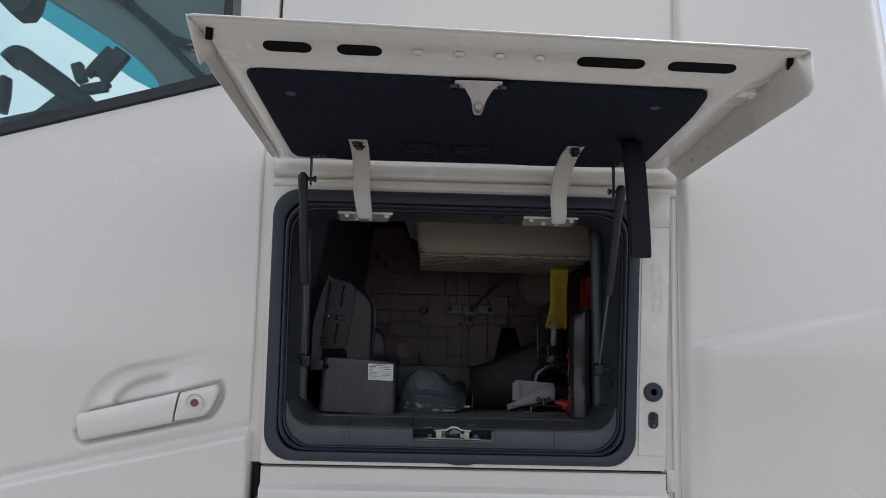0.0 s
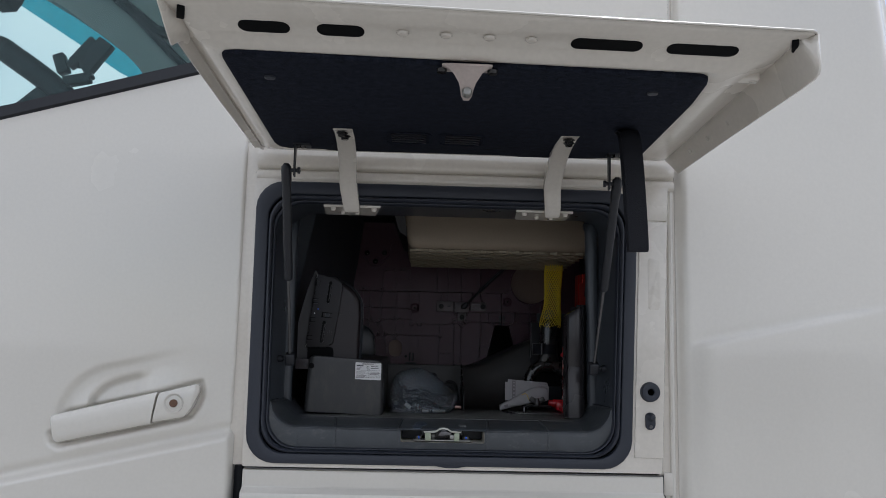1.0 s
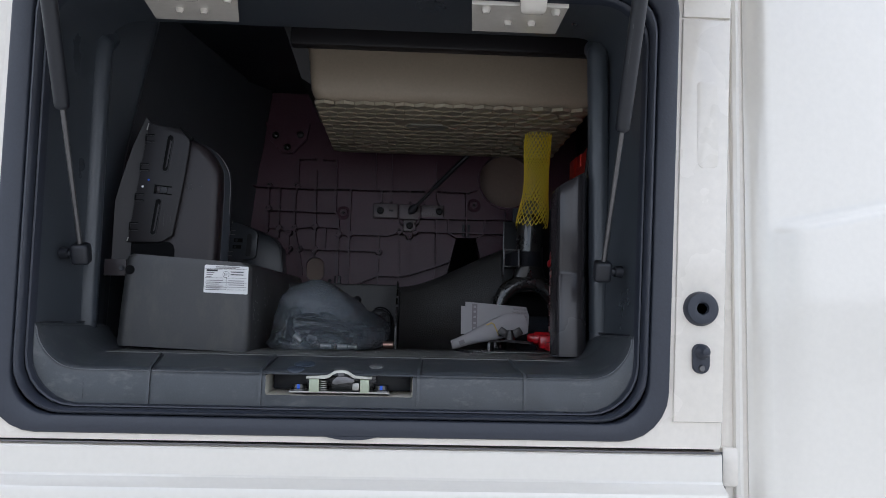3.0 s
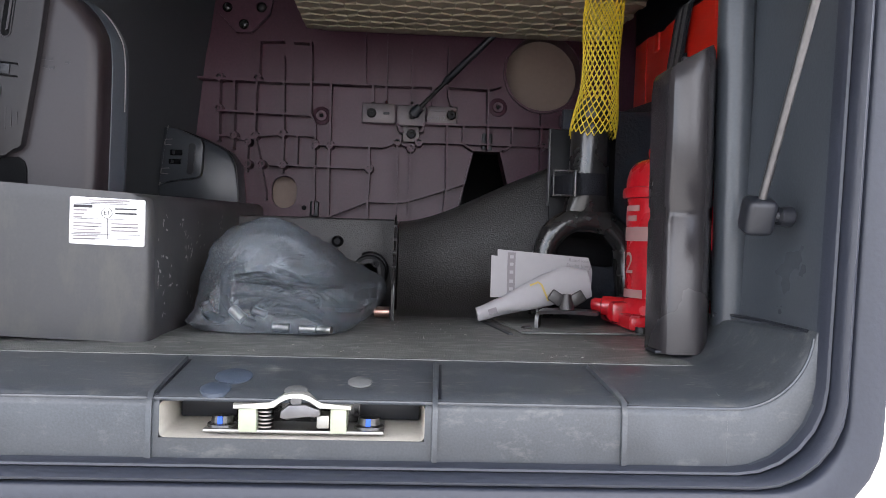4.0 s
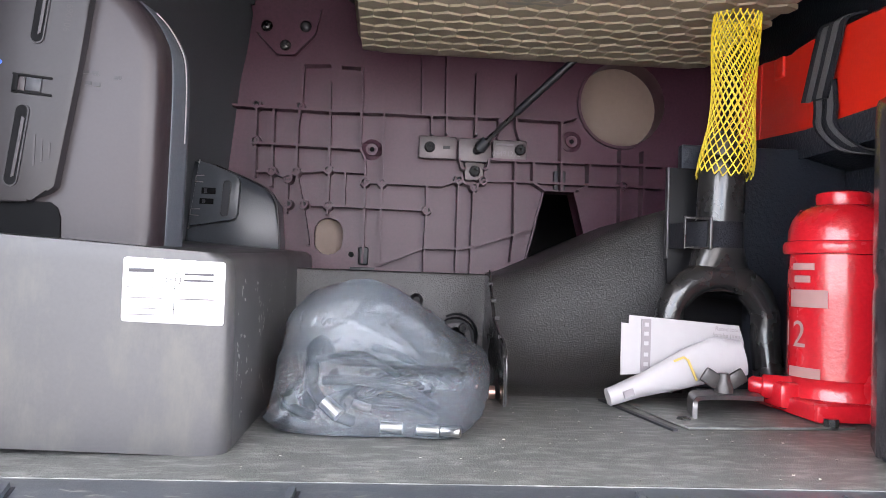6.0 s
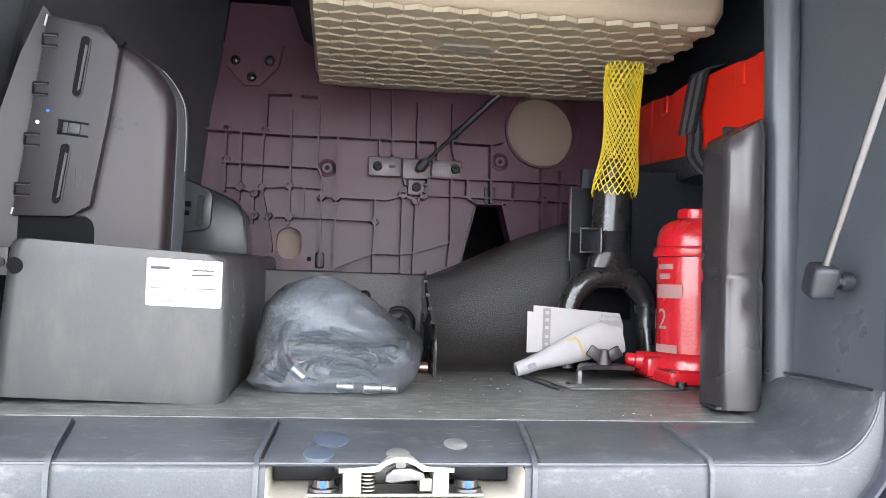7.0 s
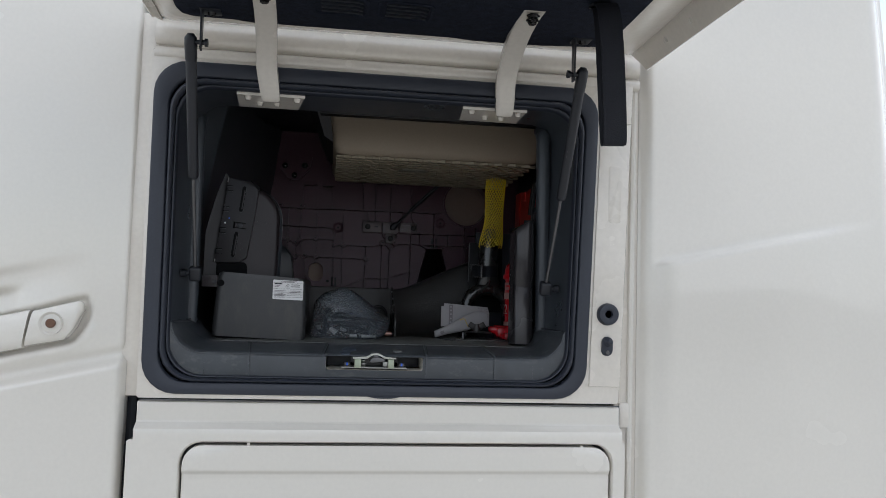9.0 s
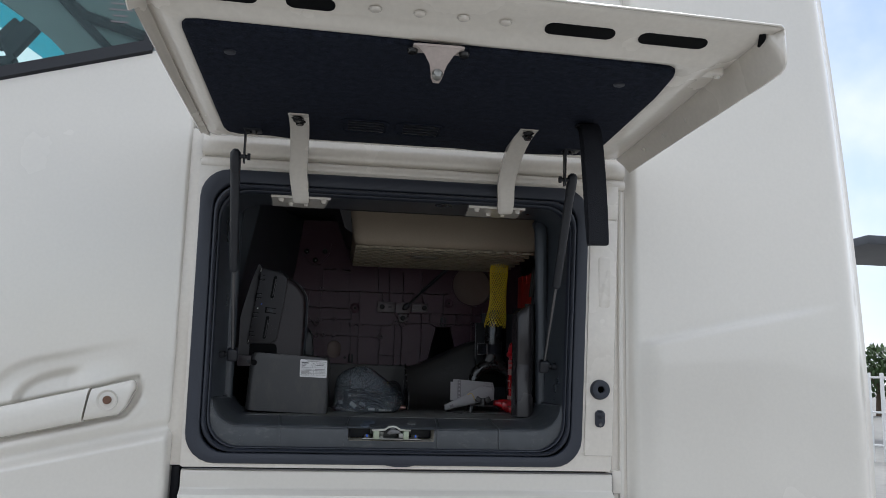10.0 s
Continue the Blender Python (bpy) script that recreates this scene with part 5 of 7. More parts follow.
# bracket of the little strut
holder = thing("strut_bracket", (0.145, 2.13, 1.655), "grey stamped steel bracket screwed to the ribbed panel", "bracket")
for x0, x1, z0, z1, name in ((0.080, 0.124, 1.6745, 1.7005, "plate"), (0.126, 0.164, 1.6725, 1.6995, "plate"), (0.166, 0.206, 1.6755, 1.6995, "plate"), (0.134, 0.1565, 1.6510, 1.6720, "plate")):
    part(name, box(x0, x1, 2.126, 2.1335, z0, z1, 0.0015), STAMPED, holder)
for x, z in ((0.0925, 1.6875), (0.198, 1.6885), (0.1455, 1.6615)):
    part("screw", lathe([(0.0018, -0.0015), (0.002, -0.004), (0.0052, -0.004), (0.0064, -0.001), (0.0064, 0.001)], (x, 2.126, z), "Y", 14), HOSE, holder, "black torx screw")
part("slot", box(0.108, 0.116, 2.1250, 2.1262, 1.6860, 1.6895, 0.0005), DARKPLASTIC, holder)
words("84491272", 0.0085, pose(0.182, 2.1252, 1.6833, 90), GREYINK, holder)
part("moulded_mark", box(0.170, 0.190, 2.1250, 2.1262, 1.6930, 1.6950), GREYINK, holder)
small = thing("lid_strut", (0.148, 2.108, 1.689), "slim black gas strut under the bunk lid", "gas strut")
part("ball_socket", tube([(0.146, 2.120, 1.6845), (0.149, 2.106, 1.6865), (0.156, 2.104, 1.6940)], [0.004, 0.0075, 0.006], 12), DARKPLASTIC, small)
part("rod", tube([(0.152, 2.104, 1.6895), (0.190, 2.088, 1.728)], 0.0028, 8), BLACKSTEEL, small)
part("cylinder", tube([(0.186, 2.090, 1.724), (0.188, 2.089, 1.726), (0.236, 2.066, 1.772), (0.262, 2.055, 1.797)], [0.0034, 0.0042, 0.0042, 0.0042], 10), DARKPLASTIC, small)

# black grained hump in front of the far wall
def ridge(x):
    return 1.540 + 0.085 * smoothstep(0.125, 0.42, x) + 0.012 * smoothstep(0.13, 0.26, x)


hump = thing("tunnel_hump", (0.1, 2.0, 1.45), "black grained foam cover over the cab tunnel", "tunnel cover", kind="structure")
rings = []
for k in range(23):
    x = 0.134 + 0.166 * k / 22
    zr = ridge(x)
    base = [(1.800, 1.4505), (1.830, 1.4525), (1.856, 1.462), (1.874, 1.484), (1.886, 1.45 + (zr - 1.45) * 0.62), (1.897, zr - 0.012), (1.904, zr - 0.003), (1.915, zr), (2.142, zr - 0.003)]
    rings.append([(x, y, z) for y, z in base])
part("arch_cover", loft(rings, closed=False), FOAM, hump, "", 60)
bm = box(-0.205, 0.1335, 1.884, 2.141, 1.44, 1.5415, 0.004)
part("step_cover", bm, FOAM, hump)
# Added black board stands in for the darkness beside the tunnel.
part("end_board", box(0.2985, 0.447, 1.876, 1.886, 1.445, 1.660, 0.002), BLACKFOAM, hump, "black pebbled board added for the darkness beside the tunnel")

# ---- bunk underside ----
bunk = thing("bunk_base", (0.2, 1.9, 1.775), "beige foam bunk base with a scaled hexagon underside", "bunk base")
rings = []
for z, x0, x1, y0, y1, r in ((1.778, 0.028, 0.380, 1.766, 2.066, 0.012), (1.784, 0.014, 0.392, 1.753, 2.072, 0.015), (1.795, 0.008, 0.397, 1.748, 2.074, 0.016), (1.83, 0.004, 0.399, 1.752, 2.076, 0.016), (1.862, -0.001, 0.400, 1.762, 2.080, 0.016), (1.898, -0.004, 0.402, 1.775, 2.085, 0.016)):
    rings.append([(x, y, z) for x, y in rounded(x0, x1, y0, y1, r, 4)])
part("body", loft(rings, cap=True), BEIGE, bunk, "smooth beige front and sides", 50)
# hexagon scales in staggered rows, each hanging lower at its front corner
scale_w, scale_side = 0.0268, 0.0268 / math.sqrt(3)
pitch = 1.5 * scale_side
scale_meshes = {}
for row in range(14):
    y = 1.7665 + pitch * row
    for col in range(15):
        x = 0.0265 + scale_w * (col + (0.5 if row % 2 else 0.0))
        spots = [(x, "whole")] + ([(x - scale_w, "half")] if row % 2 and col == 0 else [])
        for at_x, form in spots:
            if at_x > 0.381 or y > 2.068 or (abs(at_x - 0.167) < 0.036 and abs(y - 1.869) < 0.0125):
                continue
            if form not in scale_meshes:
                hw, s = scale_w / 2, scale_side
                ring = [(0, -s), (hw, -s / 2), (hw, s / 2), (0, s)] + ([(-hw, s / 2), (-hw, -s / 2)] if form == "whole" else [])
                low = [(a * 0.955 + (0.0003 if form == "half" else 0), b * 0.965, 1.7782 - 0.0018 + 0.0012 * b / s) for a, b in ring]
                first = part("hexagon_scale", loft([[(a * 0.985, b * 0.985, 1.7800) for a, b in ring], low], cap=True), BEIGE_HEX, bunk, "", 20)
                first.data.transform(Matrix.Translation(origin[bunk]) @ Matrix.Translation((0, 0, -1.78 * K)))
                scale_meshes[form] = first.data
                ob = first
            else:
                ob = new("hexagon_scale", scale_meshes[form])
                ob.parent = bunk
            ob.location = Vector((at_x, y, 1.78 - 0.0005 * random.random())) * K - origin[bunk]
part("badge", loft([[(x, y, z) for x, y in ((0.136, 1.868), (0.143, 1.882), (0.160, 1.882), (0.167, 1.878), (0.174, 1.882), (0.190, 1.882), (0.198, 1.868), (0.190, 1.856), (0.143, 1.856))] for z in (1.7795, 1.7755)], cap=True), BADGE, bunk, "smooth grey-beige badge patch")
part("side_bracket", loft([[(-0.040, 1.76, 1.905), (-0.006, 1.76, 1.905), (0.006, 1.79, 1.81), (-0.010, 1.79, 1.82)], [(-0.040, 2.0, 1.905), (-0.006, 2.0, 1.905), (0.012, 1.99, 1.80), (-0.004, 1.99, 1.81)]], cap=True), STRIPGREY, bunk, "dark grey side bracket")
part("front_rail", box(-0.02, 0.42, 1.738, 1.758, 1.850, 1.905, 0.004), STRIPGREY, bunk, "black rail over the front edge")

# ---- control box ----
ctrl = thing("heater_box", (-0.10, 1.72, 1.45), "charcoal plastic heater box with a white rating label", "equipment box")
rings = []
bx = [(1.450, -0.170, -0.0285), (1.4545, -0.1715, -0.0270), (1.50, -0.1690, -0.0275), (1.540, -0.1660, -0.0285), (1.5465, -0.1645, -0.0300), (1.5495, -0.160, -0.0345)]
for z, x0, x1 in bx:
    rings.append([(x, y + (x + 0.17) * 0.05, z + (0.0033 - 0.055 * (x + 0.166) + 0.012 * (y - 1.59) / 0.4 if z > 1.53 else 0.002 - 0.035 * (x + 0.17))) for x, y in rounded(x0, x1, 1.588, 2.03, 0.010, 5)])
part("case", loft(rings, cap=True), BOXPLASTIC, ctrl, "", 45)
bm = lathe([(0, -0.0008), (0.0048, -0.0008), (0.0054, 0.001)], (-0.1595, 1.5885, 1.5345), "Y", 18)
part("round_hole", bm, SHADEBLACK, ctrl, "round hole in the case")
lug = part("mounting_lug", prism([(-0.190, 1.528), (-0.166, 1.528), (-0.166, 1.5465), (-0.190, 1.5465)], 1.5945, 1.5975, 0.001), GREYPLASTIC, ctrl, "grey metal mounting lug")
part("lug_hole", lathe([(0, 0.0), (0.0030, -0.0006), (0.0034, 0.001)], (-0.1705, 1.5943, 1.5365), "Y", 12), DARKPLASTIC, lug)
rub = random.Random(11)
bm = bmesh.new()
homes = [(1.612 + 0.20 * rub.random() ** 1.4, 1.468 + 0.068 * rub.random()) for k in range(16)]
for k in range(85):
    hy, hz = homes[rub.randrange(16)]
    y, z = max(1.610, hy + rub.gauss(0, 0.009)), min(1.538, max(1.458, hz + rub.gauss(0, 0.006)))
    long, thin, turn = 0.0008 + 0.0035 * rub.random() ** 2, rub.uniform(0.0005, 0.0012), rub.uniform(-0.6, 1.6)
    ring = []
    for s in range(6):
        w = s * math.pi / 3
        u, v = long * math.cos(w) * rub.uniform(0.6, 1.1), thin * math.sin(w) * rub.uniform(0.6, 1.3)
        py, pz = y + u * math.cos(turn) - v * math.sin(turn), z + u * math.sin(turn) + v * math.cos(turn)
        px = -0.0270 - 0.011 * max(0.0, pz - 1.4545) - 0.014 * max(0.0, pz - 1.50) + 0.00025
        ring.append(bm.verts.new((px, py, pz)))
    bm.faces.new(ring)
part("scratches", bm, SCUFF, ctrl, "pale scratches on the case's side")["kind"] = "stuff"


def label_pose(u, v):
    """A point of the label: u from its left edge, v up from its foot."""
    x = -0.0795 + u
    return x, 1.5875 + (x + 0.17) * 0.05, 1.5118 + 0.945 * v - u * 0.026


lab = part("rating_label", loft([[(*label_pose(u, v)[:1], label_pose(u, v)[1] - d, label_pose(u, v)[2]) for u, v in rounded(0, 0.0475, 0, 0.0325, 0.0015, 3)] for d in (-0.001, 0.0006)], cap=True), LABELWHITE, ctrl, "white printed rating label")


def label_bar(u, v, w, h, mat=INK):
    x, y, z = label_pose(u, v)
    part("print_bar", box(x, x + w, y - 0.0011, y - 0.0007, z, z + h), mat, lab)


label_bar(0.0025, 0.0250, 0.0120, 0.0018)
for k in range(3):
    label_bar(0.0025, 0.0228 - 0.0024 * k, 0.0085 - 0.0015 * k, 0.0008, GREYINK)
for k in range(6):
    label_bar(0.0025, 0.0140 - 0.0022 * k, 0.018 - 0.002 * (k % 3), 0.0007, GREYINK)
for k in range(2):
    label_bar(0.0285, 0.0248 - 0.0032 * k, 0.014, 0.0010)
for k in range(3):
    label_bar(0.0265, 0.0145 - 0.0024 * k, 0.017, 0.0008, GREYINK)
label_bar(0.012, 0.0302, 0.026, 0.0007, GREYINK)
label_bar(0.012, 0.0288, 0.022, 0.0006, GREYINK)
for v in (0.0172, 0.0276, 0.0118, 0.0065, 0.0035):
    label_bar(0.0012, v, 0.045, 0.00025)
label_bar(0.0240, 0.0040, 0.00025, 0.0132)
ex, ey, ez = label_pose(0.0235, 0.0222)
part("approval_ring", tube([(ex + 0.0034 * math.cos(radians(15 * k)), ey - 0.0010, ez + 0.0034 * math.sin(radians(15 * k))) for k in range(25)], 0.0002, 5), INK, lab)
words("E1", 0.0040, pose(ex, ey - 0.0011, ez, 90), INK, lab, "approval_mark")

# ---- grey cover behind the box ----
cover = thing("trim_cover", (-0.12, 1.70, 1.53), "grey moulded trim cover with a slotted dark fixing strip", "trim cover")
arch = [(-0.0775, 1.52), (-0.0765, 1.60), (-0.0770, 1.648), (-0.0815, 1.6665), (-0.0945, 1.6835), (-0.1135, 1.6950), (-0.135, 1.7020), (-0.150, 1.7035)]
line = [(p.x, p.z) for p in bezier([(x, 0, z) for x, z in arch], 6)]
loop = [(-0.172, 1.52)] + line


def drawn_in(d):
    """The cover's outline, drawn in by d along its curved side."""
    out = []
    for i, (x, z) in enumerate(loop):
        a, b = loop[max(i - 1, 0)], loop[min(i + 1, len(loop) - 1)]
        n = Vector((b[1] - a[1], 0, a[0] - b[0])).normalized()
        out.append((x - n.x * d, z - n.z * d) if 2 < i else (x, z))
    return out


part("shell", loft([[(x, y, z) for x, z in drawn_in(d)] for d, y in ((0.0, 1.672), (0.0, 1.645), (0.0004, 1.640), (0.0013, 1.6362), (0.0030, 1.6330), (0.0055, 1.6312), (0.0080, 1.6303), (0.011, 1.630))], cap=True), GREYPLASTIC, cover, "", 60)
part("side_flange", loft([[(x, y, z) for x, z in drawn_in(d)[2:]] for d, y in ((0.0005, 1.652), (-0.0012, 1.653), (-0.0016, 1.672), (-0.0030, 1.673), (-0.0030, 1.680), (0.002, 1.680))], closed=False), TUB, cover, "dark flange along the cover's curved side", 60)
# Pale tube paints the bright highlight along the flange's edge.
part("flange_edge", tube([(x, 1.6722, z) for x, z in drawn_in(-0.0030)[8:26]], 0.0004, 6), GREYINK, cover, "pale line for the highlight on the flange's edge")
wing = [(-0.1655, 1.7160), (-0.1775, 1.6800), (-0.1870, 1.6400), (-0.1920, 1.6150), (-0.1920, 1.5450), (-0.1735, 1.5450), (-0.1735, 1.5680), (-0.1570, 1.7050)]
part("side_wing", loft([[(x, y - 0.35 * max(0.0, -0.157 - x), z) for x, z in wing] for y in (1.6335, 1.6375)], cap=True), STRIPGREY, cover, "plain black side wing of the cover")
strip = [(-0.1762, 1.5685), (-0.1388, 1.5692), (-0.1376, 1.5712), (-0.1290, 1.5748), (-0.1258, 1.5776), (-0.1168, 1.6392), (-0.1110, 1.6864), (-0.1135, 1.6900), (-0.1240, 1.7018), (-0.1595, 1.7072)]
st = part("fixing_strip", prism(strip, 1.6225, 1.6315, 0.0012), STRIPGREY, cover, "dark grey slotted strip")
part("cut_corner", prism([(-0.1262, 1.7010), (-0.1238, 1.7040), (-0.1085, 1.6925), (-0.1112, 1.6888)], 1.6240, 1.6300), SHADEBLACK, st, "dark cut corner of the strip")


def capsule(x0, z0, x1, z1, half):
    """The outline of a long slot with round ends."""
    way = math.atan2(z1 - z0, x1 - x0)
    turn0 = [way + math.pi / 2 + math.pi * k / 8 for k in range(9)]
    turn1 = [way - math.pi / 2 + math.pi * k / 8 for k in range(9)]
    return [(x0 + half * math.cos(a), z0 + half * math.sin(a)) for a in turn0] + [(x1 + half * math.cos(a), z1 + half * math.sin(a)) for a in turn1]


for x0, z0, x1, z1 in ((-0.1381, 1.6548, -0.1340, 1.6910), (-0.1478, 1.5805, -0.1436, 1.6160)):
    inner, outer = capsule(x0, z0, x1, z1, 0.0030), capsule(x0, z0, x1, z1, 0.0038)
    part("long_slot", loft([[(x, 1.6224, z) for x, z in outer], [(x, 1.6216, z) for x, z in outer], [(x, 1.6216, z) for x, z in inner], [(x, 1.6224, z) for x, z in inner]]), STRIPGREY, st)
    part("slot_void", prism(inner, 1.6219, 1.6226), SHADEBLACK, st)
    part("slot_web", prism([(x0 + 0.0004, z0 + 0.001), (x0 + 0.0021, z0 + 0.002), (x1 + 0.0019, z1 - 0.004), (x1 + 0.0002, z1 - 0.003)], 1.6214, 1.6221), GREYPLASTIC, st)
words("9010690 C", 0.0050, pose(-0.1222, 1.6222, 1.6690, 90, 0, 0) @ pose(0, 0, 0, 0, 0, 84), GREYPLASTIC, st, "moulded_number")
# Black plate paints the shade of a recess below the strip.
part("dark_recess", prism([(-0.176, 1.5700), (-0.1300, 1.5700), (-0.1262, 1.5672), (-0.1245, 1.5620), (-0.1240, 1.5430), (-0.176, 1.5430)], 1.6286, 1.6302), SHADEBLACK, cover, "black patch for the shaded recess in the cover")
for name, x0, x1, z0, z1, mat in (("clip_gap", -0.1490, -0.1462, 1.6250, 1.6345, SHADEBLACK), ("clip_gap", -0.1490, -0.1292, 1.6334, 1.6346, SHADEBLACK), ("clip_gap", -0.1490, -0.1292, 1.6246, 1.6258, SHADEBLACK), ("clip_tongue", -0.1460, -0.1425, 1.6262, 1.6330, GREYPLASTIC), ("clip_tongue", -0.1422, -0.1345, 1.6262, 1.6330, DARKPLASTIC)):
    part(name, box(x0, x1, 1.6213, 1.6228, z0, z1, 0.0002, None, pose(0, 0, 0, 0, 5, 0)), mat, st)
for x, z in ((-0.1620, 1.6898), (-0.1664, 1.6560), (-0.1702, 1.6208), (-0.1746, 1.5868)):
    for dz in (0.0038, -0.0038):
        part("edge_clip", box(x, x + 0.0098, 1.6214, 1.6228, z + dz - 0.0006, z + dz + 0.0006), SHADEBLACK, st)
        part("clip_edge", box(x + 0.0004, x + 0.0094, 1.6212, 1.6226, z + dz - 0.0012, z + dz - 0.0006), GREYPLASTIC, st)
    part("edge_clip", box(x - 0.0004, x + 0.0008, 1.6214, 1.6228, z - 0.0038, z + 0.0038), SHADEBLACK, st)
for k, long in enumerate((0.016, 0.012, 0.008)):
    part("moulded_mark", box(-0.1372 + 0.0038 * k, -0.1362 + 0.0038 * k, 1.6220, 1.6224, 1.596 - long / 2, 1.596 + long / 2), GREYPLASTIC, st)
for x, z in ((-0.1155, 1.6395), (-0.1105, 1.6390), (-0.1140, 1.6335), (-0.1095, 1.6330), (-0.0990, 1.6370)):
    part("moulded_mark", box(x - 0.0017, x + 0.0017, 1.6296, 1.6300, z - 0.0010, z + 0.0010), STRIPGREY, cover)
part("white_dot", lathe([(0, -0.0006), (0.0012, -0.0004), (0.0012, 0.0004)], (-0.1624, 1.6222, 1.6328), "Y", 10), LABELWHITE, st)
part("blue_dot", lathe([(0, -0.0006), (0.0012, -0.0004), (0.0012, 0.0004)], (-0.1560, 1.6222, 1.6408), "Y", 10), BLUEMARK, st)
for x0, z0, x1, z1 in ((-0.1597, 1.7070, -0.1612, 1.6995), (-0.1762, 1.5695, -0.1752, 1.5740)):
    part("bright_corner", tube([(x0, 1.6222, z0), (x1, 1.6222, z1)], 0.0007, 6), SCUFF, st, "pale mark at the corner of the strip")

second = thing("trim_cover_far", (-0.12, 2.08, 1.54), "dark trim cover with a clip strip near the far wall", "trim cover")
arch2 = [(-0.170, 1.535), (-0.0690, 1.535), (-0.0688, 1.5656), (-0.0736, 1.6112), (-0.0856, 1.6280), (-0.108, 1.6384), (-0.140, 1.6504), (-0.170, 1.6560)]
part("shell", prism(arch2, 2.084, 2.13, 0.004), TUB, second, "", 50)
# Added tube stands for the highlight line along the arch.
part("edge_line", tube(bezier([(-0.0700, 2.084, 1.54), (-0.0698, 2.084, 1.5656), (-0.0745, 2.084, 1.6105), (-0.0862, 2.084, 1.6272), (-0.108, 2.084, 1.6378), (-0.140, 2.084, 1.6500)]), 0.0010, 6), GREYPLASTIC, second, "edge bead for the highlight along the cover")
st = part("fixing_strip", prism([(-0.1656, 1.5816), (-0.1528, 1.5864), (-0.1232, 1.5896), (-0.1165, 1.5925), (-0.1144, 1.5975), (-0.1128, 1.6312), (-0.1150, 1.6375), (-0.1184, 1.6408), (-0.1408, 1.6488), (-0.1568, 1.6536)], 2.074, 2.086, 0.0012), TUB, second, "dark slotted strip")
part("slot_window", loft([[(x, y, z) for x, z in capsule(-0.1280, 1.5985, -0.1260, 1.6290, 0.0036)] for y in (2.0745, 2.0732)], cap=True), DARKPLASTIC, st, "tall dark slot")
part("slot_rim", tube([(x, 2.0736, z) for x, z in capsule(-0.1280, 1.5985, -0.1260, 1.6290, 0.0040)] + [(-0.1316, 2.0736, 1.5985)], 0.0004, 5), STRIPGREY, st)
for x0, x1, z0, z1 in ((-0.1528, -0.1380, 1.6178, 1.6246), (-0.1544, -0.1398, 1.6070, 1.6130)):
    part("slot_window", box(x0, x1, 2.0730, 2.0745, z0, z1, 0.0004), SHADEBLACK, st)
    part("slot_tongue", box(x0 + 0.003, x0 + 0.006, 2.0722, 2.0735, z0 + 0.001, z1 - 0.001), DARKPLASTIC, st)
for x0, x1, z0, z1 in ((-0.1600, -0.1504, 1.6304, 1.6376), (-0.1640, -0.1536, 1.5944, 1.6016)):
    part("edge_clip", tube([(x1, 2.0733, z1), (x0 + 0.001, 2.0733, z1 - 0.0006), (x0, 2.0733, z0 + 0.0006), (x1 - 0.001, 2.0733, z0)], 0.0006, 6), GREYINK, st, "pale wire clip")
for x, z in ((-0.1566, 1.6530), (-0.1650, 1.5822)):
    part("bright_corner", tube([(x, 2.0732, z - 0.0025), (x + 0.001, 2.0732, z + 0.0015)], 0.0008, 6), SCUFF, st, "pale mark at the corner of the strip")

# ---- clear bag with fittings ----
bag = thing("plastic_bag", (0.04, 1.70, 1.4505), "crumpled clear plastic bag holding black hoses and fittings", "plastic bag")
# height, the film's two ends, its front and its back
levels = [(1.4510, -0.0170, 0.0960, 1.633, 1.740), (1.4560, -0.0210, 0.1000, 1.631, 1.745), (1.4625, -0.0200, 0.1040, 1.635, 1.750), (1.4750, -0.0165, 0.1085, 1.644, 1.750), (1.4840, -0.0160, 0.1070, 1.650, 1.748), (1.4910, -0.0160, 0.0960, 1.659, 1.744),
          (1.5064, -0.0125, 0.0790, 1.667, 1.738), (1.5160, -0.0090, 0.0690, 1.673, 1.732), (1.5232, -0.0035, 0.0608, 1.678, 1.724), (1.5290, 0.0050, 0.0535, 1.683, 1.716), (1.5338, 0.0150, 0.0470, 1.688, 1.708), (1.5375, 0.0250, 0.0390, 1.693, 1.700)]
folds = [((0.0125, 1.530), (0.0105, 1.4955), 0.0035), ((0.0105, 1.4955), (-0.0130, 1.456), 0.0045), ((0.0242, 1.4793), (0.0427, 1.4540), 0.0042), ((0.049, 1.523), (0.102, 1.490), 0.0028), ((0.018, 1.4835), (0.104, 1.4815), 0.0035),
         ((0.040, 1.533), (0.052, 1.505), 0.0018), ((0.060, 1.470), (0.088, 1.456), 0.0022), ((0.012, 1.488), (0.036, 1.4935), 0.0026), ((0.036, 1.4935), (0.049, 1.4835), 0.0026), ((-0.008, 1.512), (0.006, 1.497), 0.0026), ((0.070, 1.500), (0.100, 1.4865), 0.0020), ((0.026, 1.512), (0.058, 1.498), 0.0016), ((-0.012, 1.478), (0.004, 1.470), 0.0026)]


def fold_height(x, z):
    """Raised sharp creases of the film along its fold lines."""
    h = 0.0
    for (x0, z0), (x1, z1), high in folds:
        dx, dz = x1 - x0, z1 - z0
        s = min(1.0, max(0.0, ((x - x0) * dx + (z - z0) * dz) / (dx * dx + dz * dz)))
        h += high * math.exp(-math.sqrt((x - x0 - s * dx) ** 2 + (z - z0 - s * dz) ** 2) / 0.0022)
    return h


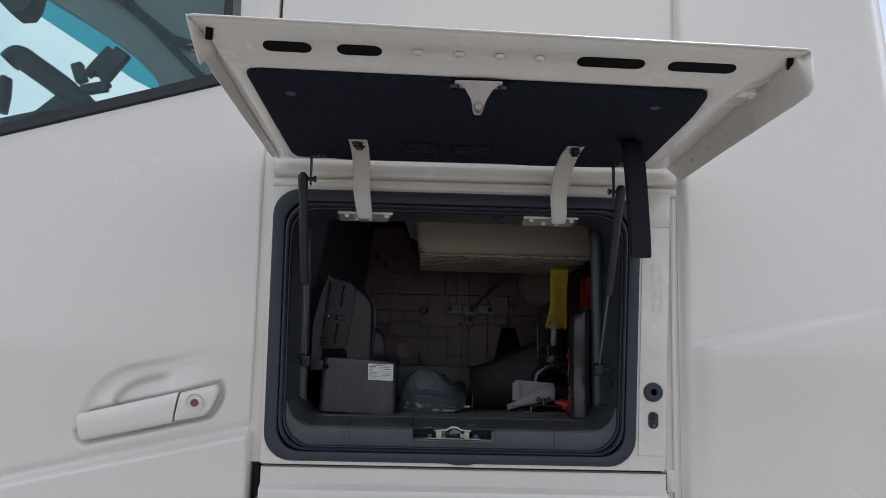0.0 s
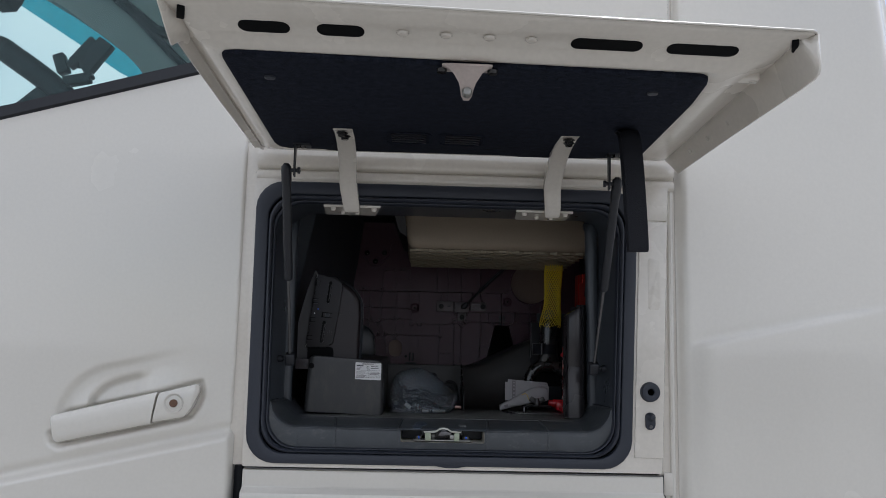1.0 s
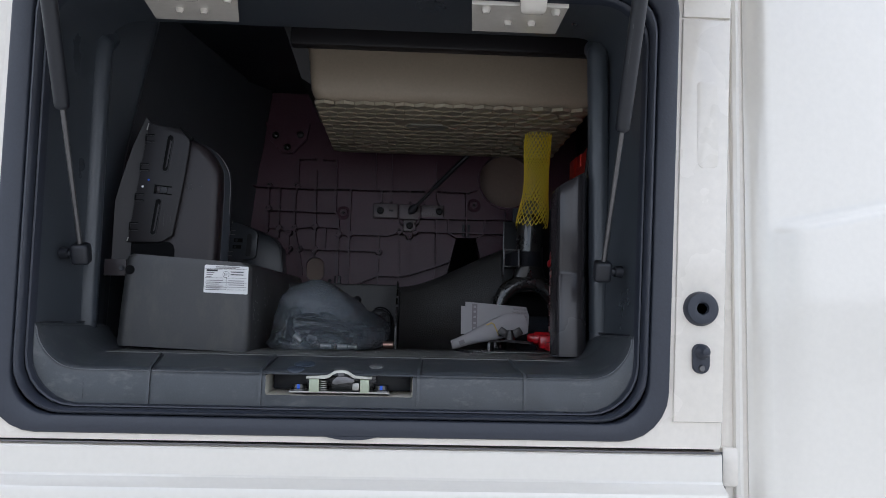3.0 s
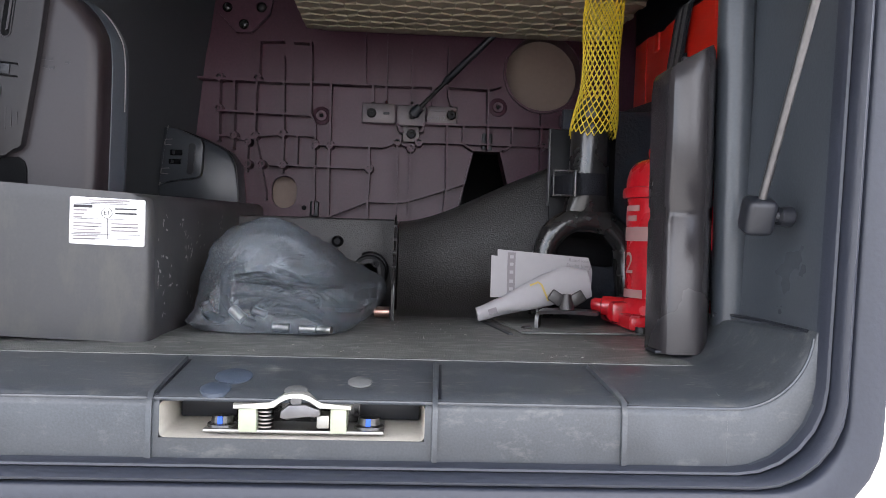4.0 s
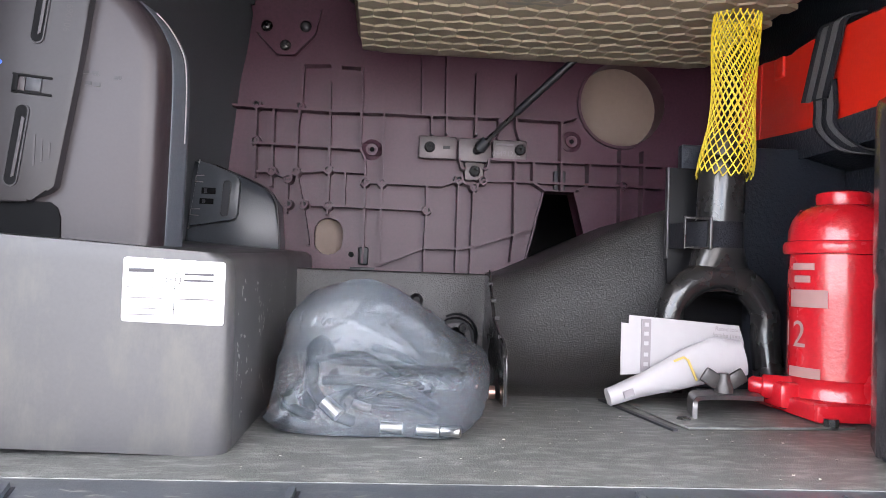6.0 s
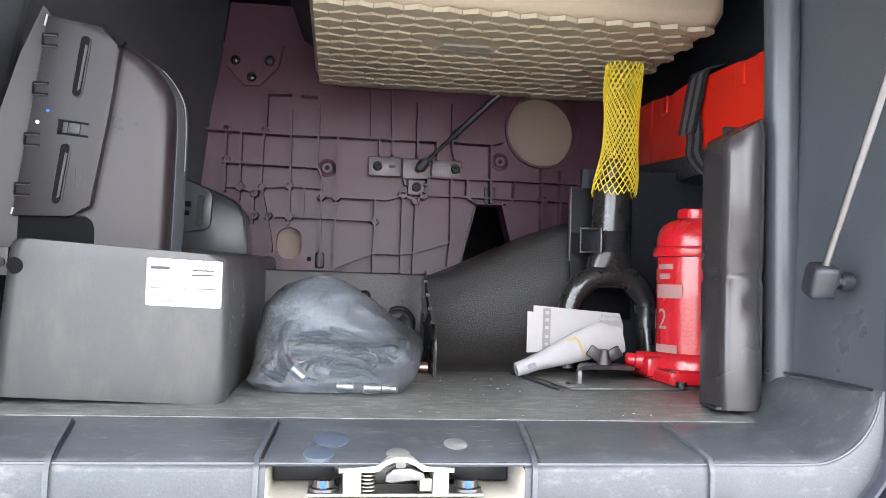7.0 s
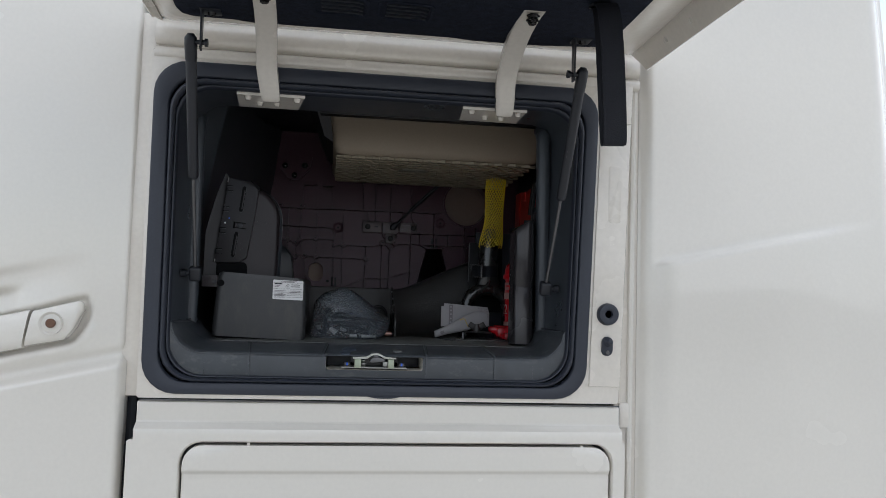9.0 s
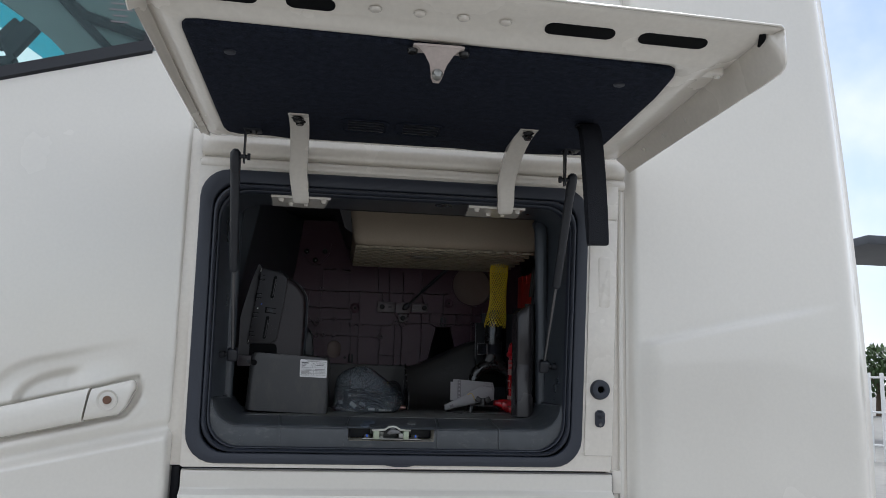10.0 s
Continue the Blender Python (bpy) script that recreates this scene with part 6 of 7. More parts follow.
def crumple(p):
    """Sharp-crested wrinkles of a stiff thin film at three sizes."""
    q = Vector((p.x * 0.80 + p.z * 0.60, p.y, p.z * 0.80 - p.x * 0.60))
    wide = 1 - abs(noise.noise(Vector((q.x * 34, q.y * 34, q.z * 24)))) * 2.2
    mid = 1 - abs(noise.noise(Vector((q.x * 62 + 5, q.y * 80, q.z * 112)))) * 2.2
    tiny = 1 - abs(noise.noise(Vector((q.x * 130, q.y * 170 + 3, q.z * 230)))) * 2.2
    where = smoothstep(-0.25, 0.30, noise.noise(Vector((p.x * 26, 3.0, p.z * 26))))
    return 0.0040 * wide + 0.0019 * mid * (0.35 + 0.65 * where) + 0.0011 * tiny * where


def bag_ring(z):
    i = max(k for k in range(len(levels) - 1) if levels[k][0] <= z + 1e-9)
    a, b = levels[i], levels[i + 1]
    t = (z - a[0]) / (b[0] - a[0])
    x0, x1, y0, y1 = (a[k] + (b[k] - a[k]) * t for k in (1, 2, 3, 4))
    ring = []
    for k in range(240):
        w = 2 * math.pi * k / 240
        cx, cy = math.cos(w), math.sin(w)
        px, py = abs(cx) ** 0.62 * (1 if cx > 0 else -1), abs(cy) ** 0.62 * (1 if cy > 0 else -1)
        p = Vector(((x0 + x1) / 2 + (x1 - x0) / 2 * px, (y0 + y1) / 2 + (y1 - y0) / 2 * py, z))
        flap = (1.535 - z) / 0.057 if z > 1.478 else 1.0
        p += Vector((0.030, 0.150, 0.0)) * ((px + 1) * (py + 1) / 4) ** 1.4 * min(1.0, max(0.0, flap)) * (1.0 if z > 1.462 else 0.80)
        if py < 0:
            p.y -= 0.013 * smoothstep(0.055, 0.090, p.x) * smoothstep(1.480, 1.455, z)
        amp = min(1, (1.5385 - z) / 0.010) * min(1.0, 0.4 + (z - 1.451) / 0.006)
        out = Vector((px, py, 0.2)).normalized()
        p += out * amp * (crumple(p) - 0.0030)
        if py < 0:
            p.y -= amp * fold_height(p.x, p.z)
        if p.z > 1.49:
            p.z = 1.49 + (p.z - 1.49) * 0.95
        ring.append(p)
    return ring


steps = [1.451 + (1.5374 - 1.451) * (k / 130) for k in range(131)]
part("film", loft([bag_ring(z) for z in steps], cap=True), BAGFILM, bag, "crumpled clear film", 14)
for pts, r in (([(0.004, 1.672, 1.458), (0.005, 1.672, 1.478), (0.005, 1.678, 1.492), (0.010, 1.684, 1.4965), (0.014, 1.684, 1.490)], 0.0042), ([(0.008, 1.668, 1.488), (0.022, 1.664, 1.4905), (0.034, 1.664, 1.4915), (0.042, 1.668, 1.487), (0.055, 1.674, 1.479)], 0.0022),
               ([(0.006, 1.660, 1.474), (0.012, 1.656, 1.466), (0.020, 1.654, 1.459), (0.030, 1.658, 1.4545)], 0.0034), ([(0.010, 1.69, 1.486), (0.030, 1.686, 1.4845), (0.056, 1.686, 1.4835), (0.076, 1.69, 1.480), (0.090, 1.70, 1.470)], 0.0024),
               ([(0.012, 1.68, 1.474), (0.035, 1.670, 1.4760), (0.062, 1.672, 1.470), (0.078, 1.68, 1.460)], 0.0030), ([(0.030, 1.67, 1.462), (0.050, 1.660, 1.466), (0.066, 1.660, 1.463), (0.078, 1.665, 1.456)], 0.0026),
               ([(-0.012, 1.69, 1.457), (-0.008, 1.665, 1.463), (-0.002, 1.655, 1.461), (0.006, 1.660, 1.457)], 0.0030), ([(0.040, 1.69, 1.494), (0.055, 1.685, 1.490), (0.068, 1.690, 1.482), (0.080, 1.695, 1.472)], 0.0024)):
    part("hose", tube(bezier(pts), r, 12), HOSE, bag, "black hose inside the bag")
# a second layer of the film, folded down inside the neck
inner = []
for k in range(40):
    z = 1.486 + (1.5330 - 1.486) * k / 39
    ring = bag_ring(z)
    mid = sum(ring, Vector()) / len(ring)
    inner.append([mid + (p - mid) * (0.86 + 0.05 * noise.noise(Vector((p.x * 40, p.y * 40, p.z * 70 + 9)))) for p in ring])
part("inner_fold", loft(inner), BAGFILM, bag, "second layer of film inside the neck", 80)
# a tangle of thin leads
coil = random.Random(23)
for k in range(9):
    cx, cz, wide, high, deep = coil.uniform(0.018, 0.074), coil.uniform(1.460, 1.476), coil.uniform(0.012, 0.026), coil.uniform(0.004, 0.010), coil.uniform(1.664, 1.700)
    turn, sweep = coil.uniform(-0.5, 0.5), coil.uniform(3.6, 6.0)
    pts = []
    for m in range(13):
        a = turn + sweep * m / 12
        pts.append((cx + wide * math.cos(a), deep + 0.006 * math.sin(a * 2), max(1.4535, cz + high * math.sin(a) + 0.2 * wide * math.cos(a))))
    part("lead", tube(pts, 0.0013, 7), HOSE, bag, "thin black lead inside the bag")
for a, b, r, m in (((0.014, 1.654, 1.466), (0.023, 1.650, 1.459), 0.0040, ZINC), ((0.046, 1.640, 1.4550), (0.058, 1.639, 1.4548), 0.0030, ZINC), ((0.066, 1.637, 1.4546), (0.078, 1.634, 1.4546), 0.0030, ZINC), ((0.079, 1.634, 1.4546), (0.089, 1.631, 1.4546), 0.0028, ZINC), ((-0.006, 1.655, 1.470), (-0.002, 1.660, 1.458), 0.0034, ZINC), ((0.030, 1.648, 1.466), (0.040, 1.648, 1.463), 0.0026, GREYSTEEL)):
    part("fitting", tube([a, b], r, 12), m, bag, "shiny pipe fitting inside the bag")

# ---- perforated bracket, motor and fitting behind the bag ----
perf = thing("perforated_bracket", (0.131, 1.81, 1.45), "black perforated steel bracket standing on the floor", "bracket")
side = [(1.748, 1.4505), (1.872, 1.4505), (1.872, 1.490), (1.866, 1.520), (1.872, 1.543), (1.850, 1.543), (1.828, 1.520), (1.812, 1.506), (1.782, 1.497), (1.760, 1.492), (1.748, 1.480)]
part("upright", loft([[(0.1295, y, z) for y, z in side], [(0.1320, y, z) for y, z in side]], cap=True), BLACKSTEEL, perf)
edge = [(1.747, 1.452), (1.747, 1.481), (1.759, 1.4935), (1.782, 1.4985), (1.812, 1.5075), (1.828, 1.5215), (1.850, 1.5445)]
for i in range(7):
    z = 1.4585 + 0.0125 * i
    y = 1.747 if z < 1.485 else 1.757 + (z - 1.488) * 1.7
    part("punched_hole", tube([(0.1291, y + 0.006, z), (0.1324, y + 0.006, z)], 0.0016, 8), GREYSTEEL, perf)
part("bright_edge", tube(bezier([(0.1308, y, z) for y, z in edge], 4), 0.0007, 6), BLACKSTEEL, perf, "worn edge")
part("pipe_stub", tube([(0.1145, 1.780, 1.4555), (0.1278, 1.780, 1.4555)], 0.0048, 14), COPPER, perf, "short bright pipe stub")
pump = thing("small_motor", (0.105, 1.86, 1.47), "dark grey small motor housing fixed behind the bag", "motor")
part("casing", lathe([(0.0, -0.004), (0.0085, -0.004), (0.0090, -0.007), (0.0125, -0.007), (0.0135, -0.005), (0.0137, 0.024)], (0.1055, 1.868, 1.4880), "Y", 28), STRIPGREY, pump)
part("face", lathe([(0, -0.0045), (0.0085, -0.0045), (0.0095, -0.002)], (0.1055, 1.866, 1.4880), "Y", 22), STRIPGREY, pump)
part("rim_ring", lathe([(0.0156, -0.0065), (0.0164, -0.0078), (0.0172, -0.0065), (0.0166, -0.0050)], (0.1055, 1.868, 1.4880), "Y", 28), HOSE, pump)
for dx, dz in ((0.0065, 0.0085), (0.0045, -0.0095), (-0.0105, 0.002)):
    part("boss", lathe([(0.0016, -0.003), (0.0018, -0.008), (0.0036, -0.008), (0.0042, 0.0)], (0.1055 + dx, 1.864, 1.4880 + dz), "Y", 12), HOSE, pump)
part("bolt", lathe([(0, -0.006), (0.0012, -0.006), (0.0020, -0.004), (0.0024, 0)], (0.1060, 1.862, 1.4875), "Y", 8), GREYSTEEL, pump)
part("cable", tube(bezier([(0.098, 1.866, 1.5050), (0.106, 1.864, 1.5075), (0.116, 1.864, 1.5045), (0.1225, 1.866, 1.4960), (0.1235, 1.868, 1.4860), (0.1200, 1.868, 1.4760)]), 0.0011, 8), HOSE, pump)
part("arm", box(0.0955, 0.1060, 1.8575, 1.8600, 1.4868, 1.4888, 0.0004), GREYPLASTIC, pump)
part("mounting_bolt", lathe([(0, -0.006), (0.003, -0.006), (0.006, -0.002), (0.006, 0.004)], (0.0725, 1.872, 1.5175), "Y", 10), HOSE, pump)

# ---- towing eye in its yellow net ----
eye = thing("towing_eye", (0.30, 1.83, 1.45), "black steel towing eye held upright by a webbing band", "towing eye")
loop = [Vector((0.3165 + 0.0405 * math.cos(a), 1.835, 1.507 + 0.0395 * math.sin(a))) for a in (radians(-12 + 204 * k / 26) for k in range(27))]
loop = [Vector((0.3590, 1.830, 1.452)), Vector((0.3580, 1.832, 1.475))] + loop + [Vector((0.2745, 1.832, 1.475)), Vector((0.2735, 1.830, 1.452))]
part("ring", tube(loop, [0.0120] * 8 + [0.0130] * (len(loop) - 16) + [0.0120] * 8, 18), BLACKSTEEL, eye)
rings = []
for z, rx, ry, cx in ((1.534, 0.034, 0.0095, 0.3165), (1.545, 0.031, 0.0120, 0.3166), (1.554, 0.0265, 0.0140, 0.3168), (1.562, 0.0225, 0.0160, 0.3170), (1.570, 0.0203, 0.0175, 0.3172), (1.580, 0.0195, 0.0185, 0.3175), (1.600, 0.0192, 0.0188, 0.3180), (1.636, 0.0185, 0.0185, 0.3188), (1.641, 0.0175, 0.0175, 0.3189), (1.644, 0.0150, 0.0150, 0.3190)):
    rings.append([(cx + rx * math.cos(a), 1.838 + ry * math.sin(a), z - (0.010 * (math.cos(a) ** 2) if z < 1.56 else 0.0)) for a in (2 * math.pi * k / 24 for k in range(24))])
part("shank", loft(rings, cap=True), BLACKSTEEL, eye, "black shank with forged shoulders", 60)
part("thread", tube([(0.3185, 1.838, 1.640), (0.3195, 1.838, 1.660), (0.3195, 1.838, 1.664)], [0.0115, 0.0115, 0.009], 16), GREYSTEEL, eye, "grey steel threaded end")
net = thing("net_sleeve", (0.315, 1.838, 1.63), "yellow plastic net sleeve over the towing eye", "net sleeve")
NET_LEVELS = 28


def net_point(u, v):
    """A point of the sleeve: u turns round it, v from foot to top."""
    r = 0.0226 - 0.0046 * smoothstep(0.0, 0.35, v) + 0.0008 * math.sin(9 * v) + 0.0006 * v
    cx, cz = 0.3205 + 0.0105 * v + 0.0018 * math.sin(5 * v), 1.6285 + 0.1340 * v
    a = 2 * math.pi * u
    return Vector((cx + r * math.cos(a), 1.838 + r * 0.92 * math.sin(a), cz + 0.003 * math.sin(a * 3 + 4) * (1 - v)))


for way in (1, -1):
    bm = bmesh.new()
    for s in range(22):
        tube([net_point(s / 22 + way * 0.62 * k / NET_LEVELS, k / NET_LEVELS) for k in range(NET_LEVELS + 1)], 0.00055, 5, bm)
    part("net_layer", bm, YELLOW, net)["kind"] = "stuff"
rack = thing("holder_plate", (0.29, 1.885, 1.50), "thin black steel holder plate with a webbing band", "holder")
part("plate", box(0.285, 0.352, 1.868, 1.8715, 1.50, 1.638, 0.001), HOSE, rack)
part("bright_edge", box(0.2835, 0.2850, 1.866, 1.8725, 1.560, 1.638, 0.0004), GREYSTEEL, rack)
band = [Vector((0.313 + 0.0225 * math.cos(a), 1.840 + 0.0235 * math.sin(a), 1.579 + 0.0006 * math.cos(a))) for a in (radians(180 + 200 * k / 20 - 10) for k in range(21))]
part("band", ribbon([Vector((0.287, 1.866, 1.579))] + band + [Vector((0.333, 1.866, 1.579))], (0, 0, 1), 0.021, 0.002), WEBBING, rack, "black webbing band")
part("buckle", box(0.2985, 0.3010, 1.8105, 1.8165, 1.5665, 1.5920, 0.0008), GREYSTEEL, rack, "metal buckle")
part("buckle", box(0.2790, 0.301, 1.8120, 1.8150, 1.5900, 1.5917, 0.0005), BLACKSTEEL, rack)
part("buckle", box(0.2790, 0.301, 1.8120, 1.8150, 1.5668, 1.5683, 0.0005), BLACKSTEEL, rack)
part("buckle", box(0.2785, 0.2800, 1.8120, 1.8150, 1.5663, 1.5920, 0.0005), BLACKSTEEL, rack)

# ---- bottle jack ----
jack = thing("bottle_jack", (0.362, 1.742, 1.45), "red bottle jack with a ring collar standing on the floor", "jack")
jc = (0.3670, 1.742)
part("base", box(0.322, 0.408, 1.692, 1.790, 1.4525, 1.4645, 0.003), REDPAINT, jack)
part("base_block", lathe([(0.041, 0.010), (0.041, 0.020), (0.038, 0.0255), (0.0355, 0.0275)], (*jc, 1.4500), "Z", 28), REDPAINT, jack)
body = part("cylinder", lathe([(0.0355, 0.026), (0.0358, 0.10), (0.0355, 0.112)], (*jc, 1.4500), "Z", 64), REDPAINT, jack)
part("collar", lathe([(0.034, 0.112), (0.0385, 0.1125), (0.0395, 0.1145), (0.0395, 0.119), (0.0385, 0.121), (0.035, 0.122)], (*jc, 1.4500), "Z", 40), REDPAINT, jack)
part("dome", lathe([(0.0365, 0.121), (0.0362, 0.129), (0.034, 0.137), (0.029, 0.1435), (0.0215, 0.147), (0.018, 0.1475)], (*jc, 1.4500), "Z", 40), REDPAINT, jack)
part("ram_cap", lathe([(0.0185, 0.147), (0.0190, 0.152), (0.0185, 0.1555), (0.016, 0.157), (0, 0.1575)], (*jc, 1.4500), "Z", 28), REDPAINT, jack)
part("pump_socket", tube([(0.3045, 1.752, 1.4695), (0.3065, 1.751, 1.4695), (0.312, 1.749, 1.4690), (0.3125, 1.749, 1.4690), (0.330, 1.744, 1.4675)], [0.0045, 0.0062, 0.0062, 0.0085, 0.0095], 12), REDPAINT, jack)
part("pump_base", box(0.316, 0.348, 1.728, 1.764, 1.4555, 1.4735, 0.004), REDPAINT, jack)
part("release_screw", lathe([(0, -0.004), (0.004, -0.004), (0.0048, -0.001), (0.0048, 0.004)], (0.3305, 1.6905, 1.4525), "Z", 8), BLACKSTEEL, jack)
part("handle_rest", tube([(0.383, 1.7065, 1.56), (0.390, 1.7055, 1.545), (0.392, 1.7070, 1.52)], 0.005, 8), REDPAINT, jack)


part("side_recess", lathe([(0, -0.0004), (0.0075, -0.0004), (0.0085, 0.003), (0.0085, 0.010)], (0.3885, jc[1] - 0.0330, 1.5490), "Y", 20), REDPAINT, jack)


def on_jack(bm, mat, name):
    """Wraps a flat mesh, x and z from the jack's axis, onto its barrel."""
    bmesh.ops.subdivide_edges(bm, edges=bm.edges[:], cuts=4, use_grid_fill=True)
    for v in bm.verts:
        a, d = v.co.x / 0.0362, 0.0365 + v.co.y
        v.co = Vector((jc[0] + d * math.sin(a), jc[1] - d * math.cos(a), v.co.z))
    part(name, bm, mat, body)


def flat_words(text, size, x, z):
    c = bpy.data.curves.new("lettering", "FONT")
    c.body, c.size, c.align_x, c.align_y = text, size, "CENTER", "CENTER"
    ob = bpy.data.objects.new("lettering", c)
    me = bpy.data.meshes.new_from_object(ob)
    bpy.data.objects.remove(ob)
    own = bmesh.new()
    own.from_mesh(me)
    bpy.data.meshes.remove(me)
    own.transform(pose(x, 0.0002, z, 90))
    return own


on_jack(flat_words("12", 0.026, -0.0555, 1.5060), SILVERINK, "painted_number")
on_jack(box(-0.058, -0.028, 0.0001, 0.0004, 1.5255, 1.5375), SILVERINK, "printed_patch")
on_jack(box(-0.059, -0.032, 0.0001, 0.0004, 1.4775, 1.4845), SILVERINK, "printed_patch")
for x0, w, z in ((-0.056, 0.019, 1.5510), (-0.054, 0.014, 1.5425)):
    on_jack(box(x0, x0 + w, 0.0001, 0.0004, z, z + 0.0048), SILVERINK, "printed_bar")

# ---- leaflet under its clamp ----
leaf = thing("folded_leaflet", (0.26, 1.76, 1.451), "folded white instruction leaflet propped on a clamp", "leaflet")
sheet = [(0.217, 1.472), (0.217, 1.5095), (0.2225, 1.5090), (0.2225, 1.5150), (0.304, 1.5095), (0.308, 1.498), (0.307, 1.476)]
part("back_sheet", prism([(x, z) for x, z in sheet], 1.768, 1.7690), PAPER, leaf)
roll = []
for k in range(15):
    t = k / 14
    cx, cz = 0.2045 + 0.0975 * t, 1.4575 + 0.0370 * t - 0.007 * smoothstep(0.75, 1.0, t)
    h = 0.0060 + 0.0090 * smoothstep(0, 0.8, t) - 0.0030 * smoothstep(0.88, 1.0, t)
    ring = []
    for j in range(14):
        w = 2 * math.pi * j / 14
        wob = 0.0012 * noise.noise(Vector((t * 6, j * 0.9, 2)))
        ring.append((cx - 0.35 * h * math.sin(w) * 0.7, 1.755 + (0.0075 - 0.002 * t) * math.cos(w) + wob, cz + h * math.sin(w) + wob))
    roll.append(ring)
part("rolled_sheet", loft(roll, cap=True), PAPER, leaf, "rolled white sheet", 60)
part("print_strip", box(0.2315, 0.2385, 1.7672, 1.7679, 1.474, 1.5125), GREYINK, leaf, "grey printed strip")
for k, z in enumerate((1.5085, 1.5020, 1.4950, 1.4870, 1.4800)):
    part("print_mark", box(0.2335, 0.2367, 1.7666, 1.7671, z - 0.0014, z + 0.0014), PAPER, leaf)
for k, text in enumerate(("Rated load", "Stroke (mm)", "Min. height", "Net weight")):
    words(text, 0.0043, pose(0.2955, 1.7676, 1.5066 - 0.0046 * k, 90, 0, 0) @ pose(0, 0, 0, 0, 0, -3), GREYINK, leaf)
for k in range(3):
    part("print_bar", box(0.287, 0.3035 - 0.002 * k, 1.7672, 1.7679, 1.4855 - 0.004 * k, 1.4863 - 0.004 * k), GREYINK, leaf)
part("rolled_print", box(0.2135, 0.2210, 1.7468, 1.7480, 1.4590, 1.4640, 0.0, None, pose(0, 0, 0, 0, -20, 0)), GREYINK, leaf)
part("ochre_mark", ribbon([(0.249, 1.7484, 1.4845), (0.256, 1.7482, 1.4875), (0.259, 1.7478, 1.4855), (0.2655, 1.7478, 1.4715)], (0, 1, 0), 0.0006, 0.0016), YELLOWINK, leaf)
clamp = thing("clamp_bracket", (0.28, 1.735, 1.45), "grey steel clamp with a black wing nut", "clamp")
bm = ribbon(bezier([(0.2525, 1.722, 1.4505), (0.2525, 1.722, 1.460), (0.2545, 1.724, 1.4638), (0.262, 1.728, 1.4645), (0.285, 1.735, 1.4640), (0.308, 1.742, 1.4625)], 5), (0.25, 0.97, 0), 0.030, 0.003)
part("plate", bm, GREYSTEEL, clamp)
nut = part("wing_nut", lathe([(0.0065, 0.0), (0.0062, 0.004), (0.0042, 0.010), (0.0038, 0.0135), (0, 0.0138)], (0.2785, 1.733, 1.4652), "Z", 12), DARKSTEEL, clamp, "dark grey wing nut")
for s in (-1, 1):
    part("wing", box(0.2785 + s * 0.0090 - 0.0065, 0.2785 + s * 0.0090 + 0.0065, 1.7312, 1.7348, 1.4700, 1.4805, 0.0017, None, pose(0, 0, 0, 0, -s * 32, 0)), DARKSTEEL, nut)
part("floor_bolt", lathe([(0, 0.003), (0.004, 0.003), (0.006, 0.0)], (0.2405, 1.705, 1.4503), "Z", 6), BLACKSTEEL, clamp)
part("floor_plate", box(0.226, 0.34, 1.682, 1.80, 1.4502, 1.4518, 0.0006, None, pose(0, 0, 0, 0, 0, 6)), FLOOR, clamp, "thin dusty floor plate")

# ---- red case on its shelf ----
shelf = thing("case_shelf", (0.41, 1.82, 1.66), "black pebbled ledge carrying the red case", "shelf")
part("ledge", loft([[(0.4045, y, z) for y, z in ((1.640, 1.652), (1.640, 1.6725), (1.865, 1.6738), (2.030, 1.6850), (2.030, 1.664), (1.865, 1.653))], [(0.452, y, z) for y, z in ((1.640, 1.640), (1.640, 1.6725), (1.865, 1.6738), (2.030, 1.6850), (2.030, 1.652), (1.865, 1.641))]], cap=True), BLACKFOAM, shelf)
part("ledge_lip", loft([[(x, y, z) for y, z in ((1.640, 1.650), (1.640, 1.6740), (1.865, 1.6752), (2.030, 1.6862), (2.030, 1.662), (1.865, 1.651))] for x in (0.4030, 0.4050)], cap=True), BLACKFOAM, shelf)
case = thing("red_case", (0.43, 1.82, 1.674), "red plastic warning triangle case on a ledge", "plastic case")
lines = [(1.640, 1.6735), (1.640, 1.7470), (1.7189, 1.7476), (1.7259, 1.7434), (1.7371, 1.7434), (1.7521, 1.7486), (1.7665, 1.7514), (1.8205, 1.7522), (1.8655, 1.7545), (1.8955, 1.7550), (1.9020, 1.7490), (1.928, 1.7540), (1.956, 1.7575), (2.007, 1.7600), (2.012, 1.6860), (1.955, 1.6815), (1.865, 1.6752)]
bm = loft([[(0.409, y, z) for y, z in lines], [(0.450, y, z) for y, z in lines]], cap=True)
bmesh.ops.bevel(bm, geom=[e for e in bm.edges if all(v.co.x < 0.41 for v in e.verts)], offset=0.0025, segments=2, profile=0.5, affect="EDGES")
part("case_body", bm, REDPLASTIC, case, "", 45)
for y, z in ((1.747, 1.7335), (1.923, 1.7440)):
    part("moulded_lug", box(0.4065, 0.411, y - 0.009, y + 0.009, z - 0.010, z + 0.010, 0.002), REDPLASTIC, case)
part("moulded_crease", tube([(0.4092, 1.962, 1.683), (0.4090, 1.960, 1.756)], 0.0012, 6), REDPLASTIC, case)
belt = thing("case_strap", (0.405, 1.83, 1.66), "grey-striped black webbing strap round the red case", "strap")
run = bezier([(0.422, 1.828, 1.764), (0.4075, 1.830, 1.758), (0.4050, 1.834, 1.744), (0.4045, 1.842, 1.724), (0.4042, 1.853, 1.698)], 6)
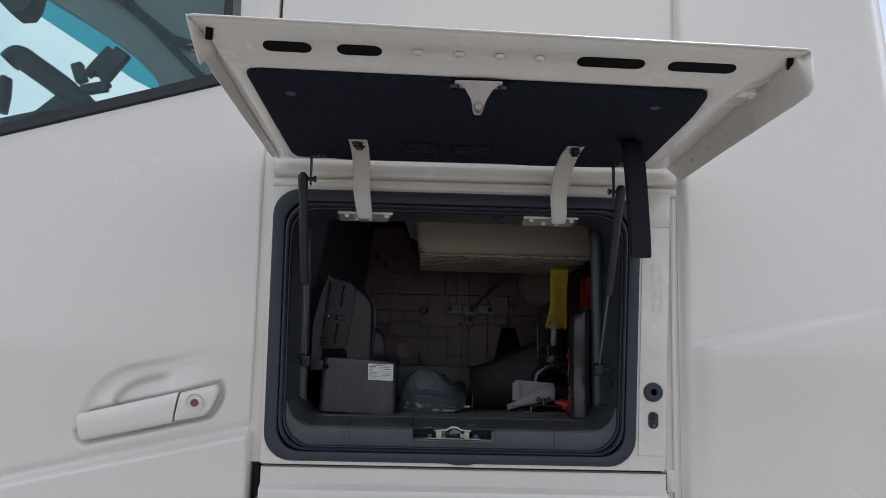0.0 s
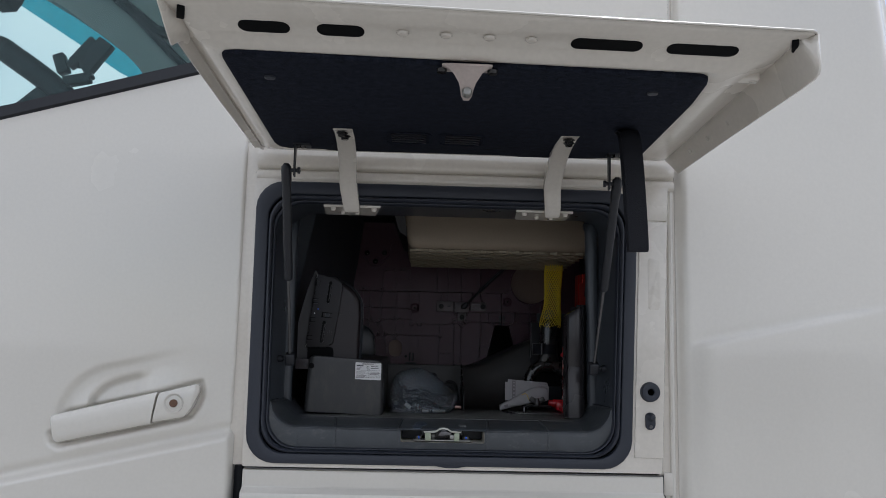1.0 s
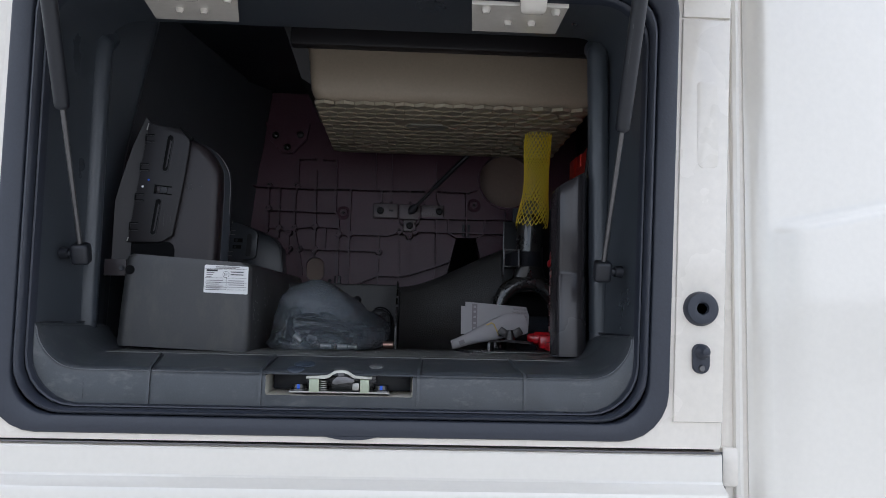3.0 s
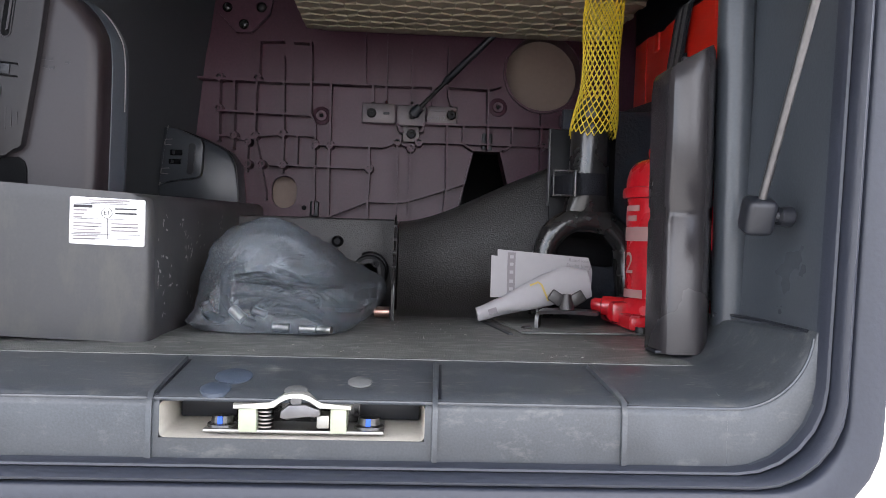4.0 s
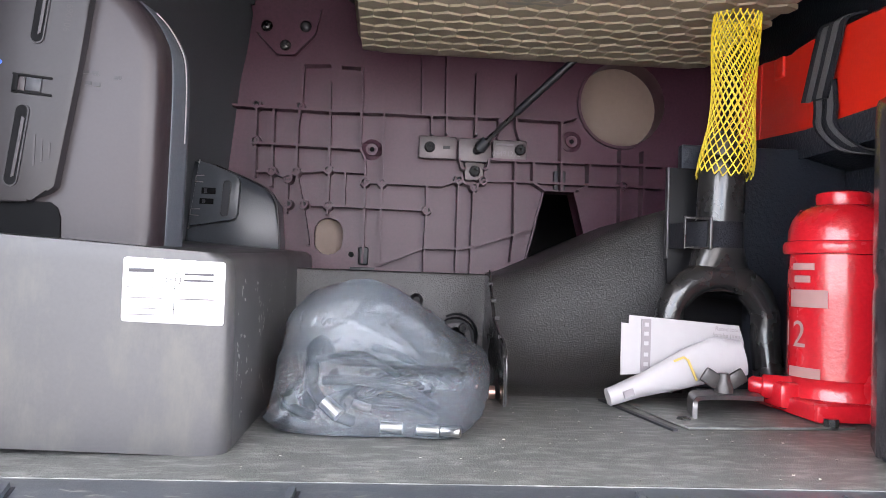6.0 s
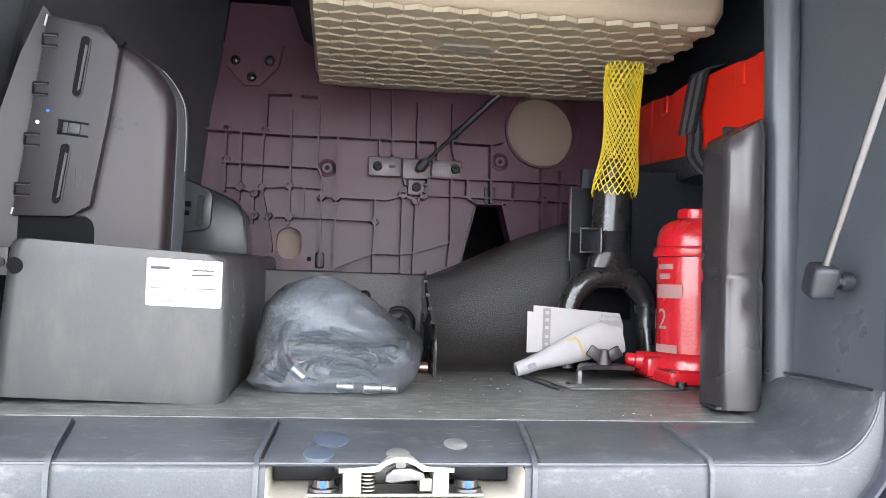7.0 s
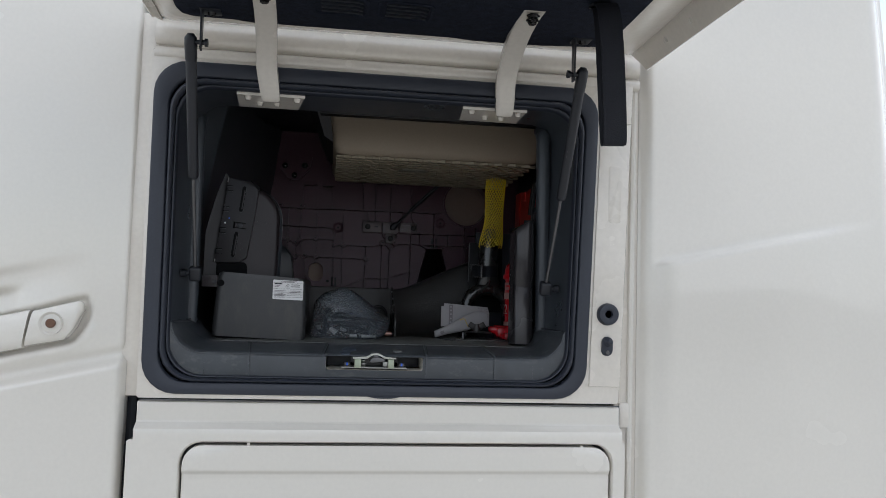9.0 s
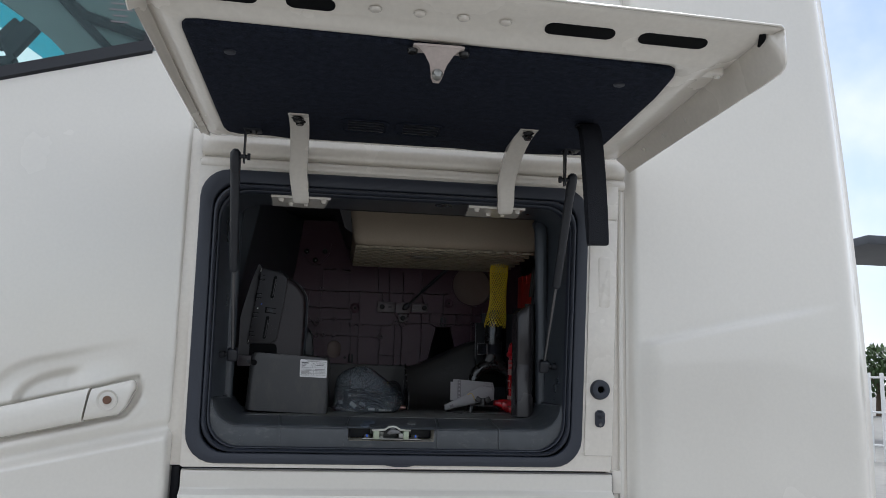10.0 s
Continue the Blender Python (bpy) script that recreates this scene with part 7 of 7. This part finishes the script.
under = bezier([(0.4065, 1.842, 1.712), (0.4060, 1.838, 1.690), (0.4025, 1.832, 1.674), (0.4015, 1.816, 1.660), (0.404, 1.796, 1.648), (0.412, 1.770, 1.641)], 6)
for line, wide in ((run, 0.042), (under, 0.036)):
    part("webbing", ribbon(line, (0, 1, 0.11), wide, 0.0016), WEBBING, belt)
    for d in (-0.009, 0.008):
        part("stripe", ribbon([p + Vector((-0.0011, d, 0)) for p in line[2:]], (0, 1, 0.11), 0.0085, 0.0006), WEBLINE, belt)

# ---- upright cover beside the case ----
post = thing("pillar_cover", (0.321, 1.61, 1.45), "charcoal plastic pillar cover with a waist groove", "pillar cover")
rings = []
plan = [(0.3080, 1.6080), (0.3092, 1.5820), (0.3104, 1.5775), (0.3125, 1.5748), (0.3155, 1.5738), (0.3310, 1.5730), (0.3350, 1.5745), (0.3395, 1.5790), (0.3440, 1.5865), (0.3445, 1.640), (0.3250, 1.640)]
mx, my = 0.328, 1.605
for z, g in ((1.4505, 0.0), (1.4520, 0.0), (1.538, -0.01), (1.5405, 0.05), (1.5465, 0.05), (1.549, -0.01), (1.600, -0.015), (1.625, -0.02), (1.636, 0.02), (1.640, 0.10)):
    ring = []
    for x, y in plan:
        rise = 0.0
        if z > 1.62:
            rise = (x - 0.308) / 0.0365 * 0.019 - 0.001
        ring.append((x - (x - mx) * g, y - (y - my) * g * 0.6, z + rise))
    rings.append(ring)
part("shell", loft(rings, cap=True), PILLAR, post, "", 30)
# Added dark sheet makes the slit beside the pillar read as darkness.
part("back_flange", box(0.3400, 0.3660, 1.6405, 1.6450, 1.4502, 1.662, 0.001), DARKPLASTIC, post)
part("foot_seal", box(0.306, 0.344, 1.578, 1.60, 1.4500, 1.4525, 0.001), DARKPLASTIC, post)

# pale scuffs rubbed along the sill and the floor's front edge
bm = bmesh.new()
rub = random.Random(31)
patches = [(rub.uniform(-0.15, 0.33), rub.uniform(1.556, 1.625)) for k in range(26)] + [(rub.uniform(-0.17, 0.32), rub.uniform(1.515, 1.545)) for k in range(12)]
for k in range(330):
    hx, hy = patches[rub.randrange(len(patches))]
    x, y = hx + rub.gauss(0, 0.016), hy + rub.gauss(0, 0.005)
    if not (-0.16 < x < 0.32 and 1.512 < y < 1.66) or (x < -0.02 and y > 1.58) or (1.545 < y < 1.562):
        continue
    long, thin, turn = 0.0015 + 0.010 * rub.random() ** 2.5, rub.uniform(0.00015, 0.0005), rub.gauss(0.0, 0.16)
    ring = []
    for q in range(8):
        w = q * math.pi / 4
        u, v = long * math.cos(w) * rub.uniform(0.7, 1.1), thin * math.sin(w) * rub.uniform(0.5, 1.5)
        px, py = x + u * math.cos(turn) - v * math.sin(turn), y + u * math.sin(turn) + v * math.cos(turn)
        pz = 1.4474 + 0.0024 * smoothstep(1.585, 1.630, py) + 0.0003 if py > 1.553 else 1.4355 + (py - 1.51) * 0.2535 + 0.00015
        ring.append(bm.verts.new((px, py, pz)))
    bm.faces.new(ring)
part("scuffs", bm, RUBBED, liner, "pale rubbed scuffs along the sill and floor")["kind"] = "stuff"

# crumbs and grit on the floor
bm = bmesh.new()
rnd = random.Random(5)
for k in range(170):
    x, y, s = rnd.uniform(-0.02, 0.30), rnd.uniform(1.56, 1.80), rnd.uniform(0.0002, 0.0007)
    if abs(x - 0.04) < 0.07 and 1.64 < y:
        continue
    low = 1.4476 + 0.0024 * smoothstep(1.585, 1.630, y)
    box(x, x + s * 1.6, y, y + s, low, low + s * 0.7, 0, bm)
whole("floor_grit", bm, GRIT, "pale crumbs and grit scattered on the locker floor", "grit", kind="stuff")

# ---- unseen plain wall added behind the camera to block low sky light ----
unseen_wall = thing("wall_depot", (0.0, -12.0, 0.0), "plain grey unseen wall added to block low sky light", "wall", kind="structure")
part("face", box(-34.0, 20.0, -12.3, -12.0, -0.2, 1.6, 0.02), BLOCKERGREY, unseen_wall)
part("coping", box(-34.0, 20.0, -12.36, -11.94, 1.6, 1.72, 0.02), ROOFGREY, unseen_wall)

# ---- distance beyond the truck's rear corner ----
def away(bearing, d):
    """A place on the ground, bearing degrees to the right of straight ahead."""
    a = radians(bearing)
    return Vector((d * math.sin(a), d * math.cos(a), 0)) / K


canopy = thing("canopy_roof", away(34, 34), "dark grey flat canopy roof far across the yard", "canopy")
c = away(38, 36)
part("deck", box(c.x - 2.5, c.x + 14, c.y - 1.2, c.y + 2.6, 5.72, 6.00, 0.05), ROOFGREY, canopy)
for dx, dy in ((3, -0.8), (8, -0.8), (13, -0.8), (3, 2.2), (13, 2.2)):
    part("post", box(c.x + dx - 0.15, c.x + dx + 0.15, c.y + dy - 0.15, c.y + dy + 0.15, 0, 5.72, 0.01), ROOFGREY, canopy)


def tree(at, h, seed):
    rn = random.Random(seed)
    t = thing("tree", at, "leafy green tree beyond the yard fence", "tree", "trees beyond the fence")
    part("trunk", tube([at, at + Vector((0.05, 0, h * 0.3)), at + Vector((0.0, 0.1, h * 0.7))], [0.18, 0.13, 0.05], 8), BARK, t)
    for k in range(4):
        a = k * 1.6 + seed
        part("limb", tube([at + Vector((0, 0, h * 0.35)), at + Vector((h * 0.2 * math.cos(a), h * 0.2 * math.sin(a), h * 0.65))], [0.08, 0.03], 6), BARK, t)
    own = bmesh.new()
    for k in range(900):
        v = Vector((rn.gauss(0, 1), rn.gauss(0, 1), rn.gauss(0, 1))).normalized() * rn.random() ** 0.4
        q = at + Vector((v.x * h * 0.36, v.y * h * 0.36, h * 0.62 + v.z * h * 0.36)) + Vector((rn.gauss(0, 0.15), rn.gauss(0, 0.15), rn.gauss(0, 0.15)))
        s = rn.uniform(0.10, 0.24)
        m = Matrix.Translation(q) @ Euler((rn.random() * 6, rn.random() * 6, rn.random() * 6)).to_matrix().to_4x4()
        vs = [own.verts.new(m @ Vector(p)) for p in ((-s, 0, 0), (0, -s * 0.5, s * 0.2), (s, 0, 0), (0, s * 0.5, -s * 0.1))]
        own.faces.new(vs)
    part("crown", own, LEAF, t)["kind"] = "stuff"
    return t


for k in range(20):
    tree(away(25 + 2.1 * k, 62 + (k * 7) % 9), 3.7 + (k * 3) % 4 * 0.25, k)

fence = thing("yard_fence", away(38, 24), "white painted steel yard fence", "fence")
p0, p1 = away(28, 26), away(56, 26)
for k in range(41):
    p = p0.lerp(p1, k / 40)
    part("post", box(p.x - 0.03, p.x + 0.03, p.y - 0.03, p.y + 0.03, 0, 1.90, 0.005), WHITEPOST, fence)
for z in (0.35, 1.05, 1.80):
    part("rail", tube([p0 + Vector((0, 0, z)), p1 + Vector((0, 0, z))], 0.025, 6), WHITEPOST, fence)


def parked_car(at, turn, shade, label):
    """A small saloon: body, glasshouse and wheels."""
    m = material("car_paint", shade, 0.25, vary=0.03, bump=0, coat=0.8)
    v = thing("parked_car", at, label, "car", "cars by the fence")
    place = Matrix.Translation(at) @ pose(0, 0, 0, 0, 0, turn)

    def put(name, own, mat):
        own.transform(place)
        return part(name, own, mat, v)

    lower = [(-1.7, 0.25), (1.7, 0.25), (1.72, 0.55), (1.1, 0.72), (-1.55, 0.74), (-1.72, 0.6)]
    put("body", prism(lower, -0.66, 0.66, 0.06), m)
    put("cabin", prism([(-1.45, 0.73), (1.0, 0.71), (0.45, 1.14), (-1.0, 1.15)], -0.58, 0.58, 0.08), GLASS)
    put("roof", box(-0.98, 0.42, -0.54, 0.54, 1.13, 1.17, 0.02), m)
    for x in (-1.05, 1.1):
        for y in (-0.62, 0.62):
            put("tyre", lathe([(0.14, -0.08), (0.25, -0.08), (0.26, 0.0), (0.25, 0.08), (0.14, 0.08)], (x, y, 0.26), "Y", 20), DARKPLASTIC)
    return v


parked_car(away(39.5, 30), 20, (0.03, 0.035, 0.04), "dark grey parked car beyond the fence")
parked_car(away(47, 31), 25, (0.5, 0.5, 0.5), "silver parked car beyond the fence")
cone = thing("traffic_cone", away(39.0, 21), "orange and white traffic cone on the yard", "traffic cone")
p = away(39.3, 21)
part("cone", lathe([(0.17, 0.0), (0.17, 0.02), (0.11, 0.03), (0.03, 0.55), (0.0, 0.56)], p, "Z", 16), ORANGE, cone)
part("sleeve", lathe([(0.088, 0.17), (0.090, 0.17), (0.064, 0.32), (0.062, 0.32)], p, "Z", 16), WHITEPOST, cone)
